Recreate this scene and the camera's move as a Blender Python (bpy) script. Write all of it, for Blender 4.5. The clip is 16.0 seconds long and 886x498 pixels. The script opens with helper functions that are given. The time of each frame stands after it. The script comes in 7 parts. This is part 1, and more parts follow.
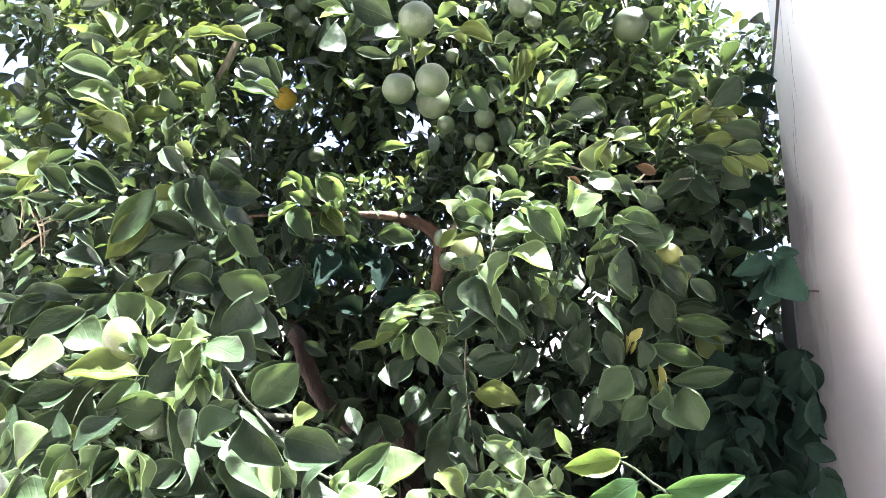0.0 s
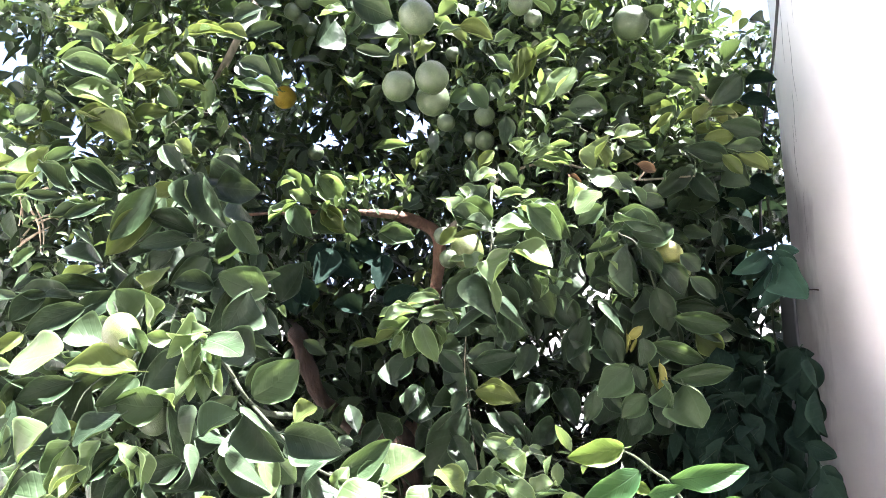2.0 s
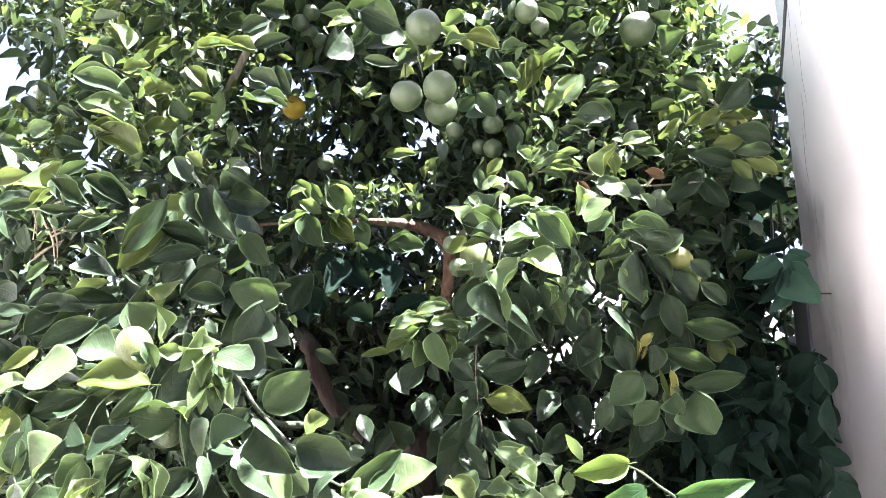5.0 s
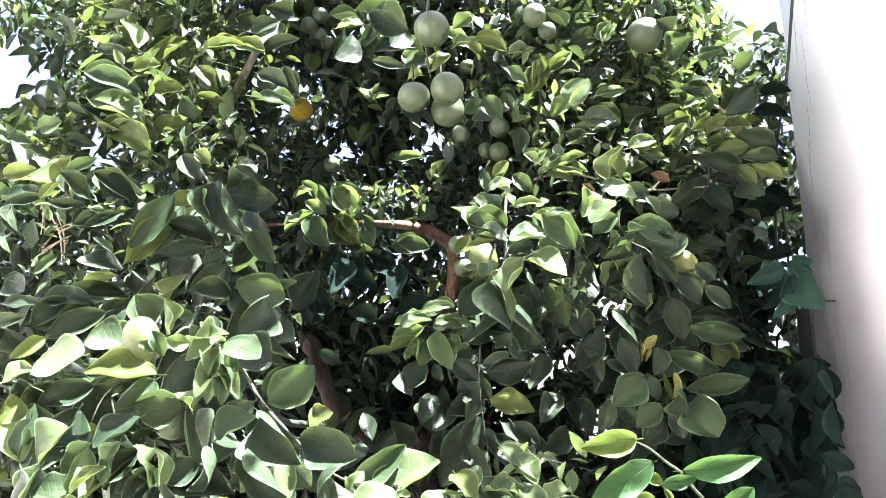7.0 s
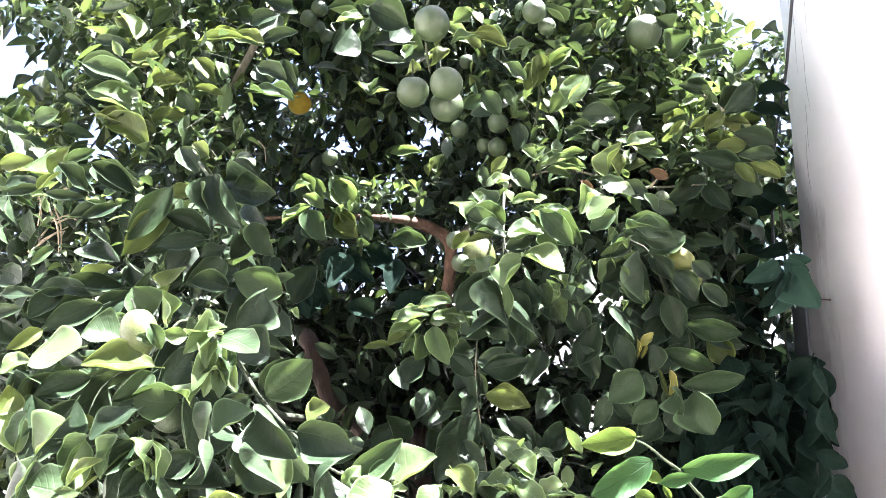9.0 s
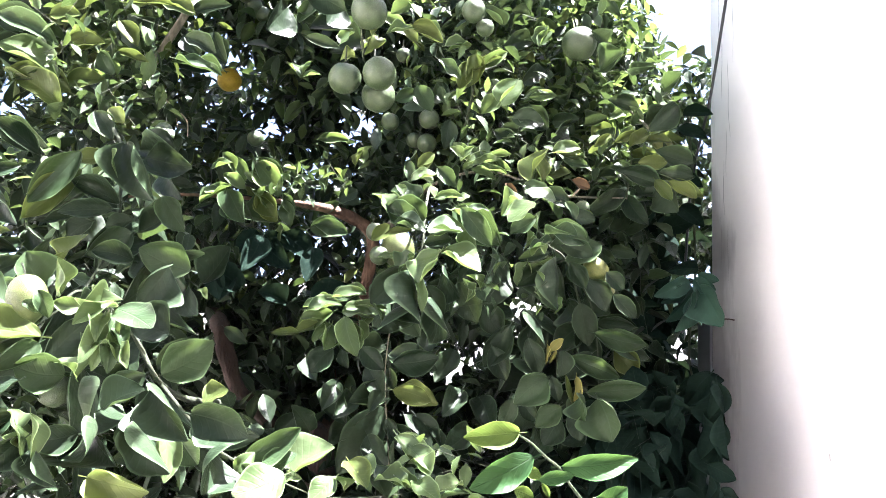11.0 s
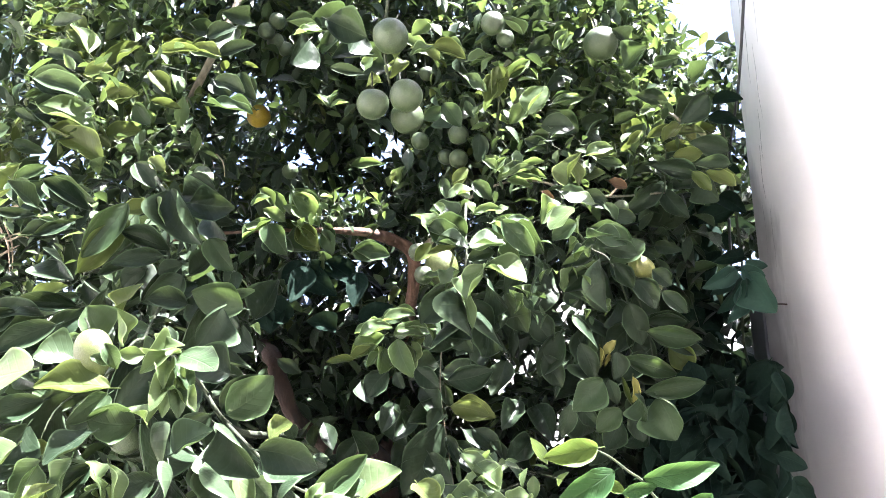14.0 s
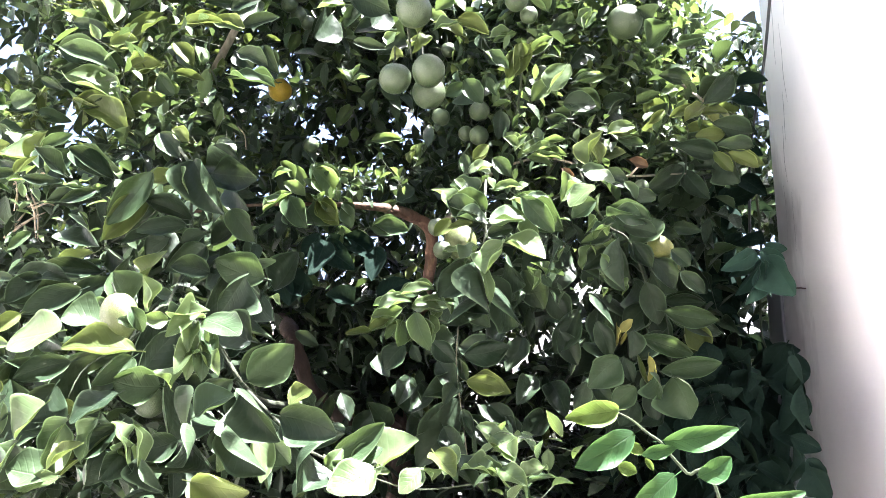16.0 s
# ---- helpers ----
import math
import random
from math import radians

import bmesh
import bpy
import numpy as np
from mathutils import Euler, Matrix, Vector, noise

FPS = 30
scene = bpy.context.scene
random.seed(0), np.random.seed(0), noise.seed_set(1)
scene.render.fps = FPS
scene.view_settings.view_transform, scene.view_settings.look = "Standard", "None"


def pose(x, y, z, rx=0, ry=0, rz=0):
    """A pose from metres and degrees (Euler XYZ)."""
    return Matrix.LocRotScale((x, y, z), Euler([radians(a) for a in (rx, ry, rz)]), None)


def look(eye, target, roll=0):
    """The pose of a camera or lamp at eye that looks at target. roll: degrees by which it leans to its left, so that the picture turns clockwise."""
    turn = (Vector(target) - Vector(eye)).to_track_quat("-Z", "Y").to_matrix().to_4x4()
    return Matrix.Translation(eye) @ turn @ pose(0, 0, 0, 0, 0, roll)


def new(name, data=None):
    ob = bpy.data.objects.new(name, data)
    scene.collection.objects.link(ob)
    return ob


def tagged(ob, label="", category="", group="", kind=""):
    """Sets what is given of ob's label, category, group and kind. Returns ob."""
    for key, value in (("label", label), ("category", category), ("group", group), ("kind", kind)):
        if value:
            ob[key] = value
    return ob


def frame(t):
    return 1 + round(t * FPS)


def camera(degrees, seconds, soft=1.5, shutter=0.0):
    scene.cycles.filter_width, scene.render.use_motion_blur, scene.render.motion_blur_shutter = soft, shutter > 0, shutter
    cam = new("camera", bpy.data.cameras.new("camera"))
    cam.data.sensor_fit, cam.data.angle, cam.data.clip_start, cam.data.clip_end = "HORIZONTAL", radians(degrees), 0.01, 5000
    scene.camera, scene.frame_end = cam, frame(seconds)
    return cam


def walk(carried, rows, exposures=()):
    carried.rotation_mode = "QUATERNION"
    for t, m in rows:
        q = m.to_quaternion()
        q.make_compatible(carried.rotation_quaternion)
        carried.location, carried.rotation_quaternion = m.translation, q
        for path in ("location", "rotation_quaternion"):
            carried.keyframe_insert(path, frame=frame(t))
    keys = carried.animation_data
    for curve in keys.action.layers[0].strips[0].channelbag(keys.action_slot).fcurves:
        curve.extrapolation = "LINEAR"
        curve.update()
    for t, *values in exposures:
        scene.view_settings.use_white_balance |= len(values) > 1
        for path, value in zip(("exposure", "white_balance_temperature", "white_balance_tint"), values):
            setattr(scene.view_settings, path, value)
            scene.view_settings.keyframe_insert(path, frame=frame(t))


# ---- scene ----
cam = camera(61.2, 16.0, soft=0.45)
PATH = [
    (0, (0.069, 0.118, 1.518), (0.0236, 2.086, 1.8718), -0.74),
    (0.5, (0.066, 0.121, 1.521), (0.0290, 2.092, 1.8594), -0.41),
    (1, (0.064, 0.127, 1.507), (0.0365, 2.097, 1.8531), -0.01),
    (1.5, (0.072, 0.115, 1.512), (0.0251, 2.084, 1.8600), -0.36),
    (2, (0.067, 0.121, 1.512), (0.0243, 2.088, 1.8686), -0.73),
    (2.5, (0.071, 0.120, 1.510), (0.0228, 2.088, 1.8681), -0.58),
    (3, (0.068, 0.116, 1.528), (0.0158, 2.085, 1.8730), -1.90),
    (3.5, (0.071, 0.118, 1.522), (0.0092, 2.087, 1.8704), -1.84),
    (4, (0.071, 0.119, 1.522), (0.0088, 2.088, 1.8664), -1.58),
    (6.5, (0.070, 0.110, 1.505), (-0.0157, 2.065, 1.9224), -0.79),
    (7, (0.066, 0.114, 1.499), (-0.0134, 2.072, 1.8957), -0.42),
    (7.5, (0.071, 0.117, 1.492), (-0.0156, 2.074, 1.8959), -0.06),
    (8, (0.069, 0.118, 1.498), (-0.0105, 2.081, 1.8738), -0.09),
    (8.5, (0.071, 0.121, 1.497), (-0.0100, 2.084, 1.8698), -0.10),
    (9, (0.063, 0.113, 1.500), (-0.0064, 2.075, 1.8827), 0.09),
    (9.5, (0.072, 0.112, 1.507), (0.0006, 2.073, 1.8940), 0.76),
    (10, (0.084, 0.118, 1.494), (0.1430, 2.072, 1.9202), 2.05),
    (10.2, (0.083, 0.119, 1.494), (0.1686, 2.075, 1.9272), 2.68),
    (12.3, (0.076, 0.135, 1.496), (0.2462, 2.103, 1.7773), 3.07),
    (12.5, (0.075, 0.136, 1.496), (0.2555, 2.106, 1.7865), 2.68),
    (13, (0.073, 0.140, 1.497), (0.2406, 2.109, 1.8010), 2.29),
    (13.5, (0.069, 0.125, 1.502), (0.1834, 2.091, 1.8500), 0.67),
    (14, (0.066, 0.116, 1.502), (0.0928, 2.073, 1.9125), -1.44),
    (14.4, (0.056, 0.106, 1.501), (-0.0082, 2.060, 1.9224), 0.13),
    (15, (0.049, 0.093, 1.497), (-0.0852, 2.041, 1.9232), 2.87),
    (15.5, (0.050, 0.101, 1.490), (-0.0317, 2.063, 1.8697), 1.99),
    (16, (0.059, 0.111, 1.491), (0.0443, 2.079, 1.8515), -0.01),
]
walk(cam, [(t, look(eye, target, roll)) for t, eye, target, roll in PATH], exposures=[(0, 4.30, 5880, 24), (9.5, 4.30, 5880, 24), (10.2, 4.26, 5880, 24), (12.4, 4.18, 5880, 24), (13.6, 4.18, 5880, 24), (14.6, 4.32, 5880, 24), (16, 4.28, 5880, 24)])

# ---- world, sun, exposure ----
SUN = Vector((0.32, -0.04, 0.945)).normalized()
world = bpy.data.worlds.new("sky")
scene.world = world
world.use_nodes = True
wn, wl = world.node_tree.nodes, world.node_tree.links
sky = wn.new("ShaderNodeTexSky")
sky.sky_type, sky.sun_disc = "NISHITA", False
sky.sun_elevation, sky.sun_rotation = math.asin(SUN.z), math.atan2(SUN.x, SUN.y)
sky.air_density, sky.dust_density, sky.ozone_density = 0.8, 3.0, 1.0
wn["Background"].inputs["Strength"].default_value = 0.046
wl.new(sky.outputs["Color"], wn["Background"].inputs["Color"])
sun = new("sun", bpy.data.lights.new("sun", "SUN"))
sun.data.energy, sun.data.angle, sun.data.color = 5.0, radians(0.53), (1.0, 0.95, 0.87)
sun.matrix_world = look(SUN * 20, (0, 0, 0))


# ---- materials ----
def material(name):
    m = bpy.data.materials.new(name)
    m.use_nodes = True
    nt = m.node_tree
    return m, nt, nt.nodes["Principled BSDF"], nt.nodes["Material Output"]


def node(nt, kind, **values):
    n = nt.nodes.new("ShaderNode" + kind)
    for key, value in values.items():
        n.inputs[key.replace("_", " ")].default_value = value
    return n


def ramp(nt, fac, stops):
    r = nt.nodes.new("ShaderNodeValToRGB")
    while len(r.color_ramp.elements) < len(stops):
        r.color_ramp.elements.new(0.5)
    for e, (at, c) in zip(r.color_ramp.elements, stops):
        e.position, e.color = at, (*c, 1)
    nt.links.new(fac, r.inputs["Fac"])
    return r.outputs["Color"]


def calc(nt, op, a, b=None, clamp=False):
    n = nt.nodes.new("ShaderNodeMath")
    n.operation, n.use_clamp = op, clamp
    for i, value in enumerate((a, b)):
        if value is None:
            continue
        if isinstance(value, (int, float)):
            n.inputs[i].default_value = value
        else:
            nt.links.new(value, n.inputs[i])
    return n.outputs[0]


def mixed(nt, fac, a, b, blend="MIX"):
    n = nt.nodes.new("ShaderNodeMix")
    n.data_type, n.blend_type = "RGBA", blend
    for i, value in ((0, fac), (6, a), (7, b)):
        if isinstance(value, (int, float)):
            n.inputs[i].default_value = value
        elif isinstance(value, tuple):
            n.inputs[i].default_value = (*value, 1)
        else:
            nt.links.new(value, n.inputs[i])
    return n.outputs[2]


def leaf_material(name, dark, light, through_colour, share=0.28, rough=0.38, gloss=0.16, margin=2.6):
    """Waxy citrus leaf: tone varies from leaf to leaf, pale midrib and side veins, dusty patches, light shining through."""
    m, nt, p, out = material(name)
    info, geo, uv = node(nt, "ObjectInfo"), node(nt, "NewGeometry"), node(nt, "UVMap")
    rnd = calc(nt, "FRACT", calc(nt, "ADD", info.outputs["Random"], geo.outputs["Random Per Island"]))
    sep = node(nt, "SeparateXYZ")
    nt.links.new(uv.outputs["UV"], sep.inputs[0])
    off = calc(nt, "ABSOLUTE", calc(nt, "SUBTRACT", sep.outputs["X"], 0.5))
    rib = calc(nt, "SUBTRACT", 1.0, calc(nt, "DIVIDE", off, 0.035), clamp=True)
    along = calc(nt, "SUBTRACT", calc(nt, "MULTIPLY", sep.outputs["Y"], 7.0), calc(nt, "MULTIPLY", off, 4.4))
    saw = calc(nt, "ABSOLUTE", calc(nt, "SUBTRACT", calc(nt, "FRACT", along), 0.5))
    groove = calc(nt, "SUBTRACT", 1.0, calc(nt, "DIVIDE", saw, 0.16), clamp=True)
    vein = calc(nt, "MULTIPLY", groove, 0.10)
    place = node(nt, "NewGeometry").outputs["Position"]
    blotch = node(nt, "TexNoise", Scale=38.0, Detail=2.5)
    nt.links.new(place, blotch.inputs["Vector"])
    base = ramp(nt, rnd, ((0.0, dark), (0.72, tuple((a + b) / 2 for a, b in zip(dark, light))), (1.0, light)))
    base = mixed(nt, calc(nt, "MULTIPLY", calc(nt, "SUBTRACT", blotch.outputs["Fac"], 0.38, clamp=True), 0.9), base, tuple(c * 0.7 for c in dark))
    base = mixed(nt, calc(nt, "MAXIMUM", calc(nt, "MULTIPLY", rib, 0.3), vein), base, tuple(min(1, c * 1.25 + 0.012) for c in light))
    # the leaf's pale margin, lightened further to stand for rim light
    rim = calc(nt, "MULTIPLY", calc(nt, "SUBTRACT", off, 0.456, clamp=True), 22.0, clamp=True)
    base = mixed(nt, rim, base, tuple(min(1, c * margin + 0.10 * light[1] * margin / 2) for c in light))
    dust = node(nt, "TexNoise", Scale=90.0, Detail=4.0)
    nt.links.new(place, dust.inputs["Vector"])
    dusty = calc(nt, "MULTIPLY", calc(nt, "SUBTRACT", dust.outputs["Fac"], 0.52, clamp=True), 0.10)
    base = mixed(nt, dusty, base, (0.22, 0.24, 0.19))
    nt.links.new(base, p.inputs["Base Color"])
    p.inputs["Specular IOR Level"].default_value = gloss
    nt.links.new(calc(nt, "ADD", calc(nt, "MULTIPLY", dust.outputs["Fac"], 0.25), rough - 0.08), p.inputs["Roughness"])
    cells = node(nt, "TexNoise", Scale=300.0, Detail=2.0)
    nt.links.new(place, cells.inputs["Vector"])
    puff = calc(nt, "ADD", calc(nt, "MULTIPLY", blotch.outputs["Fac"], 2.2), calc(nt, "MULTIPLY", cells.outputs["Fac"], 0.10))
    bump = node(nt, "Bump", Strength=0.75, Distance=0.002)
    nt.links.new(calc(nt, "SUBTRACT", puff, calc(nt, "ADD", calc(nt, "MULTIPLY", groove, 0.10), calc(nt, "MULTIPLY", rib, 0.25))), bump.inputs["Height"])
    nt.links.new(bump.outputs["Normal"], p.inputs["Normal"])
    tr = node(nt, "BsdfTranslucent")
    nt.links.new(mixed(nt, 0.6, base, through_colour), tr.inputs["Color"])
    mix = node(nt, "MixShader", Fac=share)
    nt.links.new(p.outputs[0], mix.inputs[1])
    nt.links.new(tr.outputs[0], mix.inputs[2])
    nt.links.new(mix.outputs[0], out.inputs["Surface"])
    return m


LEAF = {
    # tones carry light too: k and m for sunlit leaves, d for shaded
    "d": leaf_material("mature_and_shaded_leaf", (0.010, 0.021, 0.010), (0.030, 0.048, 0.024), (0.15, 0.22, 0.06), 0.045),
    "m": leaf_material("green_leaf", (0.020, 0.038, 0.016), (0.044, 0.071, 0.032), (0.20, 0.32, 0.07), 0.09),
    "k": leaf_material("young_and_sunlit_leaf", (0.042, 0.070, 0.025), (0.077, 0.112, 0.049), (0.28, 0.42, 0.08), 0.18),
    "y": leaf_material("yellowing_leaf", (0.040, 0.060, 0.015), (0.068, 0.088, 0.023), (0.24, 0.33, 0.06), 0.13),
    "h": leaf_material("yellow_leaf", (0.165, 0.165, 0.040), (0.215, 0.205, 0.058), (0.35, 0.36, 0.10), 0.18),
    "b": leaf_material("dried_leaf", (0.045, 0.028, 0.014), (0.100, 0.066, 0.034), (0.22, 0.14, 0.06), 0.10, 0.6, 0.08),
    # v is near-black: the shade by the wall is put into its colour
    "v": leaf_material("shade_toned_leaf", (0.006, 0.014, 0.010), (0.013, 0.026, 0.018), (0.05, 0.09, 0.03), 0.06, 0.85, 0.03, 1.2),
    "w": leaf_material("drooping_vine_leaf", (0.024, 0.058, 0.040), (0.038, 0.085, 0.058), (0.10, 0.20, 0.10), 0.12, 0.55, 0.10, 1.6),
    "u": leaf_material("pale_sapling_leaf", (0.038, 0.070, 0.013), (0.064, 0.102, 0.021), (0.24, 0.36, 0.06), 0.16, 0.5, 0.12),
    "s": leaf_material("sapling_leaf", (0.013, 0.042, 0.012), (0.022, 0.060, 0.017), (0.16, 0.30, 0.06), 0.14, 0.5, 0.12),
}


def bark_material(name, dark, light, scale):
    m, nt, p, out = material(name)
    coord = node(nt, "TexCoord")
    stretch = node(nt, "Mapping", Scale=(scale, scale, scale * 0.25))
    nt.links.new(coord.outputs["Object"], stretch.inputs["Vector"])
    n = node(nt, "TexNoise", Scale=1.0, Detail=6.0, Roughness=0.65)
    nt.links.new(stretch.outputs["Vector"], n.inputs["Vector"])
    big = node(nt, "TexNoise", Scale=9.0, Detail=2.0)
    nt.links.new(coord.outputs["Object"], big.inputs["Vector"])
    c = ramp(nt, n.outputs["Fac"], ((0.3, dark), (0.7, light)))
    c = mixed(nt, calc(nt, "MULTIPLY", big.outputs["Fac"], 0.5), c, tuple(a * 0.8 + 0.02 for a in light))
    nt.links.new(c, p.inputs["Base Color"])
    p.inputs["Roughness"].default_value = 0.85
    bump = node(nt, "Bump", Strength=0.9, Distance=0.008)
    nt.links.new(n.outputs["Fac"], bump.inputs["Height"])
    nt.links.new(bump.outputs["Normal"], p.inputs["Normal"])
    return m


BARK = bark_material("bark", (0.07, 0.038, 0.024), (0.20, 0.115, 0.07), 90)
# darker copy of BARK: the trunk's shade is put into the colour
SHADED_TRUNK_BARK = bark_material("shaded_trunk_bark", (0.010, 0.006, 0.004), (0.052, 0.027, 0.015), 60)
GREY_BARK = bark_material("grey_bark", (0.09, 0.08, 0.055), (0.24, 0.21, 0.15), 110)
STEM = bark_material("green_stem", (0.016, 0.028, 0.010), (0.042, 0.056, 0.022), 120)
SAPLING_STEM = bark_material("sapling_stem", (0.020, 0.034, 0.010), (0.034, 0.056, 0.016), 120)
DRY = bark_material("dry_twig", (0.30, 0.22, 0.15), (0.55, 0.45, 0.33), 150)


def fruit_material(name, shade, light):
    """Citrus peel: pores in relief, blotches of green and yellow."""
    m, nt, p, out = material(name)
    coord, info = node(nt, "TexCoord"), node(nt, "ObjectInfo")
    pores = node(nt, "TexVoronoi", Scale=26.0)
    pores.feature = "SMOOTH_F1"
    nt.links.new(coord.outputs["Object"], pores.inputs["Vector"])
    pat = node(nt, "TexNoise", Scale=2.2, Detail=3.0)
    nt.links.new(coord.outputs["Object"], pat.inputs["Vector"])
    speck = node(nt, "TexNoise", Scale=14.0, Detail=5.0)
    nt.links.new(coord.outputs["Object"], speck.inputs["Vector"])
    c = ramp(nt, pat.outputs["Fac"], ((0.3, shade), (0.7, light)))
    c = mixed(nt, calc(nt, "MULTIPLY", calc(nt, "SUBTRACT", speck.outputs["Fac"], 0.52, clamp=True), 2.0), c, tuple(min(1, a * 1.4 + 0.03) for a in light))
    nt.links.new(c, p.inputs["Base Color"])
    p.inputs["Roughness"].default_value = 0.42
    bump = node(nt, "Bump", Strength=0.2, Distance=0.02)
    nt.links.new(pores.outputs["Distance"], bump.inputs["Height"])
    nt.links.new(bump.outputs["Normal"], p.inputs["Normal"])
    return m


PEEL = {
    "g": fruit_material("green_peel", (0.034, 0.056, 0.022), (0.055, 0.081, 0.032)),
    "p": fruit_material("pale_peel", (0.056, 0.078, 0.018), (0.085, 0.105, 0.028)),
    "o": fruit_material("orange_peel", (0.42, 0.28, 0.02), (0.54, 0.38, 0.03)),
    "y": fruit_material("yellow_peel", (0.085, 0.10, 0.020), (0.14, 0.15, 0.030)),
}


def plaster_material(name, base, stain, streak):
    """Painted plaster: trowel waves, fine grain, long upright drip stains."""
    m, nt, p, out = material(name)
    coord = node(nt, "TexCoord")
    wave = node(nt, "TexNoise", Scale=2.2, Detail=5.0, Roughness=0.55)
    grain = node(nt, "TexNoise", Scale=160.0, Detail=3.0)
    drip_map = node(nt, "Mapping", Scale=(7.0, 5.0, 0.8))
    drip = node(nt, "TexNoise", Scale=1.6, Detail=6.0, Roughness=0.6)
    for n in (wave, grain, drip_map):
        nt.links.new(coord.outputs["Object"], n.inputs["Vector"])
    nt.links.new(drip_map.outputs["Vector"], drip.inputs["Vector"])
    c = mixed(nt, calc(nt, "MULTIPLY", calc(nt, "SUBTRACT", drip.outputs["Fac"], 0.50, clamp=True), streak), base, stain)
    c = mixed(nt, calc(nt, "MULTIPLY", calc(nt, "SUBTRACT", wave.outputs["Fac"], 0.45, clamp=True), 0.5), c, tuple(a * 0.85 for a in base))
    nt.links.new(c, p.inputs["Base Color"])
    p.inputs["Roughness"].default_value = 0.8
    bump = node(nt, "Bump", Strength=0.35, Distance=0.006)
    nt.links.new(calc(nt, "ADD", wave.outputs["Fac"], calc(nt, "MULTIPLY", grain.outputs["Fac"], 0.12)), bump.inputs["Height"])
    nt.links.new(bump.outputs["Normal"], p.inputs["Normal"])
    return m


def edge_material():
    """White plaster whose end has lost its paint: brown-grey rain stain, ragged, wider towards the foot, streaked down."""
    m, nt, p, out = material("stained_plaster_edge")
    place = node(nt, "NewGeometry").outputs["Position"]
    sep = node(nt, "SeparateXYZ")
    nt.links.new(place, sep.inputs[0])
    streaks = node(nt, "Mapping", Scale=(1.0, 11.0, 3.0))
    nt.links.new(place, streaks.inputs["Vector"])
    ragged = node(nt, "TexNoise", Scale=1.0, Detail=6.0, Roughness=0.65)
    nt.links.new(streaks.outputs["Vector"], ragged.inputs["Vector"])
    blots = node(nt, "TexNoise", Scale=13.0, Detail=5.0, Roughness=0.6)
    nt.links.new(place, blots.inputs["Vector"])
    wide = calc(nt, "MINIMUM", calc(nt, "MULTIPLY", calc(nt, "SUBTRACT", 2.18, sep.outputs["Z"], clamp=True), 0.8), 0.20)
    jag = calc(nt, "MULTIPLY", calc(nt, "SUBTRACT", ragged.outputs["Fac"], 0.5), 0.22)
    inward = calc(nt, "ADD", calc(nt, "SUBTRACT", sep.outputs["Y"], 2.03), jag)
    stain = calc(nt, "MULTIPLY", calc(nt, "ADD", inward, calc(nt, "MULTIPLY", wide, 0.7)), 14.0, clamp=True)
    faint = calc(nt, "MULTIPLY", calc(nt, "ADD", inward, calc(nt, "ADD", wide, 0.06)), 5.0, clamp=True)
    c = mixed(nt, calc(nt, "MULTIPLY", calc(nt, "SUBTRACT", blots.outputs["Fac"], 0.5, clamp=True), 0.9), (0.90, 0.885, 0.86), (0.74, 0.73, 0.72))
    c = mixed(nt, calc(nt, "MULTIPLY", faint, 0.14), c, (0.50, 0.49, 0.49))
    c = mixed(nt, stain, c, mixed(nt, blots.outputs["Fac"], (0.36, 0.345, 0.34), (0.60, 0.58, 0.57)))
    nt.links.new(c, p.inputs["Base Color"])
    p.inputs["Roughness"].default_value = 0.85
    bump = node(nt, "Bump", Strength=0.5, Distance=0.006)
    nt.links.new(calc(nt, "SUBTRACT", ragged.outputs["Fac"], calc(nt, "MULTIPLY", stain, 0.5)), bump.inputs["Height"])
    nt.links.new(bump.outputs["Normal"], p.inputs["Normal"])
    return m


WHITE = plaster_material("white_plaster", (0.90, 0.885, 0.86), (0.78, 0.76, 0.74), 0.15)
CONCRETE = plaster_material("grey_concrete", (0.17, 0.17, 0.18), (0.12, 0.11, 0.10), 1.6)
SHADE_WALL = plaster_material("brown_plaster", (0.10, 0.085, 0.065), (0.09, 0.08, 0.06), 1.2)
GARDEN_WALL = plaster_material("pale_garden_wall", (0.80, 0.77, 0.71), (0.40, 0.37, 0.33), 0.8)
DARK_STAIN = plaster_material("dark_stain", (0.40, 0.39, 0.38), (0.14, 0.14, 0.14), 1.0)
YARD = plaster_material("cement_yard", (0.40, 0.38, 0.35), (0.26, 0.24, 0.22), 0.8)
CABLE, _nt, _p, _o = material("black_cable")
_p.inputs["Base Color"].default_value, _p.inputs["Roughness"].default_value = (0.02, 0.02, 0.022, 1), 0.5
RUST, _nt, _p, _o = material("rusty_nail")
_p.inputs["Base Color"].default_value, _p.inputs["Roughness"].default_value = (0.10, 0.07, 0.06, 1), 0.8


# ---- mesh helpers ----
def part(name, bm, mat, parent=None, label="", smooth=False):
    me = bpy.data.meshes.new(name)
    bm.to_mesh(me)
    bm.free()
    me.materials.append(mat)
    if smooth:
        for poly in me.polygons:
            poly.use_smooth = True
    ob = new(name, me)
    ob.parent = parent
    if label:
        ob["label"] = label
    return ob


def box(bm, low, high, bevel=0.0):
    ret = bmesh.ops.create_cube(bm, size=1.0)
    mid = [(a + b) / 2 for a, b in zip(low, high)]
    size = [b - a for a, b in zip(low, high)]
    bmesh.ops.transform(bm, matrix=Matrix.Translation(mid) @ Matrix.Diagonal((*size, 1)), verts=ret["verts"])
    if bevel:
        edges = list({e for v in ret["verts"] for e in v.link_edges})
        bmesh.ops.bevel(bm, geom=edges, offset=bevel, segments=2, affect="EDGES")


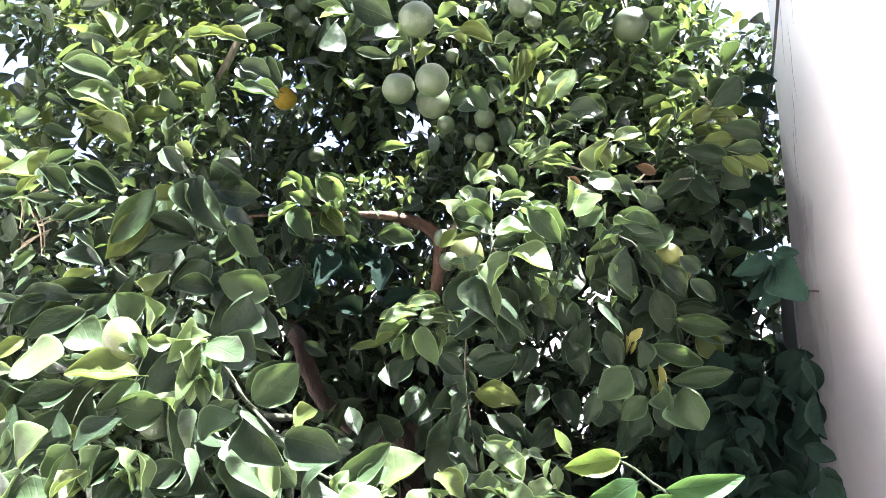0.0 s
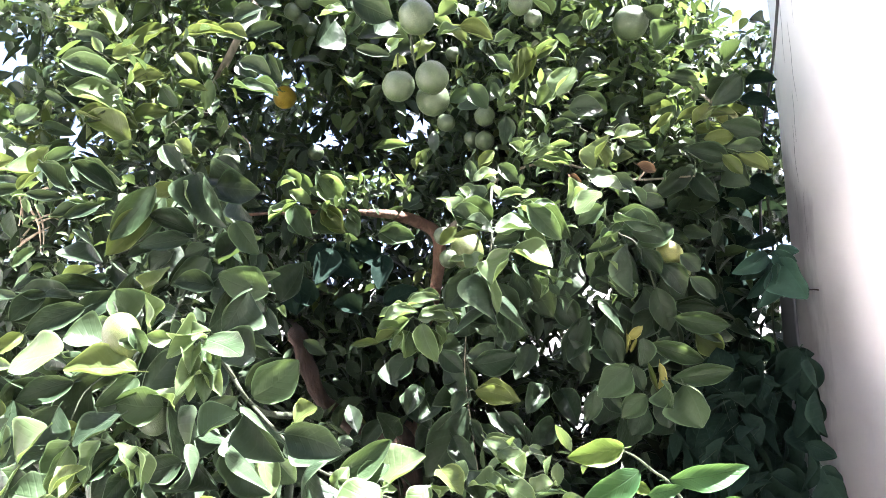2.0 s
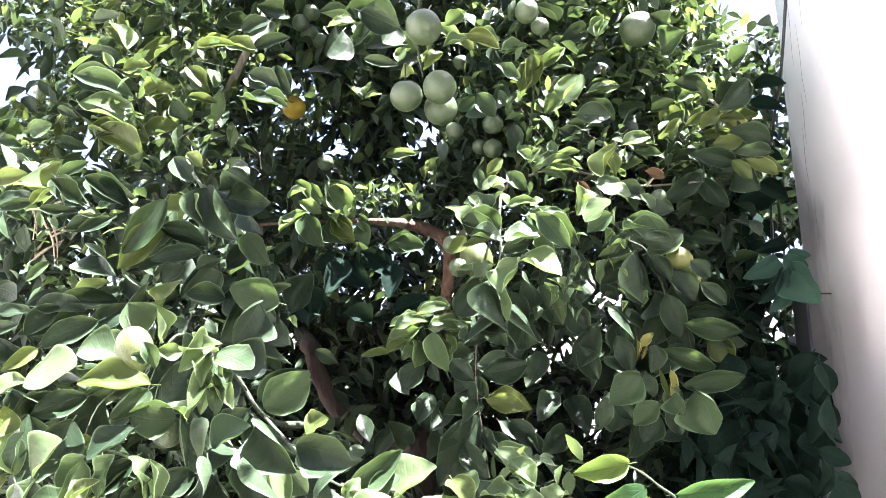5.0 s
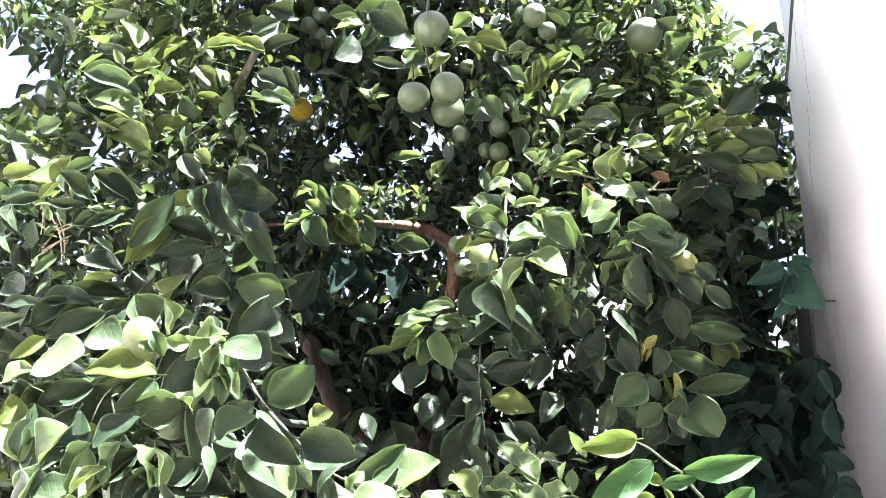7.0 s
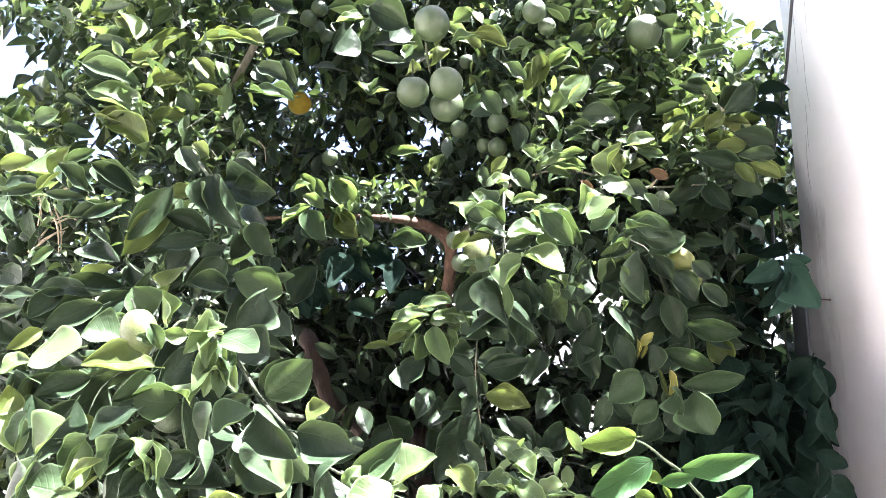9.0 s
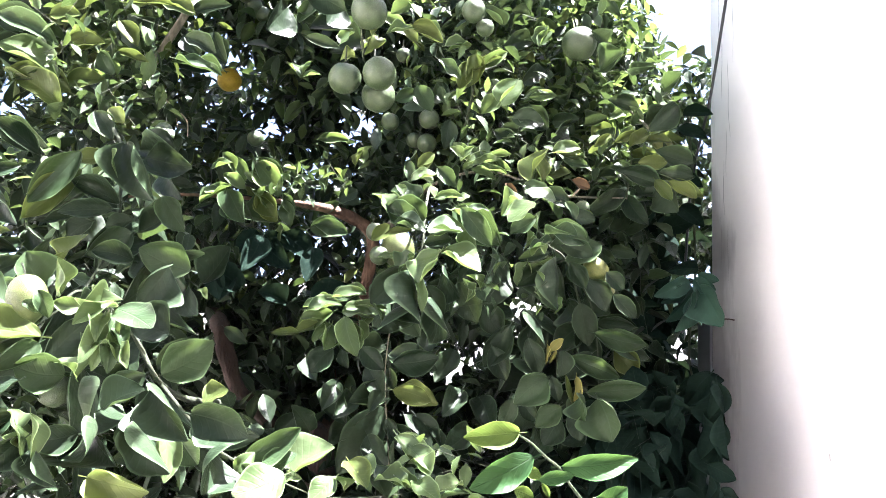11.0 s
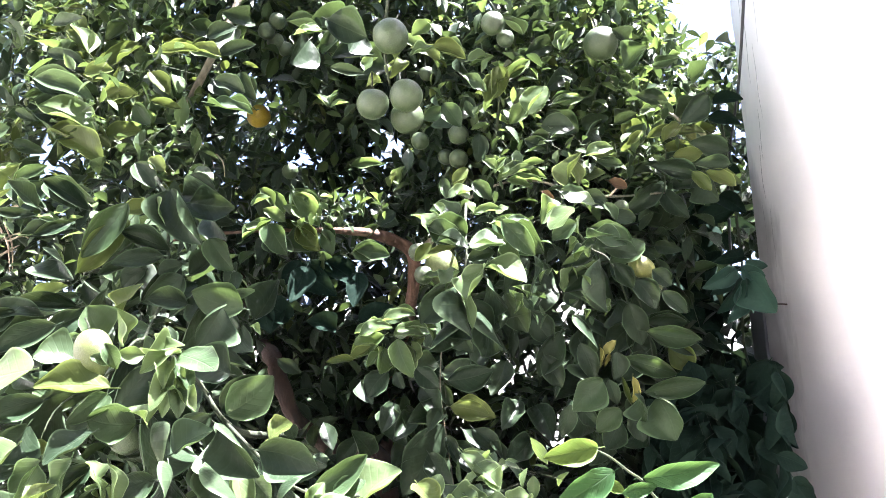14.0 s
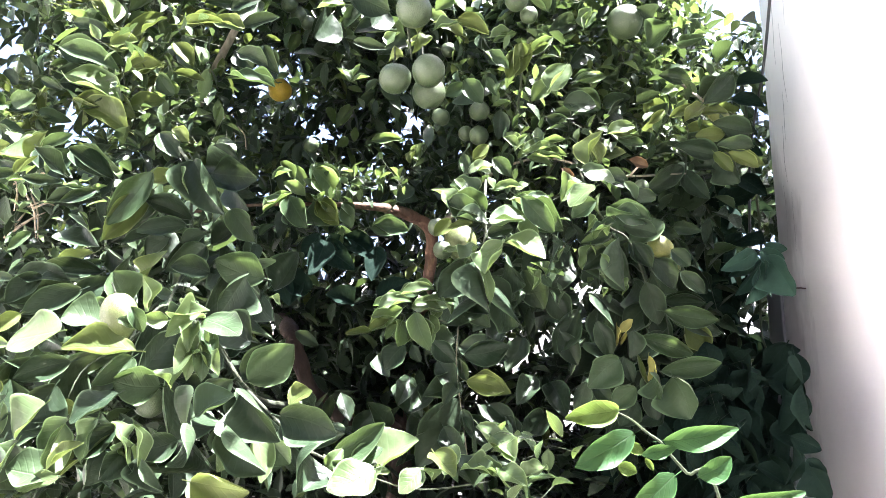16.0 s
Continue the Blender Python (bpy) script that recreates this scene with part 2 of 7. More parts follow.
def smooth_line(points, steps):
    """A Catmull-Rom line through points of (x, y, z, radius)."""
    pts = [Vector(p) for p in points]
    pts = [2 * pts[0] - pts[1]] + pts + [2 * pts[-1] - pts[-2]]
    out = []
    for i in range(1, len(pts) - 2):
        a, b, c, d = pts[i - 1 : i + 3]
        for s in range(steps):
            u = s / steps
            out.append(0.5 * (2 * b + (c - a) * u + (2 * a - 5 * b + 4 * c - d) * u * u + (3 * b - a - 3 * c + d) * u**3))
    out.append(pts[-2])
    return out


def tube(bm, points, sides=8, steps=5, rough=0.0):
    """A tapering, knotty round limb along points of (x, y, z, radius)."""
    line = smooth_line([Vector(p) for p in points], steps)
    rings = []
    side = Vector((0.31, 0.87, 0.23))
    for i, p in enumerate(line):
        ahead = (line[min(i + 1, len(line) - 1)] - line[max(i - 1, 0)]).to_3d().normalized()
        right = ahead.cross(side).normalized()
        up = right.cross(ahead)
        ring = []
        for k in range(sides):
            a = 2 * math.pi * k / sides
            way = right * math.cos(a) + up * math.sin(a)
            here = p.to_3d() + way * p[3]
            ring.append(bm.verts.new(here + way * p[3] * rough * noise.noise(here * 22)))
        rings.append(ring)
    for a, b in zip(rings, rings[1:]):
        for k in range(sides):
            bm.faces.new((a[k], a[(k + 1) % sides], b[(k + 1) % sides], b[k]))
    bm.faces.new(rings[0][::-1])
    bm.faces.new(rings[-1])


def leaf_shape(v):
    """Half the width of a citrus leaf, as a share of its full width, at v along its blade: broad below the middle, drawn to a point."""
    if not 0 < v < 1:
        return 0.0
    return 0.5 * math.sin(math.pi * v**0.92) ** 0.72 * (1 - 0.45 * max(0.0, (v - 0.90) / 0.10) * (1 - (v - 0.90) / 0.10))


def leaf_mesh(name, fold, curl, wave, lip, seed, mat, along=16, across=6):
    """A blade one unit long and one wide, folded along its midrib, arched and wavy, with a short stalk."""
    rnd = random.Random(seed)
    phase, twist = rnd.uniform(0, 6.28), rnd.uniform(-0.25, 0.25)
    lean, bend, ragged = rnd.uniform(-0.14, 0.14), rnd.uniform(-0.10, 0.10), rnd.uniform(0.03, 0.07)
    verts, faces, uvs = [], [], []
    for i in range(along + 1):
        v = 0.012 + 0.976 * i / along
        half = max(leaf_shape(v), 0.006)
        for k in range(-across, across + 1):
            s = math.copysign((0.0, 0.30, 0.55, 0.72, 0.84, 0.93, 1.0)[abs(k)], k)
            x = s * half * (1 + math.copysign(lean, s) + (ragged * math.sin(7 * v + phase + 2.1 * s) + 0.022 * math.sin(19 * v + phase * 3 + 2.3 * s)) * abs(s) ** 3)
            z = fold * abs(x) ** 1.15 * 0.5 - curl * (v - 0.15) ** 2 + wave * 1.5 * abs(s) ** 2 * math.sin(v * 8.5 + phase + (1.7 if s > 0 else 0)) * half
            z += twist * x * v + lip * max(0.0, (abs(s) - 0.55) / 0.45) ** 1.7 * half * (0.55 + 0.45 * math.sin(4.5 * v + phase + 1.6 * s))
            verts.append((x + bend * math.sin(math.pi * v) + 0.02 * math.sin(3 * v + phase), v, z))
            uvs.append((0.5 + s * 0.5, v))
    row = 2 * across + 1
    for i in range(along):
        for k in range(row - 1):
            a = i * row + k
            faces.append((a, a + 1, a + row + 1, a + row))
    n = len(verts)
    for y, r in ((0.03, 0.016), (-0.13, 0.02)):
        for k in range(3):
            a = 2.1 * k
            verts.append((r * math.cos(a), y, r * math.sin(a) - curl * 0.02 + (0.02 if y < 0 else 0)))
            uvs.append((0.5, 0.0))
    for k in range(3):
        faces.append((n + k, n + (k + 1) % 3, n + 3 + (k + 1) % 3, n + 3 + k))
    me = bpy.data.meshes.new(name)
    me.from_pydata(verts, [], faces)
    layer = me.uv_layers.new(name="UVMap")
    for loop in me.loops:
        layer.data[loop.index].uv = uvs[loop.vertex_index]
    for poly in me.polygons:
        poly.use_smooth = True
    me.materials.append(mat)
    return me


LEAF_MESHES = {}
for tone, mat in LEAF.items():
    LEAF_MESHES[tone] = [[leaf_mesh("leaf", *shape, seed + 20 * k, mat) for k in range(3)] for seed, shape in enumerate((
        (0.85, 0.10, 0.12, 0.3), (0.95, 0.18, 0.10, 0.3), (0.55, 0.20, 0.16, 0.5), (0.95, 0.04, 0.14, 0.3), (1.05, 0.20, 0.10, 0.2), (0.40, 0.24, 0.18, 0.5),
        (0.22, 0.12, 0.10, 0.2), (0.45, 0.62, 0.12, 0.3), (1.60, 0.75, 0.30, 0.3), (1.05, 0.16, 0.10, 0.3), (0.80, 0.22, 0.12, 0.3),
        (0.30, 0.08, 0.09, 1.1), (0.25, -0.34, 0.08, 0.9), (0.50, 0.12, 0.09, 1.5)), 1)]


def leaf(twig, base, tip, width, roll, tone, shape=None):
    """One leaf from its stalk to its tip; roll turns its face about that line, 0 being as level as it can lie."""
    base, tip = Vector(base), Vector(tip)
    along = (tip - base).normalized()
    face = (Vector((0, 0, 1)) - along.z * along).normalized()
    face = Matrix.Rotation(radians(roll), 3, along) @ face
    length = (tip - base).length
    pick = int(abs(base.x * 7919 + base.z * 104729 + tip.y * 3571)) % 6
    kin = int(abs(base.x * 5171 + base.y * 2719 + tip.z * 6113)) % 3
    ob = new("leaf", LEAF_MESHES[tone][pick if shape is None else shape][kin])
    side = along.cross(face)
    ob.matrix_world = Matrix.Translation(base) @ Matrix((side, along, face)).transposed().to_4x4() @ Matrix.Diagonal((width * 1.1, length, (width + length) * 0.5, 1))
    ob.parent = twig
    return ob


def fruit_mesh(name, mat, seed, long=1.0):
    bm = bmesh.new()
    bmesh.ops.create_uvsphere(bm, u_segments=28, v_segments=20, radius=1.0)
    off = Vector((seed * 3.7, seed * 1.3, 0))
    for v in bm.verts:
        d = v.co.normalized()
        v.co *= 1 + 0.035 * noise.noise(d * 1.4 + off) + 0.012 * noise.noise(d * 5 + off)
        v.co.z *= long
        polar = max(0.0, d.z)
        v.co.z -= 0.10 * polar**14
        if long > 1.1:
            v.co.z -= 0.22 * max(0.0, -d.z) ** 10
    me = bpy.data.meshes.new(name)
    bm.to_mesh(me)
    bm.free()
    for poly in me.polygons:
        poly.use_smooth = True
    me.materials.append(mat)
    return me


FRUIT_MESHES = {k: [fruit_mesh("fruit", PEEL[k], s, l) for s, l in enumerate((0.97, 1.02, 1.0))] for k in "go"}
FRUIT_MESHES["p"] = [fruit_mesh("fruit", PEEL["p"], s, 1.24) for s in (8, 9, 10)]
FRUIT_MESHES["y"] = [fruit_mesh("fruit", PEEL["y"], s, 1.35) for s in (5, 6, 7)]
bm = bmesh.new()
tube(bm, ((0, 0, 0.90, 0.16), (0, 0, 0.95, 0.12), (0.01, 0, 1.05, 0.06), (0.05, 0.02, 1.5, 0.05), (0.16, 0.05, 1.9, 0.05)), 6, 3)
STALK = bpy.data.meshes.new("stalk")
bm.to_mesh(STALK)
bm.free()
STALK.materials.append(STEM)


def fruit(tree, place, radius, kind, tilt=(0, 0), label=""):
    n = int(abs(place[0] * 997 + place[2] * 313))
    ob = new("fruit", FRUIT_MESHES[kind][n % 3])
    ob.matrix_world = Matrix.Translation(-tree.location) @ pose(*place, tilt[0], tilt[1], n % 360) @ Matrix.Scale(radius, 4)
    ob.parent = tree
    if label:
        ob["label"] = label
    s = new("stalk", STALK)
    s.parent = ob
    return ob


def foliage(name, parent, tone_mix, spots, seed, length=0.075, label="", droop=0.35, count=(5, 9), thick=0.0008, wide_share=(0.36, 0.52)):
    """Dense leafy shoots, joined: at each spot a thin shoot with leaves spiralling round it."""
    rnd = np.random.RandomState(seed)
    along = np.array([0.0, 0.16, 0.38, 0.62, 0.84, 1.0])
    half = np.array([0.01, 0.27, 0.48, 0.45, 0.24, 0.01])
    cells = []
    for i in range(5):
        a = 3 * i
        cells += [(a, a + 1, a + 4, a + 3), (a + 1, a + 2, a + 5, a + 4)]
    verts, faces, uvs, mats = [], [], [], []
    total = 0
    tones = list(tone_mix)
    odds = np.cumsum([tone_mix[t] for t in tones]) / sum(tone_mix.values())
    for spot in spots:
        way = rnd.normal(size=3) * (1, 1, 0.7) + (0, -0.5, 0.15)
        way /= np.linalg.norm(way)
        n = rnd.randint(*count)
        reach = 0.045 + 0.018 * n
        tone = int(np.searchsorted(odds, rnd.rand()))
        spin = rnd.uniform(0, 6.28)
        side = np.cross(way, (0.3, 0.2, 0.9))
        side /= np.linalg.norm(side)
        above = np.cross(side, way)
        twig_at = [np.array(spot) - way * reach * 0.42 - np.array((0, 0, 0.012)), np.array(spot) + way * reach * 0.3]
        for end in twig_at:
            for k in range(3):
                verts.append(end + thick * (math.cos(2.1 * k) * side + math.sin(2.1 * k) * above))
                uvs.append((0.5, 0.5))
        faces += [tuple(total + c for c in cell) for cell in ((0, 1, 4, 3), (1, 2, 5, 4), (2, 0, 3, 5))]
        mats += [len(tones)] * 3
        total += 6
        for j in range(n):
            a = spin + j * 2.4
            start = np.array(spot) + way * reach * (j / n - 0.5)
            out = math.cos(a) * side + math.sin(a) * above
            axis = out + way * rnd.uniform(0.2, 0.9) - np.array((0, 0, droop * rnd.uniform(0, 1.6)))
            axis /= np.linalg.norm(axis)
            face = np.array((0, 0, 1.0)) + 0.45 * way + rnd.normal(size=3) * 0.35
            face -= face.dot(axis) * axis
            face /= np.linalg.norm(face)
            across = np.cross(axis, face)
            size = length * rnd.uniform(0.65, 1.2)
            wide = size * rnd.uniform(*wide_share)
            fold, curl = rnd.uniform(0.2, 0.95), rnd.uniform(-0.05, 0.4)
            for v, h in zip(along, half):
                for s in (-1, 0, 1):
                    p = start + axis * (0.12 + v) * size + across * s * h * wide + face * (abs(s) * h * wide * fold - curl * v * v * size)
                    verts.append(p)
                    uvs.append((0.5 + 0.5 * s, v))
            faces += [tuple(total + c for c in cell) for cell in cells]
            mats += [tone] * len(cells)
            total += 18
    me = bpy.data.meshes.new(name)
    me.from_pydata([tuple(v) for v in verts], [], faces)
    layer = me.uv_layers.new(name="UVMap")
    idx = np.empty(len(me.loops), dtype=np.int32)
    me.loops.foreach_get("vertex_index", idx)
    layer.data.foreach_set("uv", np.array(uvs, dtype=np.float32)[idx].ravel())
    for t in tones:
        me.materials.append(LEAF[t])
    me.materials.append(STEM)
    me.polygons.foreach_set("material_index", np.array(mats, dtype=np.int32))
    me.polygons.foreach_set("use_smooth", np.ones(len(mats), dtype=bool))
    ob = new(name, me)
    ob.parent = parent
    return tagged(ob, label, kind="stuff")


def scatter(low, high, n, seed, keep=lambda p: True):
    rnd = np.random.RandomState(seed)
    out = []
    while len(out) < n:
        p = rnd.uniform(low, high)
        if keep(p):
            out.append(p)
    return out


def near_line(p, a, b, wide_a, wide_b):
    p, a, b = Vector(p), Vector(a), Vector(b)
    u = max(0.0, min(1.0, (p - a).dot(b - a) / (b - a).length_squared))
    return (p - a.lerp(b, u)).length < wide_a + (wide_b - wide_a) * u


def inside(p, mid, radii):
    return sum(((a - b) / r) ** 2 for a, b, r in zip(p, mid, radii)) < 1


# ---- setting ----
bm = bmesh.new()
for i in range(41):
    for j in range(41):
        x, y = -60 + 3 * i, -60 + 3 * j
        bm.verts.new((x, y, 0.05 * noise.noise(Vector((x, y, 0)) * 0.2) - 0.05))
bm.verts.ensure_lookup_table()
for i in range(40):
    for j in range(40):
        a = i * 41 + j
        bm.faces.new((bm.verts[a], bm.verts[a + 41], bm.verts[a + 42], bm.verts[a + 1]))
tagged(part("ground", bm, YARD), "dusty grey cement yard", "ground", kind="structure")

WALL_X, WALL_END, WALL_TOP = 0.92, 2.04, 2.85
bm = bmesh.new()
box(bm, (WALL_X, -2.6, -0.1), (WALL_X + 0.2, 1.93, WALL_TOP))
wall = tagged(part("wall_east", bm, WHITE), "tall white painted plaster wall", "wall", kind="structure")
# the worn upright edge at the wall's end
bm = bmesh.new()
rows = 60
for i in range(rows + 1):
    z = -0.1 + (WALL_TOP + 0.1) * i / rows
    wob = (0.006 * noise.noise(Vector((0, 0, z * 6))) + 0.004 * noise.noise(Vector((3, 0, z * 21)))) * (1.0 if z > 2.2 else 0.2)
    for x, y in ((WALL_X - 0.0008, 1.62), (WALL_X - 0.0006, 1.87), (WALL_X - 0.0004, 1.985 + wob), (WALL_X + 0.0005, WALL_END - 0.003 + wob), (WALL_X + 0.003, WALL_END + wob), (WALL_X + 0.2, WALL_END + wob)):
        bm.verts.new((x, y, z))
bm.verts.ensure_lookup_table()
for i in range(rows):
    for k in range(5):
        a = i * 6 + k
        bm.faces.new((bm.verts[a], bm.verts[a + 1], bm.verts[a + 7], bm.verts[a + 6]))
part("wall_edge", bm, edge_material(), wall, "chipped grey-stained plaster edge")
for y, low, high, seed in ((1.93, 2.20, 2.42, 1), (1.955, 2.00, 2.15, 2), (1.90, 2.40, 2.66, 3), (1.985, 1.85, 2.0, 4), (1.94, 1.82, 1.97, 5), (1.965, 2.32, 2.58, 8), (1.945, 2.10, 2.24, 9), (1.975, 2.5, 2.7, 10), (1.92, 2.64, 2.82, 11), (1.60, 2.47, 2.485, 6), (1.52, 1.42, 1.435, 7)):
    line = []
    for i in range(9):
        z = low + (high - low) * i / 8
        line.append((WALL_X - 0.0004, y + 0.008 * noise.noise(Vector((seed * 5.1, 0, z * 9))) + 0.02 * noise.noise(Vector((seed, 0, z * 2.5))), z, 0.0002 + 0.0007 * max(0.0, math.sin(math.pi * (i + 0.5) / 9) + 0.4 * noise.noise(Vector((seed, 4, i * 0.9))))))
    bm = bmesh.new()
    tube(bm, line, 4, 2)
    part("crack", bm, DARK_STAIN, wall, "dark hairline crack in the plaster")
bm = bmesh.new()
box(bm, (-6.0, 5.2, -0.1), (6.0, 5.4, 2.2), 0.01)
tagged(part("wall_north", bm, GARDEN_WALL), "unseen pale wall added to bounce sunlight behind the tree", "wall", kind="structure")
# wall added out of view; its sunlit face brightens the east wall
bm = bmesh.new()
box(bm, (-3.6, -2.6, -0.1), (-3.4, 5.2, 4.2), 0.01)
tagged(part("wall_west", bm, GARDEN_WALL), "unseen pale wall added to bounce sunlight", "wall", kind="structure")
# tall dark wall added behind the view, to cut sky light on the leaves
bm = bmesh.new()
box(bm, (-3.4, -2.6, -0.1), (0.92, -2.4, 6.4), 0.01)
tagged(part("wall_south", bm, SHADE_WALL), "unseen dark wall added to block the southern sky", "wall", kind="structure")
bm = bmesh.new()
box(bm, (0.945, 2.10, -0.1), (1.02, 2.20, 1.76), 0.008)
tagged(part("concrete_post", bm, CONCRETE), "rough grey concrete post beside the wall's end", "post", kind="structure")

# ---- the citrus tree ----
tree = tagged(new("citrus_tree"), "dense citrus tree hung with green fruit, one ripe orange", "tree")
tree.location = (-0.1, 2.3, 0)
bpy.context.view_layer.update()


def limb(name, points, mat, parent, sides=8, steps=5, rough=0.15, label=""):
    bm = bmesh.new()
    tube(bm, points, sides, steps, rough)
    ob = part(name, bm, mat, parent, label, smooth=True)
    ob.matrix_parent_inverse = parent.matrix_world.inverted()
    return ob


limb("trunk", ((-0.08, 2.34, -0.05, 0.085), (-0.07, 2.32, 0.4, 0.07), (-0.09, 2.28, 0.9, 0.06), (-0.093, 2.302, 1.342, 0.036), (-0.218, 2.332, 1.380, 0.024), (-0.319, 2.259, 1.469, 0.022), (-0.365, 2.229, 1.578, 0.023), (-0.415, 2.330, 1.662, 0.024), (-0.587, 2.978, 1.767, 0.022), (-0.708, 2.953, 2.085, 0.020)), SHADED_TRUNK_BARK, tree, 10, 8, 0.42)
limb("limb", ((-0.093, 2.302, 1.342, 0.030), (-0.110, 2.806, 1.421, 0.026), (-0.082, 2.906, 1.643, 0.020), (-0.021, 2.499, 1.747, 0.017), (-0.001, 2.193, 1.779, 0.016), (0.012, 2.133, 1.848, 0.017), (0.010, 2.092, 1.903, 0.018), (-0.027, 2.064, 1.932, 0.017), (-0.076, 2.008, 1.939, 0.016), (-0.136, 1.951, 1.937, 0.010), (-0.265, 1.952, 1.944, 0.005), (-0.451, 1.942, 1.938, 0.004), (-0.569, 1.911, 1.915, 0.003)), BARK, tree, 10, 6, 0.25, "bare reddish-brown limb")
limb("limb", ((0.013, 2.092, 1.900, 0.012), (0.064, 1.967, 1.914, 0.009), (0.159, 1.843, 1.989, 0.0042), (0.285, 1.773, 2.008, 0.0030), (0.413, 1.666, 1.936, 0.0026), (0.565, 1.656, 1.937, 0.0018)), GREY_BARK, tree, 8, 6, 0.2)
limb("limb", ((-0.708, 2.953, 2.085, 0.018), (-0.638, 2.304, 2.183, 0.014), (-0.547, 1.867, 2.187, 0.011), (-0.498, 1.778, 2.223, 0.009), (-0.452, 1.742, 2.285, 0.0085), (-0.421, 1.739, 2.355, 0.008), (-0.392, 1.754, 2.450, 0.008), (-0.357, 1.751, 2.568, 0.006)), GREY_BARK, tree, 8, 6, 0.2, "slender grey limb")
limb("limb", ((-0.292, 2.182, 1.440, 0.012), (-0.298, 1.671, 1.455, 0.007), (-0.236, 1.223, 1.487, 0.0034), (-0.261, 1.185, 1.536, 0.0034), (-0.284, 1.176, 1.567, 0.003), (-0.342, 1.173, 1.604, 0.0025), (-0.359, 1.137, 1.577, 0.002)), STEM, tree, 8, 6, 0.15)
limb("limb", ((-0.240, 1.222, 1.490, 0.003), (-0.165, 1.136, 1.441, 0.0022), (-0.107, 1.114, 1.401, 0.002), (-0.033, 1.103, 1.394, 0.002)), STEM, tree, 6, 5, 0.1)
limb("limb", ((-0.342, 1.173, 1.604, 0.0022), (-0.367, 1.323, 1.702, 0.003), (-0.385, 1.369, 1.770, 0.003), (-0.383, 1.348, 1.855, 0.003), (-0.419, 1.385, 1.908, 0.003)), STEM, tree, 6, 6, 0.1)
limb("limb", ((0.152, 1.832, 2.027, 0.004), (0.125, 1.433, 1.820, 0.0024), (0.125, 1.413, 1.774, 0.0022), (0.116, 1.414, 1.714, 0.002), (0.090, 1.424, 1.655, 0.0018)), STEM, tree, 6, 6, 0.1)
limb("limb", ((0.091, 1.443, 1.658, 0.0014), (0.078, 1.529, 1.604, 0.0015), (0.075, 1.663, 1.522, 0.0015), (0.086, 1.661, 1.433, 0.0014), (0.097, 1.655, 1.346, 0.0012)), GREY_BARK, tree, 6, 6, 0.1, "thin hanging shoot")
limb("limb", ((0.343, 1.736, 1.996, 0.0035), (0.338, 1.561, 1.872, 0.0022), (0.371, 1.550, 1.801, 0.0022), (0.412, 1.547, 1.767, 0.0022), (0.455, 1.574, 1.649, 0.002), (0.437, 1.564, 1.562, 0.002), (0.469, 1.557, 1.509, 0.0018)), STEM, tree, 6, 6, 0.1)
limb("limb", ((-0.008, 1.414, 2.282, 0.004), (-0.018, 1.446, 2.183, 0.003), (-0.014, 1.470, 2.135, 0.0025), (-0.011, 1.479, 2.116, 0.002)), STEM, tree, 6, 5, 0.1)
limb("limb", ((0.314, 1.815, 2.305, 0.006), (0.224, 1.621, 2.176, 0.003), (0.215, 1.645, 2.121, 0.003), (0.208, 1.686, 2.072, 0.003)), STEM, tree, 6, 5, 0.1)
limb("limb", ((0.573, 2.155, 2.427, 0.007), (0.562, 1.844, 2.248, 0.005), (0.611, 1.793, 2.197, 0.004), (0.598, 1.617, 2.085, 0.003)), GREY_BARK, tree, 6, 5, 0.1)

# bare dry twigs on the shaded side
for a, b in (
    ((-0.795, 1.590, 1.880), (-0.771, 1.590, 1.785)), ((-0.817, 1.562, 1.791), (-0.774, 1.602, 1.832)), ((-0.826, 1.566, 1.904), (-0.812, 1.578, 1.841)),
    ((-0.791, 1.577, 1.847), (-0.754, 1.616, 1.868)), ((-0.484, 1.820, 2.131), (-0.451, 1.829, 2.070)), ((-0.451, 1.838, 2.109), (-0.434, 1.860, 2.058)),
    ((-0.822, 1.561, 1.780), (-0.801, 1.595, 1.845)), ((-0.746, 1.442, 1.875), (-0.746, 1.458, 1.811)), ((-0.729, 1.460, 1.844), (-0.726, 1.502, 1.768)), ((-0.755, 1.462, 1.765), (-0.711, 1.500, 1.818)), ((-0.720, 1.471, 1.818), (-0.693, 1.496, 1.830)), ((-0.730, 1.474, 1.878), (-0.691, 1.471, 1.882)), ((0.435, 1.611, 1.920), (0.472, 1.613, 1.956)),
):
    mid = (Vector(a) + Vector(b)) / 2 + Vector((0.006, 0.0, 0.008))
    limb("twig", ((*a, 0.0021), (*mid, 0.0018), (*b, 0.0009)), DRY, tree, 6, 4, 0.4, "bare dry pale twig")

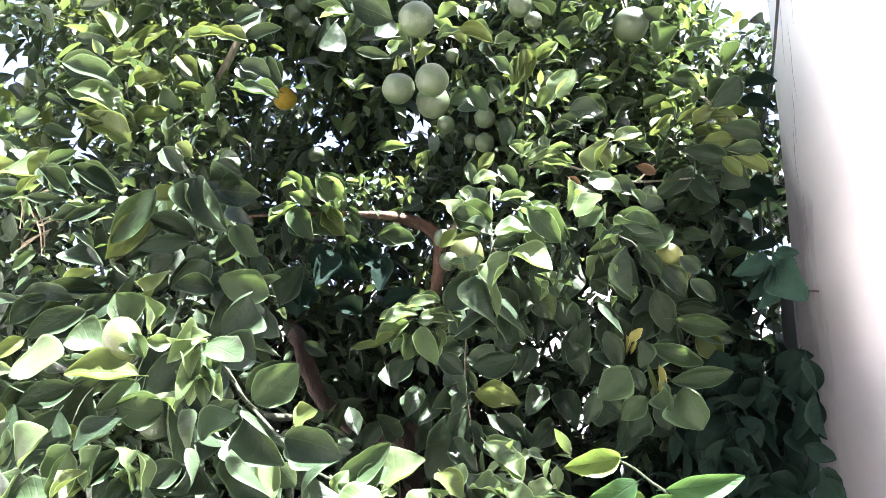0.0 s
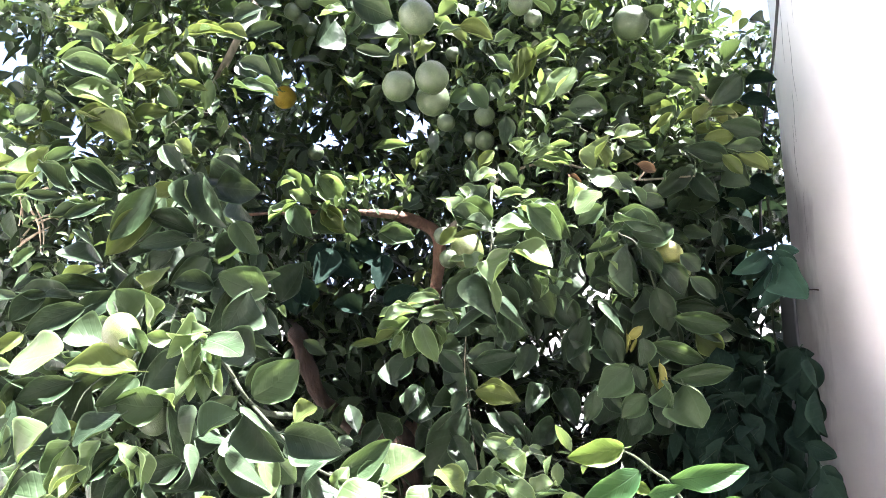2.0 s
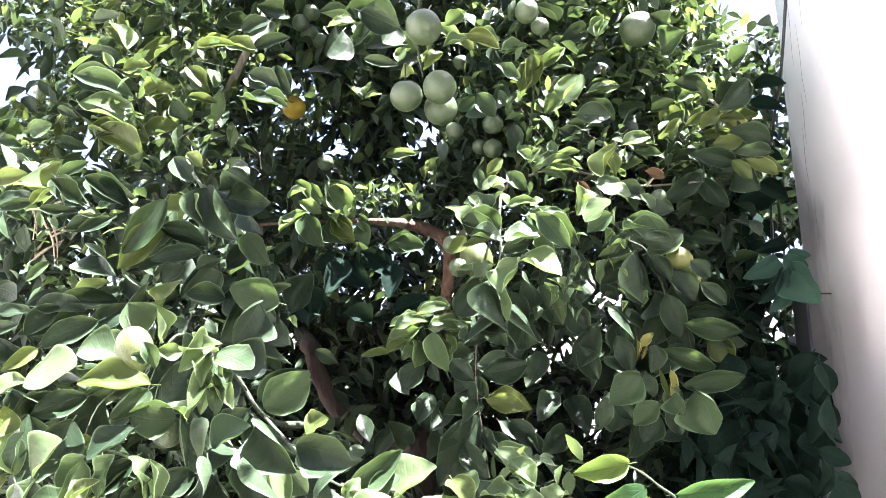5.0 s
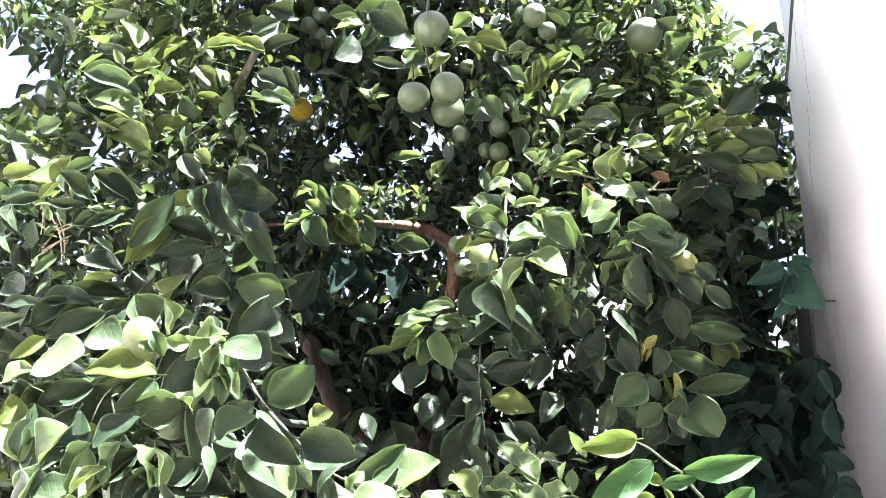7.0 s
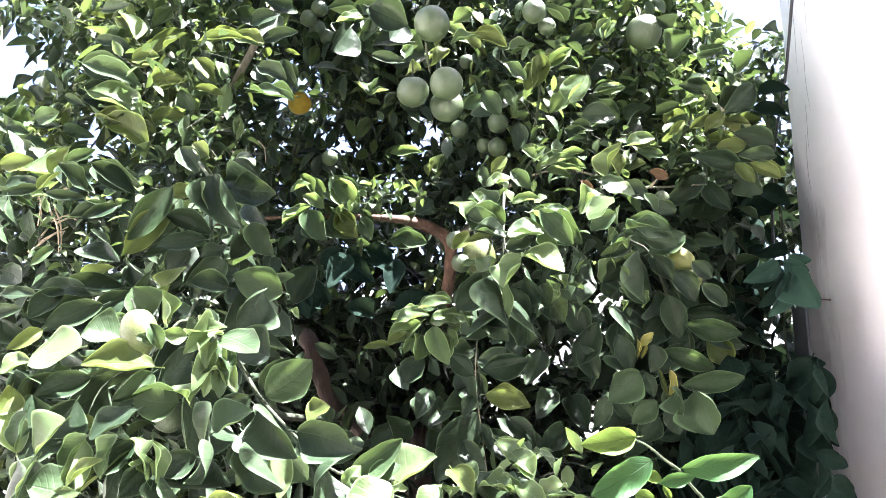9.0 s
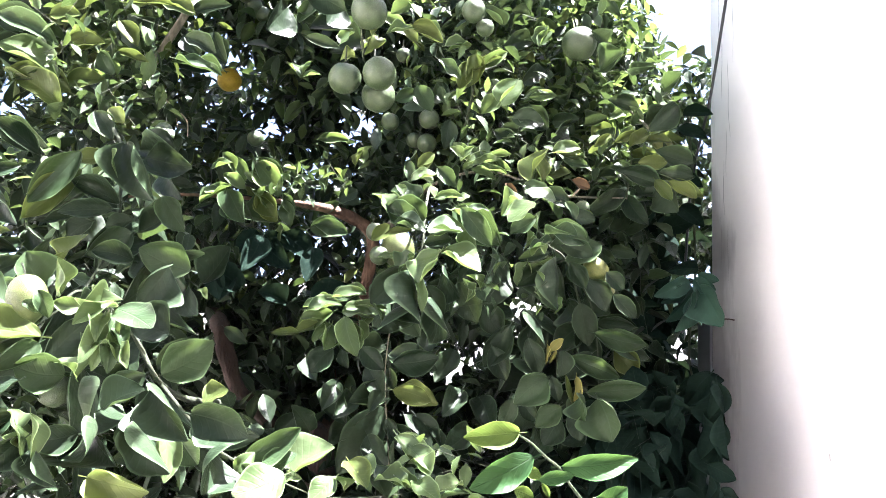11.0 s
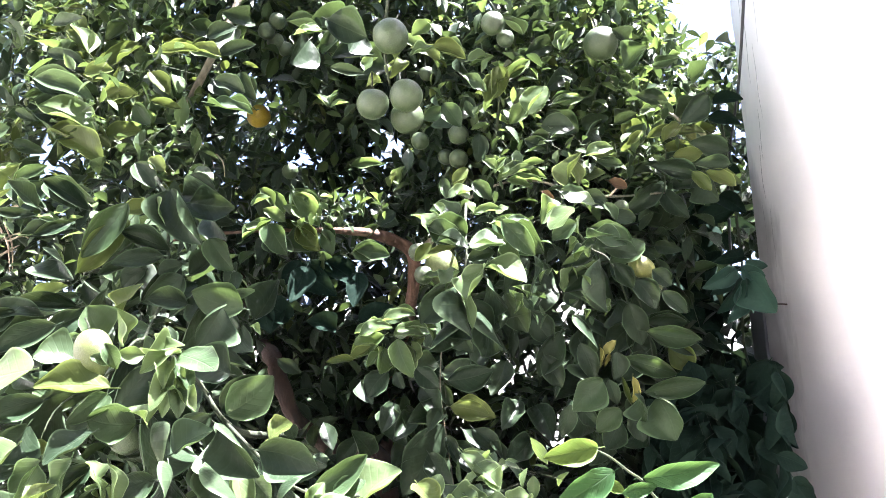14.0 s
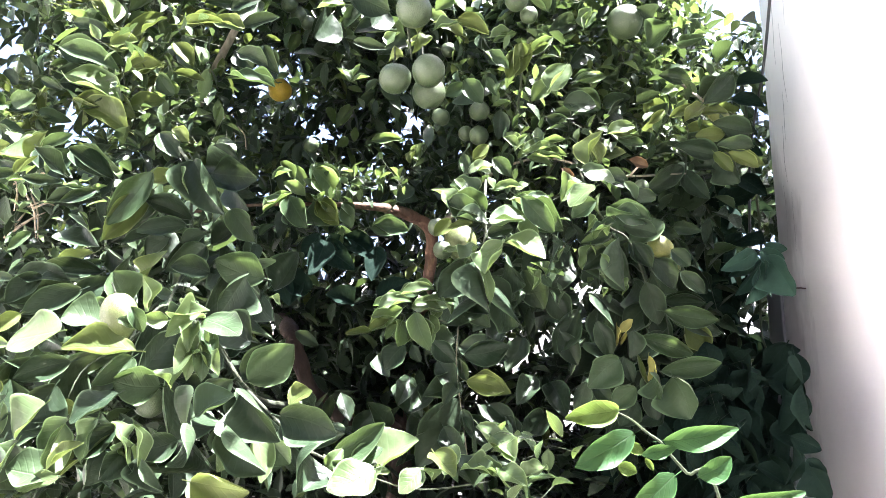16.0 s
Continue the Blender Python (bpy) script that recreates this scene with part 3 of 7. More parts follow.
# leafy shoots, each with its own leaves
twigs = {}
SHOOTS = {
    "front spray": (((-0.341, 1.112, 1.575), (-0.365, 1.093, 1.544), (-0.404, 1.064, 1.508), (-0.419, 1.043, 1.433))),
    "curled shoot": (((-0.230, 1.111, 1.524), (-0.232, 1.045, 1.550), (-0.227, 0.974, 1.564), (-0.232, 0.961, 1.570))),
    "bottom spray": (((-0.104, 1.114, 1.403), (-0.033, 1.133, 1.370), (0.025, 1.147, 1.356), (0.111, 1.146, 1.366))),
    "left spray": (((-0.370, 1.312, 1.845), (-0.407, 1.311, 1.796), (-0.440, 1.306, 1.757), (-0.511, 1.285, 1.697))),
    "far left spray": (((-0.627, 1.585, 2.149), (-0.628, 1.617, 2.098), (-0.657, 1.637, 2.041), (-0.817, 1.574, 2.009))),
    "centre spray": (((0.126, 1.404, 1.813), (0.123, 1.413, 1.774), (0.133, 1.418, 1.745), (0.172, 1.421, 1.714))),
    "bright spray": (((0.122, 1.370, 1.785), (0.123, 1.356, 1.752), (0.129, 1.350, 1.732), (0.162, 1.349, 1.722))),
    "limb leaves": (((-0.305, 1.865, 1.924), (-0.271, 1.837, 1.895), (-0.242, 1.833, 1.839), (-0.189, 1.837, 1.812))),
    "low centre spray": (((0.077, 1.419, 1.596), (0.033, 1.418, 1.606), (0.003, 1.417, 1.611), (-0.026, 1.416, 1.596))),
    "low shaded spray": (((0.079, 1.611, 1.565), (0.084, 1.663, 1.511), (0.049, 1.672, 1.454), (0.003, 1.669, 1.410))),
    "right spray": (((0.412, 1.547, 1.767), (0.464, 1.556, 1.691), (0.481, 1.560, 1.604), (0.486, 1.562, 1.520))),
    "upper right spray": (((0.565, 1.656, 1.937), (0.558, 1.622, 1.982), (0.556, 1.608, 2.027), (0.502, 1.613, 2.060))),
}
for name, line in SHOOTS.items():
    twigs[name] = limb("shoot", [(*p, 0.0017 - 0.0003 * i) for i, p in enumerate(line)], STEM, tree, 6, 5, 0.1, "green leafy shoot")


# front spray
twig = twigs["front spray"]
leaf(twig, (-0.385, 0.950, 1.472), (-0.423, 0.950, 1.438), 0.051, -42, "k")
leaf(twig, (-0.353, 0.940, 1.457), (-0.379, 0.940, 1.404), 0.040, -46, "m")
leaf(twig, (-0.441, 0.970, 1.482), (-0.455, 0.970, 1.437), 0.024, -52, "m")
leaf(twig, (-0.326, 0.950, 1.457), (-0.347, 0.950, 1.409), 0.031, -44, "m")
leaf(twig, (-0.282, 0.940, 1.451), (-0.270, 0.940, 1.407), 0.028, 0, "k")
leaf(twig, (-0.400, 0.930, 1.434), (-0.425, 0.930, 1.392), 0.030, -48, "k")
leaf(twig, (-0.362, 0.920, 1.405), (-0.328, 0.920, 1.435), 0.023, 38, "y")
leaf(twig, (-0.392, 0.980, 1.554), (-0.466, 1.000, 1.549), 0.059, -52, "k", 6)
leaf(twig, (-0.375, 1.050, 1.569), (-0.413, 1.020, 1.574), 0.049, -52, "m", 9)
leaf(twig, (-0.310, 1.000, 1.532), (-0.391, 0.980, 1.541), 0.039, -52, "y", 2)
leaf(twig, (-0.444, 1.130, 1.622), (-0.509, 1.100, 1.585), 0.032, -92, "d", 11)
leaf(twig, (-0.396, 1.020, 1.520), (-0.448, 0.990, 1.499), 0.028, -92, "d", 11)
leaf(twig, (-0.373, 1.080, 1.583), (-0.408, 1.080, 1.598), 0.031, -92, "m", 11)
leaf(twig, (-0.540, 1.200, 1.653), (-0.579, 1.180, 1.609), 0.031, -92, "d", 11)
leaf(twig, (-0.579, 1.200, 1.653), (-0.501, 1.200, 1.650), 0.037, 52, "d", 2)
leaf(twig, (-0.475, 1.250, 1.664), (-0.557, 1.220, 1.669), 0.026, -92, "d", 13)
leaf(twig, (-0.501, 1.270, 1.698), (-0.563, 1.270, 1.676), 0.024, -74, "y", 0)
leaf(twig, (-0.638, 1.200, 1.683), (-0.600, 1.200, 1.664), 0.036, 92, "d", 12)
leaf(twig, (-0.627, 1.180, 1.642), (-0.571, 1.180, 1.648), 0.023, 52, "d", 5)
leaf(twig, (-0.363, 1.100, 1.603), (-0.381, 1.080, 1.640), 0.046, -92, "m", 11)
leaf(twig, (-0.336, 1.080, 1.586), (-0.332, 1.060, 1.633), 0.051, -98, "k", 3)
leaf(twig, (-0.365, 1.150, 1.636), (-0.351, 1.130, 1.677), 0.034, 100, "y", 8)
leaf(twig, (-0.297, 1.060, 1.573), (-0.323, 1.040, 1.575), 0.020, -92, "k", 3)
leaf(twig, (-0.480, 1.050, 1.581), (-0.505, 1.020, 1.554), 0.018, -72, "y", 1)
leaf(twig, (-0.499, 1.000, 1.523), (-0.464, 1.000, 1.543), 0.041, 44, "k", 2)
leaf(twig, (-0.324, 1.270, 1.710), (-0.373, 1.240, 1.666), 0.041, -92, "d", 11)
leaf(twig, (-0.305, 1.240, 1.661), (-0.359, 1.220, 1.669), 0.033, -92, "d", 13)
leaf(twig, (-0.229, 1.270, 1.657), (-0.301, 1.240, 1.678), 0.049, -92, "m", 12)
leaf(twig, (-0.247, 1.220, 1.653), (-0.270, 1.190, 1.589), 0.053, -94, "d", 13)
leaf(twig, (-0.376, 1.200, 1.626), (-0.338, 1.200, 1.618), 0.019, 50, "m", 5)
leaf(twig, (-0.331, 1.060, 1.498), (-0.293, 1.090, 1.562), 0.040, 92, "d", 11)
leaf(twig, (-0.325, 1.030, 1.526), (-0.359, 1.000, 1.492), 0.027, -92, "m", 13)
leaf(twig, (-0.280, 1.080, 1.586), (-0.299, 1.060, 1.568), 0.022, -42, "m", 8)
leaf(twig, (-0.205, 1.120, 1.550), (-0.256, 1.100, 1.567), 0.048, -74, "d", 12)
leaf(twig, (-0.214, 1.140, 1.499), (-0.152, 1.140, 1.547), 0.048, 92, "m", 11)
leaf(twig, (-0.289, 1.500, 1.650), (-0.295, 1.500, 1.616), 0.035, -36, "k", 6)
leaf(twig, (-0.275, 1.500, 1.655), (-0.253, 1.500, 1.645), 0.016, 46, "k", 8)
leaf(twig, (-0.449, 0.970, 1.434), (-0.482, 1.000, 1.488), 0.033, -12, "k", 6)
leaf(twig, (-0.456, 0.980, 1.435), (-0.409, 1.000, 1.448), 0.046, 50, "d", 2)
leaf(twig, (-0.490, 1.030, 1.458), (-0.482, 1.050, 1.500), 0.047, 94, "d", 13)
leaf(twig, (-0.401, 1.000, 1.493), (-0.418, 0.980, 1.450), 0.042, -94, "d", 11)
leaf(twig, (-0.368, 0.950, 1.396), (-0.392, 0.990, 1.462), 0.032, 0, "k", 6)
leaf(twig, (-0.375, 0.970, 1.390), (-0.329, 1.010, 1.444), 0.022, 34, "y", 1)
leaf(twig, (-0.322, 0.990, 1.483), (-0.364, 0.960, 1.454), 0.030, -44, "d", 2)
leaf(twig, (-0.385, 1.020, 1.468), (-0.405, 1.000, 1.462), 0.017, -92, "y", 0)
leaf(twig, (-0.290, 1.030, 1.491), (-0.341, 1.010, 1.499), 0.042, -92, "m", 11)
leaf(twig, (-0.304, 0.960, 1.438), (-0.280, 0.960, 1.391), 0.040, 0, "k", 6)
leaf(twig, (-0.306, 0.970, 1.430), (-0.317, 0.980, 1.458), 0.018, 0, "k", 8)
leaf(twig, (-0.300, 0.960, 1.432), (-0.302, 0.960, 1.411), 0.012, -46, "k", 8)
leaf(twig, (-0.363, 0.940, 1.397), (-0.412, 0.930, 1.409), 0.042, -50, "m", 2)
leaf(twig, (-0.481, 1.000, 1.509), (-0.478, 0.980, 1.477), 0.030, -62, "y", 1)
leaf(twig, (-0.353, 0.930, 1.396), (-0.401, 0.930, 1.386), 0.019, -50, "k", 6)
leaf(twig, (-0.427, 0.950, 1.435), (-0.430, 0.930, 1.385), 0.047, -94, "d", 11)
leaf(twig, (-0.296, 0.970, 1.424), (-0.319, 0.950, 1.390), 0.026, -92, "d", 13)
leaf(twig, (-0.324, 1.000, 1.449), (-0.369, 0.980, 1.410), 0.026, -92, "d", 11)
leaf(twig, (-0.277, 1.030, 1.488), (-0.292, 1.020, 1.515), 0.033, -32, "k", 8)
leaf(twig, (-0.272, 1.040, 1.487), (-0.264, 1.010, 1.436), 0.060, -72, "d", 12)
leaf(twig, (-0.252, 1.050, 1.454), (-0.210, 1.060, 1.484), 0.052, 40, "m", 9)
leaf(twig, (-0.196, 1.050, 1.488), (-0.143, 1.020, 1.426), 0.039, 92, "d", 13)
leaf(twig, (-0.204, 1.020, 1.445), (-0.151, 0.990, 1.392), 0.038, 92, "d", 13)
leaf(twig, (-0.177, 1.050, 1.436), (-0.160, 1.030, 1.380), 0.032, 0, "k", 2)
leaf(twig, (-0.242, 1.010, 1.445), (-0.223, 0.970, 1.400), 0.045, 72, "d", 12)
leaf(twig, (-0.254, 1.000, 1.429), (-0.299, 0.980, 1.421), 0.031, -92, "d", 11)
leaf(twig, (-0.281, 0.960, 1.415), (-0.247, 0.940, 1.380), 0.024, 92, "d", 13)
leaf(twig, (-0.224, 0.960, 1.389), (-0.154, 0.940, 1.380), 0.033, 92, "y", 11)
leaf(twig, (-0.164, 1.080, 1.424), (-0.141, 1.080, 1.394), 0.031, 92, "m", 0)
leaf(twig, (-0.151, 1.060, 1.455), (-0.069, 1.040, 1.435), 0.045, 92, "d", 12)
leaf(twig, (-0.152, 1.120, 1.466), (-0.122, 1.120, 1.485), 0.035, 42, "y", 3)
leaf(twig, (-0.087, 1.090, 1.403), (-0.022, 1.090, 1.445), 0.031, 92, "m", 13)
leaf(twig, (-0.061, 1.080, 1.388), (-0.026, 1.090, 1.417), 0.033, 38, "m", 2)
leaf(twig, (-0.034, 1.100, 1.385), (0.017, 1.100, 1.428), 0.067, 36, "k", 9)
leaf(twig, (-0.025, 1.000, 1.398), (-0.076, 0.970, 1.381), 0.046, -50, "k", 6)
leaf(twig, (-0.089, 1.050, 1.391), (-0.071, 1.050, 1.415), 0.020, 92, "k", 8)
leaf(twig, (-0.115, 1.030, 1.419), (-0.109, 1.000, 1.372), 0.056, -66, "d", 13)
leaf(twig, (0.027, 1.060, 1.392), (-0.001, 1.040, 1.367), 0.028, -40, "k", 6)
leaf(twig, (0.039, 1.060, 1.377), (0.032, 1.060, 1.396), 0.020, -18, "k", 8)
leaf(twig, (-0.032, 1.060, 1.385), (-0.015, 1.060, 1.393), 0.016, 48, "k", 8)
leaf(twig, (-0.054, 1.020, 1.388), (-0.080, 1.020, 1.403), 0.016, -92, "m", 8)
leaf(twig, (-0.597, 1.150, 1.602), (-0.549, 1.150, 1.570), 0.026, 92, "d", 13)
leaf(twig, (-0.542, 1.100, 1.529), (-0.485, 1.100, 1.500), 0.034, 92, "d", 13)
leaf(twig, (-0.350, 1.150, 1.538), (-0.288, 1.150, 1.569), 0.029, 92, "d", 13)
leaf(twig, (-0.234, 1.140, 1.499), (-0.279, 1.140, 1.462), 0.035, -92, "d", 13)
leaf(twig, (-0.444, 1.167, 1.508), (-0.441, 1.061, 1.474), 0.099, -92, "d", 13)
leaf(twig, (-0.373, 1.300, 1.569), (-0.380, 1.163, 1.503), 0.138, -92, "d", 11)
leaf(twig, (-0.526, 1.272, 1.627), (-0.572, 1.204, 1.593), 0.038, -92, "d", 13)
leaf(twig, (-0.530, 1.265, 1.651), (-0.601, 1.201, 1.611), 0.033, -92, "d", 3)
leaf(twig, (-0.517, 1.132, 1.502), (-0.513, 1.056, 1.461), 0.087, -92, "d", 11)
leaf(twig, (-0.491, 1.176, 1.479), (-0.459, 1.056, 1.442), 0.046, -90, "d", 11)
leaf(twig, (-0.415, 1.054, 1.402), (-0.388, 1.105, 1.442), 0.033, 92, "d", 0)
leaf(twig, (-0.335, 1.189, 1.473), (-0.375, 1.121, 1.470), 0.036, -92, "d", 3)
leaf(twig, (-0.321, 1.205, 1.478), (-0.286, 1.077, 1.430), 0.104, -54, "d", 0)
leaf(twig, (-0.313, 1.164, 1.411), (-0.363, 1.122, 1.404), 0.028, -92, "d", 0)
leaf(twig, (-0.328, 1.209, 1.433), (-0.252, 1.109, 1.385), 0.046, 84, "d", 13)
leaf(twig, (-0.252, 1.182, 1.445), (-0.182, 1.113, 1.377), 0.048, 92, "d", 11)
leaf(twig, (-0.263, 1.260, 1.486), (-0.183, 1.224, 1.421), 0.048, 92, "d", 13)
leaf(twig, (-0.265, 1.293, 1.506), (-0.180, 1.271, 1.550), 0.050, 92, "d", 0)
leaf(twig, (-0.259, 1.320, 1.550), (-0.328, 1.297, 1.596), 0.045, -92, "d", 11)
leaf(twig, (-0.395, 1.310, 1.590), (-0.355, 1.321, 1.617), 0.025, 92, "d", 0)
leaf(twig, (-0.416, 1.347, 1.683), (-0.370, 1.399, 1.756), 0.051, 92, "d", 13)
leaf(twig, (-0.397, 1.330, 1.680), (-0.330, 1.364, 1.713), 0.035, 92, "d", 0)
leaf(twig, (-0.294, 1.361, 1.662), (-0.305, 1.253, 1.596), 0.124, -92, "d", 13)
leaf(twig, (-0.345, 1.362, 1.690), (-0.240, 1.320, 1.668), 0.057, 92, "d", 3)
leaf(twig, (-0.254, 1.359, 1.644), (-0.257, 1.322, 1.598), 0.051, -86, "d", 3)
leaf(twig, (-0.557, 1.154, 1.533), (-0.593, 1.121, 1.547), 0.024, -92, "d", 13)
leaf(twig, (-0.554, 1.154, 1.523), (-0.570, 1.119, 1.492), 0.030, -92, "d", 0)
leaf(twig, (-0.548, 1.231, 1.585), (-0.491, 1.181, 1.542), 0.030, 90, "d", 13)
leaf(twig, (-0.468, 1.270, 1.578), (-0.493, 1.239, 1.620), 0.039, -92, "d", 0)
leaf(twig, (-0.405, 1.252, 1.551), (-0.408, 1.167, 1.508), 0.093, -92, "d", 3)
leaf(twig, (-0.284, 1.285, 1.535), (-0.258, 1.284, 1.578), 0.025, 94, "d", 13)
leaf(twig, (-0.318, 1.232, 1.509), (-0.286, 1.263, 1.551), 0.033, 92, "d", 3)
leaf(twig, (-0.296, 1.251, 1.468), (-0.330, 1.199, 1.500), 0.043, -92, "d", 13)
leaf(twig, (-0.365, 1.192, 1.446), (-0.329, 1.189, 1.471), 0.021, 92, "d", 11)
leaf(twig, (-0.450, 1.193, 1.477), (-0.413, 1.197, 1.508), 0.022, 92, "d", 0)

# curled shoot
twig = twigs["curled shoot"]
leaf(twig, (-0.290, 0.928, 1.577), (-0.276, 0.934, 1.550), 0.017, 88, "m", 8)
leaf(twig, (-0.300, 0.921, 1.563), (-0.282, 0.927, 1.557), 0.012, 73, "m", 8)
leaf(twig, (-0.219, 0.957, 1.571), (-0.240, 0.916, 1.558), 0.027, -38, "k", 8)
leaf(twig, (-0.245, 0.950, 1.564), (-0.217, 0.929, 1.582), 0.023, 54, "k", 8)
leaf(twig, (-0.214, 0.947, 1.565), (-0.165, 0.911, 1.547), 0.037, 35, "m", 6)
leaf(twig, (-0.226, 0.947, 1.558), (-0.221, 0.921, 1.538), 0.019, -5, "k", 8)
leaf(twig, (-0.224, 0.963, 1.561), (-0.208, 0.949, 1.537), 0.019, 24, "m", 8)
leaf(twig, (-0.228, 0.961, 1.553), (-0.212, 0.946, 1.529), 0.018, 22, "k", 8)
leaf(twig, (-0.229, 0.949, 1.545), (-0.217, 0.928, 1.527), 0.017, 8, "k", 8)
leaf(twig, (-0.215, 0.963, 1.550), (-0.199, 0.949, 1.529), 0.017, 24, "m", 8)
leaf(twig, (-0.220, 0.947, 1.530), (-0.230, 0.914, 1.517), 0.022, -26, "k", 8)
leaf(twig, (-0.223, 0.963, 1.530), (-0.229, 0.940, 1.506), 0.019, -23, "k", 8)
leaf(twig, (-0.217, 0.950, 1.529), (-0.209, 0.934, 1.503), 0.019, 6, "m", 8)
leaf(twig, (-0.216, 0.955, 1.529), (-0.193, 0.942, 1.512), 0.019, 27, "k", 8)
leaf(twig, (-0.232, 0.945, 1.537), (-0.231, 0.925, 1.521), 0.015, -11, "m", 8)

# bottom spray
twig = twigs["bottom spray"]
leaf(twig, (-0.184, 1.225, 1.439), (-0.088, 1.187, 1.426), 0.048, 92, "d", 11)
leaf(twig, (-0.492, 1.076, 1.424), (-0.471, 1.014, 1.377), 0.066, -78, "d", 3)
leaf(twig, (-0.395, 1.078, 1.369), (-0.384, 1.096, 1.411), 0.034, 94, "d", 11)
leaf(twig, (0.040, 1.086, 1.409), (0.065, 1.034, 1.387), 0.031, 15, "y")
leaf(twig, (0.075, 1.121, 1.392), (0.114, 1.098, 1.382), 0.027, 32, "k")
leaf(twig, (0.116, 1.114, 1.428), (0.142, 1.076, 1.405), 0.030, 20, "k")
leaf(twig, (0.123, 1.080, 1.390), (0.152, 1.044, 1.379), 0.027, 28, "k")
leaf(twig, (0.054, 1.079, 1.382), (0.067, 1.108, 1.420), 0.026, 15, "k", 6)
leaf(twig, (0.112, 1.069, 1.383), (0.075, 1.087, 1.401), 0.026, -28, "k", 8)
leaf(twig, (0.098, 1.132, 1.441), (0.142, 1.086, 1.401), 0.034, 23, "k", 9)
leaf(twig, (0.140, 1.075, 1.397), (0.115, 1.098, 1.421), 0.024, -24, "k", 8)
leaf(twig, (0.096, 1.086, 1.395), (0.130, 1.074, 1.387), 0.021, 29, "k", 8)
leaf(twig, (0.148, 1.068, 1.378), (0.181, 1.089, 1.401), 0.026, 27, "k", 8)
leaf(twig, (0.089, 1.094, 1.368), (0.070, 1.119, 1.406), 0.029, -23, "d")
leaf(twig, (-0.549, 1.164, 1.486), (-0.499, 1.097, 1.443), 0.030, 60, "d", 11)
leaf(twig, (-0.372, 1.155, 1.425), (-0.388, 1.148, 1.455), 0.016, -94, "d", 3)
leaf(twig, (-0.321, 1.172, 1.386), (-0.338, 1.130, 1.412), 0.039, -92, "d", 3)
leaf(twig, (-0.157, 1.216, 1.374), (-0.187, 1.192, 1.415), 0.029, -92, "d", 11)
leaf(twig, (-0.277, 1.226, 1.420), (-0.288, 1.206, 1.445), 0.027, -92, "d", 3)
leaf(twig, (-0.418, 1.137, 1.426), (-0.425, 1.078, 1.403), 0.040, -92, "d", 3)

# left spray
twig = twigs["left spray"]
leaf(twig, (-0.771, 1.450, 1.921), (-0.716, 1.450, 1.909), 0.057, 36, "k", 6)
leaf(twig, (-0.787, 1.480, 1.973), (-0.754, 1.480, 1.946), 0.043, 18, "k", 6)
leaf(twig, (-0.697, 1.450, 1.958), (-0.731, 1.450, 1.907), 0.029, -94, "y", 0)
leaf(twig, (-0.827, 1.450, 1.928), (-0.764, 1.450, 1.939), 0.032, 92, "y", 0)
leaf(twig, (-0.690, 1.420, 1.920), (-0.627, 1.420, 1.866), 0.044, 92, "d", 11)
leaf(twig, (-0.618, 1.400, 1.910), (-0.526, 1.400, 1.867), 0.045, 92, "d", 11)
leaf(twig, (-0.705, 1.450, 1.931), (-0.646, 1.450, 1.958), 0.024, 92, "m", 0)
leaf(twig, (-0.788, 1.400, 1.863), (-0.715, 1.400, 1.882), 0.041, 50, "d", 2)
leaf(twig, (-0.421, 1.280, 1.833), (-0.480, 1.260, 1.741), 0.040, -94, "m", 11)
leaf(twig, (-0.424, 1.300, 1.810), (-0.494, 1.280, 1.721), 0.039, -92, "y", 11)
leaf(twig, (-0.684, 1.450, 1.826), (-0.587, 1.450, 1.842), 0.034, 76, "d", 2)
leaf(twig, (-0.649, 1.440, 1.856), (-0.608, 1.440, 1.848), 0.028, 36, "k", 5)
leaf(twig, (-0.625, 1.450, 1.864), (-0.600, 1.450, 1.877), 0.024, 48, "k", 5)
leaf(twig, (-0.686, 1.450, 1.824), (-0.652, 1.450, 1.831), 0.022, 42, "k", 5)
leaf(twig, (-0.730, 1.420, 1.868), (-0.760, 1.420, 1.841), 0.028, -70, "m", 0)
leaf(twig, (-0.707, 1.420, 1.864), (-0.725, 1.420, 1.845), 0.023, -54, "k", 6)
leaf(twig, (-0.676, 1.420, 1.857), (-0.693, 1.420, 1.834), 0.020, -54, "k", 6)
leaf(twig, (-0.772, 1.400, 1.858), (-0.752, 1.400, 1.796), 0.024, 96, "d", 0)
leaf(twig, (-0.356, 1.280, 1.853), (-0.298, 1.260, 1.759), 0.057, 94, "d", 13)
leaf(twig, (-0.329, 1.300, 1.837), (-0.251, 1.280, 1.823), 0.049, 92, "d", 11)
leaf(twig, (-0.373, 1.270, 1.838), (-0.346, 1.270, 1.788), 0.037, 12, "k", 5)
leaf(twig, (-0.381, 1.300, 1.835), (-0.441, 1.300, 1.825), 0.024, -92, "y", 0)
leaf(twig, (-0.358, 1.300, 1.758), (-0.430, 1.280, 1.787), 0.029, -92, "d", 13)
leaf(twig, (-0.360, 1.280, 1.745), (-0.434, 1.260, 1.730), 0.030, -92, "d", 11)
leaf(twig, (-0.318, 1.400, 1.889), (-0.374, 1.400, 1.911), 0.034, -92, "d", 11)
leaf(twig, (-0.329, 1.420, 1.911), (-0.356, 1.420, 1.932), 0.033, -26, "k", 6)
leaf(twig, (-0.431, 1.420, 1.900), (-0.472, 1.420, 1.950), 0.034, -92, "d", 11)
leaf(twig, (-0.417, 1.420, 1.931), (-0.448, 1.420, 1.958), 0.025, -92, "y", 0)
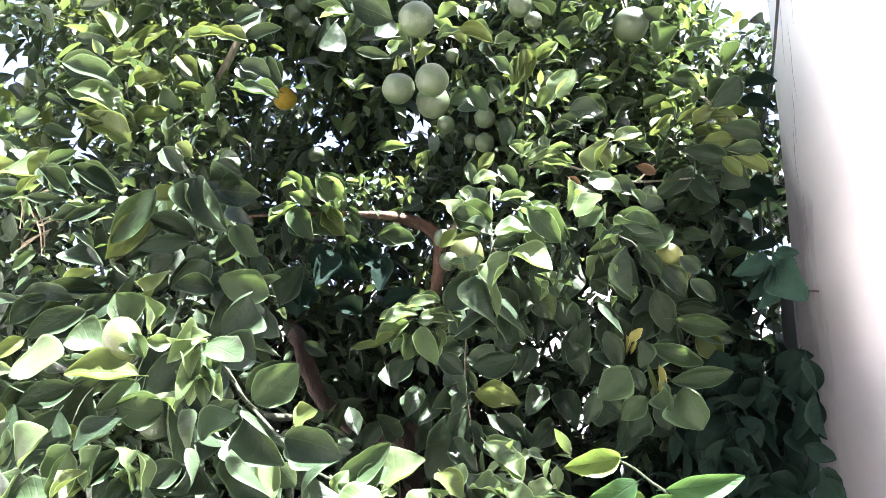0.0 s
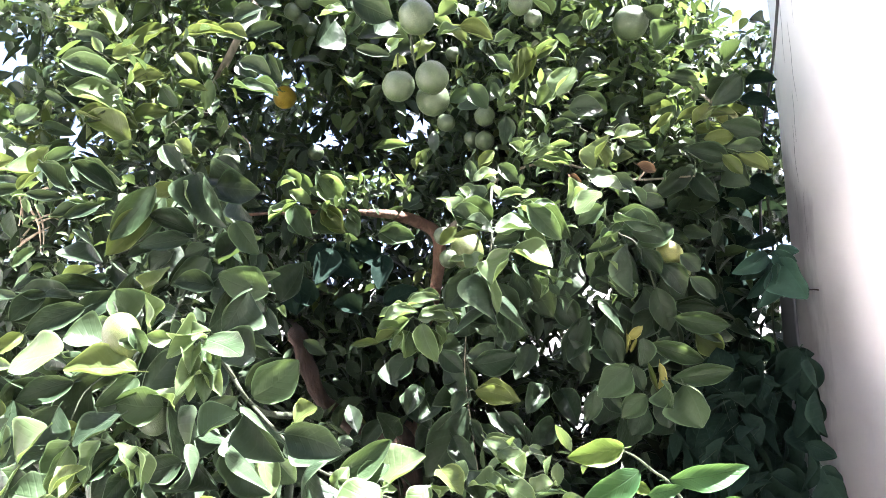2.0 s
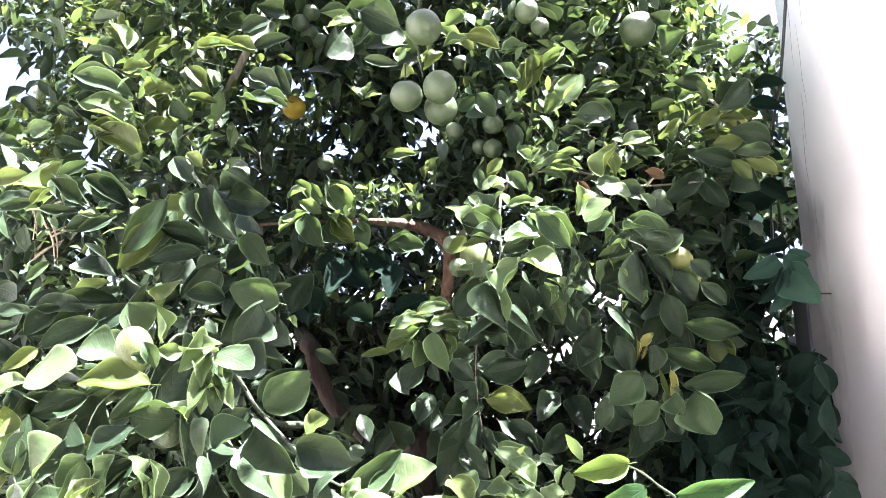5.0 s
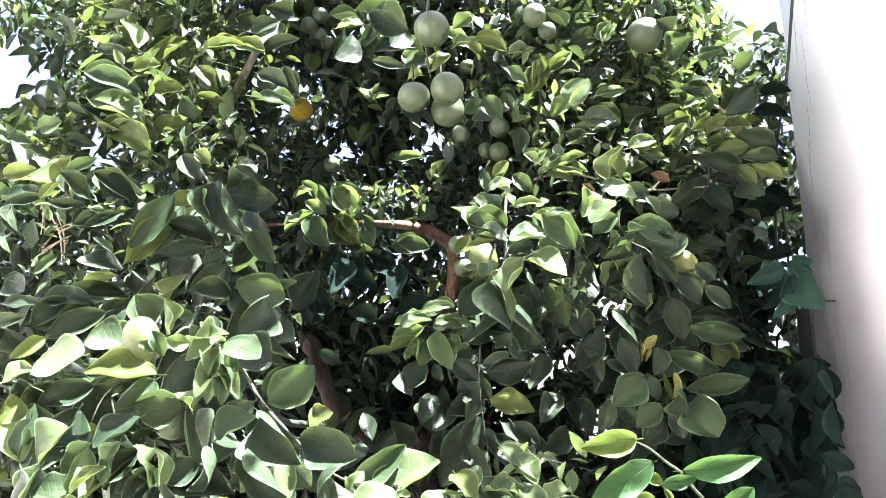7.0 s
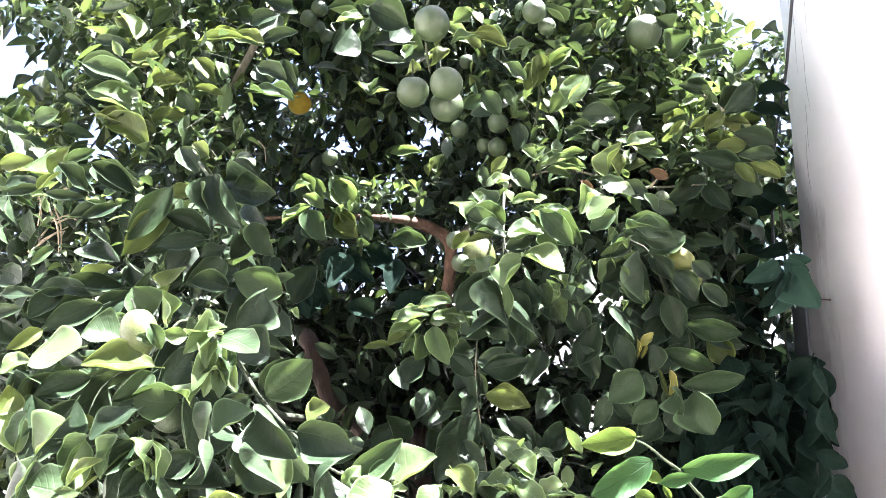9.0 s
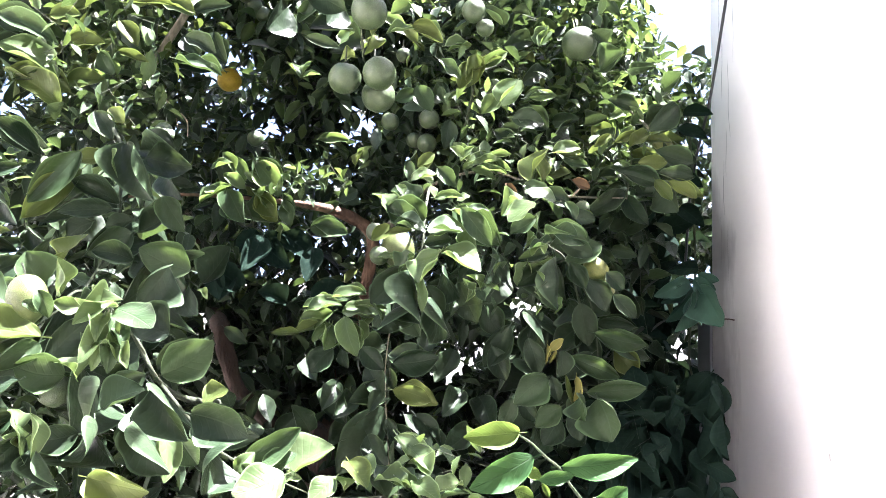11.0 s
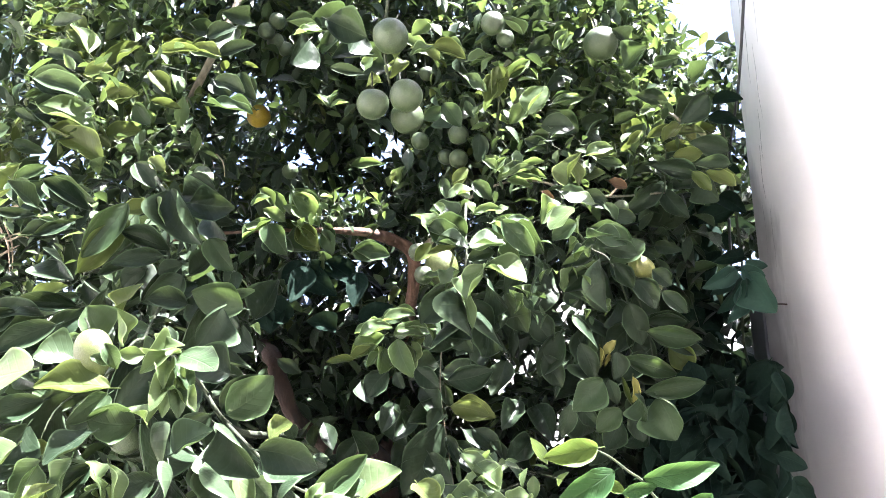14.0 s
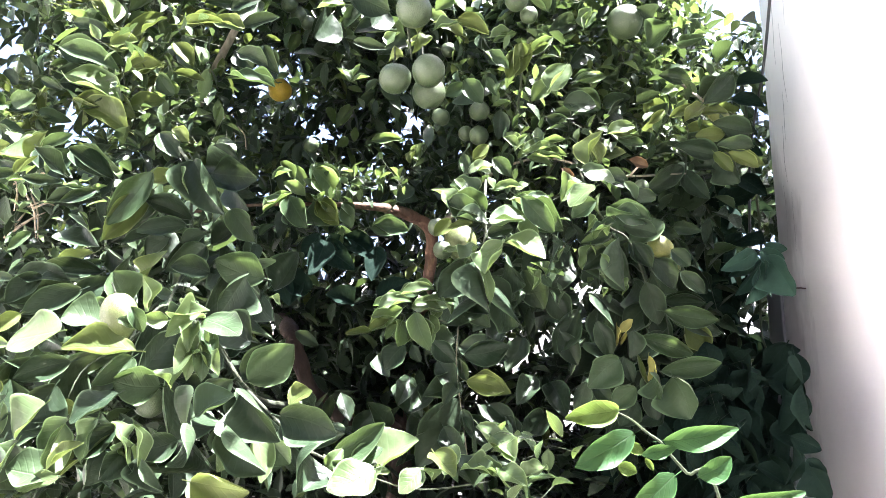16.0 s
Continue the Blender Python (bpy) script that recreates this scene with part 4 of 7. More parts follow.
leaf(twig, (-0.311, 1.350, 1.788), (-0.268, 1.350, 1.732), 0.040, 92, "m", 11)
leaf(twig, (-0.395, 1.300, 1.726), (-0.431, 1.300, 1.698), 0.034, -92, "d", 11)
leaf(twig, (-0.335, 1.300, 1.735), (-0.376, 1.300, 1.721), 0.025, -92, "d", 0)
leaf(twig, (-0.406, 1.398, 1.889), (-0.330, 1.364, 1.781), 0.045, 92, "d", 3)
leaf(twig, (-0.376, 1.399, 1.878), (-0.272, 1.348, 1.840), 0.041, 74, "d", 13)
leaf(twig, (-0.490, 1.441, 1.876), (-0.539, 1.391, 1.768), 0.042, -94, "d", 3)
leaf(twig, (-0.450, 1.376, 1.849), (-0.494, 1.313, 1.735), 0.047, -94, "m", 3)
leaf(twig, (-0.387, 1.391, 1.763), (-0.470, 1.374, 1.808), 0.035, -74, "d", 11)
leaf(twig, (-0.406, 1.373, 1.758), (-0.491, 1.341, 1.730), 0.031, -74, "d", 0)
leaf(twig, (-0.352, 1.382, 1.730), (-0.296, 1.367, 1.769), 0.028, 72, "d", 11)
leaf(twig, (-0.323, 1.444, 1.723), (-0.266, 1.413, 1.637), 0.052, 92, "d", 11)
leaf(twig, (-0.454, 1.436, 1.785), (-0.446, 1.351, 1.717), 0.088, -82, "d", 0)
leaf(twig, (-0.425, 1.471, 1.755), (-0.360, 1.420, 1.698), 0.048, 92, "d", 3)
leaf(twig, (-0.259, 1.467, 1.663), (-0.214, 1.440, 1.731), 0.046, 92, "d", 11)
leaf(twig, (-0.560, 1.444, 1.734), (-0.496, 1.427, 1.690), 0.036, 92, "d", 13)
leaf(twig, (-0.514, 1.449, 1.672), (-0.522, 1.359, 1.633), 0.093, -92, "d", 0)
leaf(twig, (-0.303, 1.440, 1.639), (-0.260, 1.435, 1.599), 0.026, 92, "d", 11)
leaf(twig, (-0.358, 1.484, 1.883), (-0.310, 1.441, 1.806), 0.040, 92, "d", 0)
leaf(twig, (-0.535, 1.393, 1.853), (-0.609, 1.368, 1.905), 0.032, -92, "d", 13)
leaf(twig, (-0.591, 1.328, 1.843), (-0.614, 1.278, 1.875), 0.031, -92, "d", 0)
leaf(twig, (-0.648, 1.282, 1.832), (-0.619, 1.296, 1.867), 0.014, 68, "y", 11)
leaf(twig, (-0.685, 1.348, 1.853), (-0.730, 1.312, 1.830), 0.019, -92, "d", 11)
leaf(twig, (-0.707, 1.299, 1.826), (-0.690, 1.296, 1.779), 0.015, 96, "d", 13)
leaf(twig, (-0.710, 1.326, 1.833), (-0.683, 1.334, 1.817), 0.010, 92, "m", 13)
leaf(twig, (-0.646, 1.303, 1.831), (-0.589, 1.323, 1.829), 0.019, 92, "d", 3)
leaf(twig, (-0.591, 1.323, 1.795), (-0.544, 1.355, 1.823), 0.020, 92, "d", 0)
leaf(twig, (-0.609, 1.369, 1.809), (-0.586, 1.369, 1.808), 0.008, 92, "m", 0)
leaf(twig, (-0.589, 1.333, 1.825), (-0.560, 1.344, 1.822), 0.011, 76, "m", 3)
leaf(twig, (-0.555, 1.327, 1.770), (-0.502, 1.279, 1.710), 0.030, 90, "d", 13)
leaf(twig, (-0.556, 1.322, 1.754), (-0.533, 1.312, 1.752), 0.008, 92, "m", 13)
leaf(twig, (-0.699, 1.280, 1.769), (-0.682, 1.273, 1.738), 0.009, 94, "m", 13)
leaf(twig, (-0.647, 1.284, 1.705), (-0.625, 1.311, 1.741), 0.015, 70, "m", 3)
leaf(twig, (-0.621, 1.404, 1.686), (-0.554, 1.428, 1.712), 0.030, 92, "d", 3)
leaf(twig, (-0.668, 1.339, 1.629), (-0.613, 1.399, 1.677), 0.042, 92, "d", 11)
leaf(twig, (-0.680, 1.347, 1.630), (-0.616, 1.371, 1.652), 0.031, 92, "d", 0)
leaf(twig, (-0.589, 1.375, 1.635), (-0.527, 1.405, 1.677), 0.036, 92, "d", 0)
leaf(twig, (-0.705, 1.282, 1.626), (-0.652, 1.282, 1.636), 0.022, 92, "d", 0)

# far left spray
twig = twigs["far left spray"]
leaf(twig, (-0.715, 1.450, 1.907), (-0.783, 1.450, 1.928), 0.071, -34, "k")
leaf(twig, (-0.742, 1.470, 1.927), (-0.706, 1.470, 1.972), 0.023, 66, "k")
leaf(twig, (-0.709, 1.470, 1.936), (-0.660, 1.470, 1.951), 0.022, 74, "k")
leaf(twig, (-0.813, 1.520, 2.048), (-0.765, 1.520, 2.062), 0.036, 92, "m")
leaf(twig, (-0.872, 1.520, 2.033), (-0.824, 1.520, 2.019), 0.026, 92, "m")
leaf(twig, (-0.837, 1.470, 1.926), (-0.789, 1.470, 1.953), 0.033, 74, "y")
leaf(twig, (-0.705, 1.460, 1.899), (-0.646, 1.460, 1.925), 0.043, 92, "d")
leaf(twig, (-0.638, 1.460, 1.887), (-0.564, 1.460, 1.910), 0.043, 92, "d")
leaf(twig, (-0.797, 1.450, 1.877), (-0.745, 1.450, 1.899), 0.031, 50, "m")
leaf(twig, (-0.727, 1.550, 2.085), (-0.777, 1.550, 2.111), 0.017, -92, "d")
leaf(twig, (-0.713, 1.500, 2.156), (-0.593, 1.500, 2.111), 0.048, 74, "m")
leaf(twig, (-0.702, 1.500, 2.098), (-0.582, 1.500, 2.055), 0.085, 38, "k")
leaf(twig, (-0.718, 1.550, 2.235), (-0.634, 1.550, 2.206), 0.026, 74, "d")
leaf(twig, (-0.667, 1.550, 2.293), (-0.632, 1.550, 2.236), 0.068, 18, "k")
leaf(twig, (-0.625, 1.520, 2.173), (-0.568, 1.520, 2.180), 0.037, 76, "y")
leaf(twig, (-0.595, 1.540, 2.128), (-0.523, 1.540, 2.134), 0.035, 76, "y")
leaf(twig, (-0.580, 1.560, 2.214), (-0.533, 1.560, 2.257), 0.024, 56, "y")
leaf(twig, (-0.565, 1.500, 1.980), (-0.662, 1.500, 2.040), 0.050, -72, "y")
leaf(twig, (-0.503, 1.560, 2.233), (-0.405, 1.560, 2.241), 0.029, 76, "y")
leaf(twig, (-0.438, 1.580, 2.252), (-0.370, 1.580, 2.235), 0.034, 50, "y")
leaf(twig, (-0.518, 1.580, 2.202), (-0.474, 1.580, 2.153), 0.037, 68, "y")
leaf(twig, (-0.472, 1.580, 2.196), (-0.450, 1.580, 2.155), 0.046, 18, "k")
leaf(twig, (-0.410, 1.600, 2.290), (-0.346, 1.600, 2.313), 0.038, 92, "d")
leaf(twig, (-0.383, 1.600, 2.250), (-0.303, 1.600, 2.272), 0.029, 92, "d")
leaf(twig, (-0.384, 1.580, 2.181), (-0.318, 1.580, 2.150), 0.036, 74, "d")
leaf(twig, (-0.390, 1.560, 2.122), (-0.295, 1.560, 2.106), 0.036, 42, "m")
leaf(twig, (-0.223, 1.600, 2.291), (-0.162, 1.600, 2.307), 0.035, 50, "k")
leaf(twig, (-0.163, 1.600, 2.245), (-0.125, 1.600, 2.302), 0.029, 94, "m")
leaf(twig, (-0.147, 1.620, 2.224), (-0.073, 1.620, 2.209), 0.027, 92, "d")
leaf(twig, (-0.071, 1.600, 2.205), (-0.047, 1.600, 2.240), 0.043, 42, "k")
leaf(twig, (-0.024, 1.600, 2.197), (0.001, 1.600, 2.231), 0.037, 40, "y")
leaf(twig, (-0.152, 1.620, 2.134), (-0.179, 1.620, 2.167), 0.034, -32, "k")
leaf(twig, (-0.146, 1.620, 2.138), (-0.133, 1.620, 2.174), 0.027, 38, "k")
leaf(twig, (-0.143, 1.610, 2.129), (-0.105, 1.610, 2.141), 0.022, 50, "k")
leaf(twig, (-0.631, 1.550, 2.145), (-0.737, 1.530, 2.173), 0.052, -92, "d", 11)
leaf(twig, (-0.652, 1.600, 2.213), (-0.747, 1.600, 2.228), 0.040, -92, "d", 13)
leaf(twig, (-0.658, 1.600, 2.257), (-0.711, 1.600, 2.318), 0.033, -68, "y", 2)
leaf(twig, (-0.650, 1.600, 2.279), (-0.683, 1.600, 2.324), 0.045, -22, "k", 6)
leaf(twig, (-0.609, 1.600, 2.208), (-0.668, 1.600, 2.207), 0.038, -92, "y", 0)
leaf(twig, (-0.641, 1.580, 2.098), (-0.759, 1.580, 2.129), 0.064, -50, "d", 2)
leaf(twig, (-0.649, 1.580, 2.133), (-0.723, 1.580, 2.135), 0.034, -46, "k", 5)
leaf(twig, (-0.647, 1.570, 2.079), (-0.714, 1.570, 2.099), 0.036, -38, "k", 5)
leaf(twig, (-0.575, 1.550, 2.027), (-0.709, 1.550, 2.066), 0.058, -74, "y", 11)
leaf(twig, (-0.973, 1.800, 2.201), (-1.012, 1.800, 2.243), 0.030, -92, "d", 0)
leaf(twig, (-0.813, 1.600, 2.069), (-0.866, 1.600, 2.062), 0.033, -92, "m", 11)
leaf(twig, (-0.940, 1.600, 2.105), (-0.879, 1.600, 2.070), 0.029, 92, "m", 0)
leaf(twig, (-0.529, 1.550, 2.143), (-0.599, 1.550, 2.132), 0.039, -92, "y", 11)
leaf(twig, (-0.626, 1.600, 2.222), (-0.552, 1.600, 2.283), 0.034, 92, "y", 0)
leaf(twig, (-0.440, 1.620, 2.284), (-0.528, 1.620, 2.254), 0.030, -92, "y", 1)
leaf(twig, (-0.445, 1.600, 2.261), (-0.379, 1.600, 2.240), 0.032, 74, "k", 0)
leaf(twig, (-0.363, 1.650, 2.339), (-0.407, 1.650, 2.305), 0.035, -92, "d", 0)
leaf(twig, (-0.403, 1.650, 2.225), (-0.369, 1.650, 2.175), 0.041, 94, "d", 0)
leaf(twig, (-0.346, 1.650, 2.230), (-0.311, 1.650, 2.162), 0.032, 94, "d", 11)
leaf(twig, (-0.331, 1.700, 2.165), (-0.448, 1.700, 2.185), 0.030, -52, "m", 5)
leaf(twig, (-0.501, 1.550, 2.072), (-0.534, 1.550, 2.120), 0.034, -94, "m", 11)
leaf(twig, (-0.588, 1.550, 2.052), (-0.517, 1.550, 2.063), 0.038, 92, "y", 0)
leaf(twig, (-0.519, 1.600, 2.146), (-0.455, 1.600, 2.128), 0.021, 74, "y", 0)
leaf(twig, (-0.524, 1.620, 2.207), (-0.482, 1.620, 2.159), 0.031, 92, "m", 0)
leaf(twig, (-0.497, 1.700, 2.264), (-0.507, 1.700, 2.206), 0.035, -46, "k", 6)
leaf(twig, (-1.000, 1.800, 2.264), (-1.054, 1.800, 2.235), 0.025, -92, "d", 0)
leaf(twig, (-0.800, 1.600, 2.062), (-0.730, 1.600, 2.036), 0.026, 92, "m", 0)
leaf(twig, (-0.852, 1.550, 2.032), (-0.898, 1.550, 2.008), 0.023, -92, "m", 0)
leaf(twig, (-0.646, 1.620, 2.256), (-0.595, 1.620, 2.248), 0.022, 76, "y", 0)
leaf(twig, (-0.821, 1.690, 2.251), (-0.714, 1.747, 2.213), 0.056, 92, "d", 3)
leaf(twig, (-0.807, 1.645, 2.157), (-0.689, 1.693, 2.127), 0.061, 76, "d", 13)
leaf(twig, (-0.703, 1.665, 2.265), (-0.764, 1.629, 2.272), 0.029, -92, "d", 13)
leaf(twig, (-0.663, 1.713, 2.052), (-0.729, 1.665, 2.085), 0.038, -92, "y", 13)
leaf(twig, (-0.859, 1.575, 2.065), (-0.865, 1.490, 2.055), 0.036, -92, "m", 0)
leaf(twig, (-0.872, 1.608, 2.076), (-0.804, 1.590, 2.061), 0.030, 76, "m", 11)
leaf(twig, (-0.834, 1.641, 1.982), (-0.778, 1.601, 2.013), 0.032, 92, "k", 11)
leaf(twig, (-0.864, 1.569, 2.011), (-0.787, 1.534, 1.960), 0.038, 92, "d", 0)
leaf(twig, (-0.770, 1.649, 1.983), (-0.778, 1.568, 1.995), 0.077, -92, "m", 0)
leaf(twig, (-0.895, 1.578, 2.025), (-0.839, 1.562, 2.043), 0.024, 92, "k", 11)
leaf(twig, (-0.585, 1.787, 2.087), (-0.560, 1.764, 2.141), 0.036, 94, "m", 11)
leaf(twig, (-0.609, 1.696, 2.075), (-0.548, 1.684, 2.076), 0.025, 92, "m", 0)
leaf(twig, (-0.491, 1.701, 2.225), (-0.500, 1.623, 2.229), 0.055, -92, "d", 3)
leaf(twig, (-0.421, 1.760, 2.382), (-0.497, 1.700, 2.364), 0.042, -92, "m", 0)
leaf(twig, (-0.385, 1.725, 2.376), (-0.430, 1.664, 2.289), 0.049, -68, "d", 11)
leaf(twig, (-0.484, 1.810, 2.229), (-0.390, 1.825, 2.216), 0.047, 76, "d", 0)
leaf(twig, (-0.361, 1.818, 2.220), (-0.429, 1.799, 2.297), 0.059, -68, "d", 0)
leaf(twig, (-0.194, 1.785, 2.390), (-0.267, 1.736, 2.405), 0.047, -76, "d", 13)
leaf(twig, (-0.130, 1.827, 2.453), (-0.217, 1.760, 2.406), 0.053, -92, "m", 3)
leaf(twig, (-0.089, 1.860, 2.380), (-0.167, 1.801, 2.337), 0.047, -92, "d", 11)
leaf(twig, (-0.062, 1.876, 2.373), (-0.106, 1.808, 2.370), 0.037, -92, "m", 13)
leaf(twig, (-0.347, 1.733, 2.394), (-0.392, 1.652, 2.378), 0.039, -92, "d", 11)
leaf(twig, (-0.109, 1.774, 2.397), (-0.117, 1.723, 2.312), 0.084, -74, "d", 3)
leaf(twig, (-0.228, 1.828, 2.398), (-0.256, 1.762, 2.306), 0.093, -92, "d", 0)
leaf(twig, (-0.032, 1.849, 2.329), (-0.110, 1.790, 2.276), 0.050, -74, "d", 13)
leaf(twig, (-0.547, 1.763, 2.385), (-0.568, 1.691, 2.376), 0.033, -92, "m", 3)
leaf(twig, (-0.750, 1.620, 2.340), (-0.673, 1.592, 2.337), 0.033, 92, "d", 3)
leaf(twig, (-0.580, 1.760, 2.282), (-0.500, 1.729, 2.252), 0.039, 92, "d", 0)
leaf(twig, (-0.636, 1.712, 2.388), (-0.666, 1.687, 2.333), 0.033, -94, "k", 13)

# centre spray
twig = twigs["centre spray"]
leaf(twig, (0.056, 1.420, 1.811), (0.039, 1.420, 1.850), 0.034, -52, "k", 8)
leaf(twig, (0.119, 1.400, 1.831), (0.062, 1.400, 1.847), 0.039, -50, "m", 2)
leaf(twig, (0.139, 1.400, 1.836), (0.127, 1.400, 1.864), 0.030, -30, "k", 6)
leaf(twig, (0.135, 1.420, 1.869), (0.110, 1.420, 1.883), 0.029, -36, "k", 6)
leaf(twig, (0.178, 1.400, 1.845), (0.136, 1.400, 1.833), 0.015, -74, "k", 1)
leaf(twig, (0.201, 1.400, 1.845), (0.178, 1.400, 1.835), 0.025, -34, "k", 6)
leaf(twig, (0.125, 1.380, 1.790), (0.057, 1.360, 1.801), 0.047, -92, "m", 13)
leaf(twig, (0.122, 1.370, 1.775), (0.064, 1.370, 1.784), 0.044, -36, "k", 6)
leaf(twig, (0.180, 1.430, 1.833), (0.262, 1.410, 1.763), 0.056, 92, "m", 11)
leaf(twig, (0.167, 1.390, 1.813), (0.220, 1.390, 1.801), 0.041, 36, "k", 5)
leaf(twig, (0.193, 1.410, 1.802), (0.215, 1.390, 1.745), 0.040, 94, "k", 3)
leaf(twig, (0.174, 1.410, 1.766), (0.126, 1.410, 1.754), 0.027, -92, "d", 0)
leaf(twig, (0.100, 1.390, 1.701), (0.044, 1.370, 1.637), 0.053, -92, "d", 11)
leaf(twig, (0.092, 1.430, 1.665), (0.128, 1.410, 1.590), 0.046, 94, "d", 0)
leaf(twig, (0.109, 1.370, 1.699), (0.120, 1.340, 1.607), 0.076, 92, "d", 13)
leaf(twig, (0.103, 1.400, 1.775), (0.056, 1.400, 1.765), 0.015, -76, "y", 1)
leaf(twig, (0.063, 1.460, 1.794), (0.032, 1.460, 1.763), 0.025, -92, "y", 3)
leaf(twig, (0.242, 1.500, 1.758), (0.198, 1.500, 1.705), 0.033, -92, "d", 0)
leaf(twig, (0.200, 1.520, 1.708), (0.240, 1.520, 1.633), 0.048, 94, "d", 11)
leaf(twig, (0.141, 1.500, 1.695), (0.171, 1.500, 1.632), 0.038, 94, "d", 0)
leaf(twig, (0.339, 1.398, 1.785), (0.377, 1.332, 1.776), 0.035, 27, "m", 9)
leaf(twig, (0.122, 1.518, 1.731), (0.039, 1.457, 1.654), 0.049, -92, "d", 11)
leaf(twig, (0.182, 1.511, 1.850), (0.275, 1.487, 1.776), 0.045, 92, "d", 3)
leaf(twig, (0.139, 1.529, 1.790), (0.189, 1.487, 1.762), 0.027, 92, "d", 13)
leaf(twig, (0.170, 1.528, 1.732), (0.194, 1.462, 1.669), 0.071, 92, "d", 0)
leaf(twig, (0.062, 1.494, 1.686), (0.081, 1.432, 1.607), 0.079, 84, "d", 11)
leaf(twig, (0.243, 1.504, 1.771), (0.196, 1.450, 1.781), 0.029, -92, "d", 3)
leaf(twig, (0.092, 1.440, 1.638), (0.061, 1.351, 1.591), 0.041, -86, "d", 13)
leaf(twig, (0.155, 1.491, 1.663), (0.179, 1.424, 1.596), 0.075, 92, "d", 11)

# bright spray
twig = twigs["bright spray"]
leaf(twig, (0.300, 1.440, 1.883), (0.355, 1.440, 1.859), 0.050, 40, "m")
leaf(twig, (0.325, 1.430, 1.847), (0.264, 1.430, 1.824), 0.065, -32, "k")
leaf(twig, (0.130, 1.340, 1.767), (0.188, 1.340, 1.772), 0.058, 36, "m")
leaf(twig, (0.072, 1.330, 1.769), (0.126, 1.330, 1.763), 0.051, 36, "m")
leaf(twig, (0.114, 1.360, 1.773), (0.055, 1.360, 1.809), 0.039, -92, "m")
leaf(twig, (0.184, 1.360, 1.812), (0.240, 1.360, 1.750), 0.036, 92, "m")
leaf(twig, (0.357, 1.440, 1.801), (0.428, 1.440, 1.790), 0.042, 76, "m")
leaf(twig, (0.278, 1.450, 1.804), (0.321, 1.450, 1.816), 0.026, 92, "d")
leaf(twig, (0.378, 1.450, 1.778), (0.439, 1.450, 1.763), 0.032, 92, "d")
leaf(twig, (0.393, 1.460, 1.843), (0.446, 1.460, 1.836), 0.026, 92, "d")
leaf(twig, (0.344, 1.460, 1.884), (0.396, 1.460, 1.858), 0.032, 92, "d")
leaf(twig, (0.384, 1.450, 1.862), (0.406, 1.450, 1.828), 0.024, 64, "m")
leaf(twig, (0.138, 1.380, 1.830), (0.191, 1.380, 1.837), 0.022, 52, "k")
leaf(twig, (0.084, 1.400, 1.836), (0.069, 1.400, 1.854), 0.018, -68, "k")
leaf(twig, (0.095, 1.420, 1.870), (0.141, 1.420, 1.888), 0.039, 36, "k")
leaf(twig, (0.114, 1.400, 1.836), (0.129, 1.400, 1.864), 0.032, 28, "k")
leaf(twig, (0.193, 1.360, 1.805), (0.232, 1.360, 1.811), 0.029, 36, "m")
leaf(twig, (0.316, 1.420, 1.762), (0.351, 1.420, 1.777), 0.038, 30, "m")
leaf(twig, (0.330, 1.430, 1.800), (0.331, 1.430, 1.836), 0.027, 12, "k")
leaf(twig, (0.128, 1.360, 1.766), (0.194, 1.360, 1.780), 0.062, 36, "k", 6)
leaf(twig, (0.153, 1.350, 1.730), (0.221, 1.330, 1.705), 0.075, 32, "k", 9)
leaf(twig, (0.151, 1.320, 1.726), (0.112, 1.300, 1.674), 0.069, -6, "k", 2)
leaf(twig, (0.115, 1.350, 1.694), (0.129, 1.330, 1.624), 0.021, 0, "k", 6)
leaf(twig, (0.111, 1.370, 1.725), (0.076, 1.370, 1.698), 0.035, -40, "m", 8)
leaf(twig, (0.083, 1.400, 1.720), (0.047, 1.400, 1.726), 0.027, -36, "k", 5)
leaf(twig, (0.305, 1.340, 1.827), (0.261, 1.340, 1.791), 0.057, -28, "k", 6)
leaf(twig, (0.347, 1.360, 1.837), (0.294, 1.360, 1.853), 0.041, -40, "k", 6)
leaf(twig, (0.320, 1.400, 1.813), (0.275, 1.400, 1.783), 0.028, -72, "m", 2)
leaf(twig, (0.337, 1.420, 1.777), (0.316, 1.420, 1.750), 0.034, -20, "k", 6)
leaf(twig, (0.356, 1.420, 1.780), (0.330, 1.420, 1.774), 0.020, -50, "m", 5)
leaf(twig, (0.314, 1.440, 1.741), (0.294, 1.440, 1.698), 0.027, -16, "k", 5)
leaf(twig, (0.230, 1.420, 1.683), (0.216, 1.420, 1.713), 0.025, -32, "k", 8)
leaf(twig, (0.206, 1.420, 1.693), (0.219, 1.420, 1.663), 0.027, 30, "k", 8)
leaf(twig, (0.313, 1.450, 1.805), (0.322, 1.450, 1.768), 0.020, 34, "k", 8)
leaf(twig, (0.295, 1.420, 1.855), (0.255, 1.420, 1.834), 0.032, -32, "k", 8)
leaf(twig, (0.352, 1.550, 1.679), (0.364, 1.550, 1.662), 0.020, 34, "k", 8)
leaf(twig, (0.390, 1.550, 1.695), (0.405, 1.550, 1.670), 0.029, 36, "k", 8)

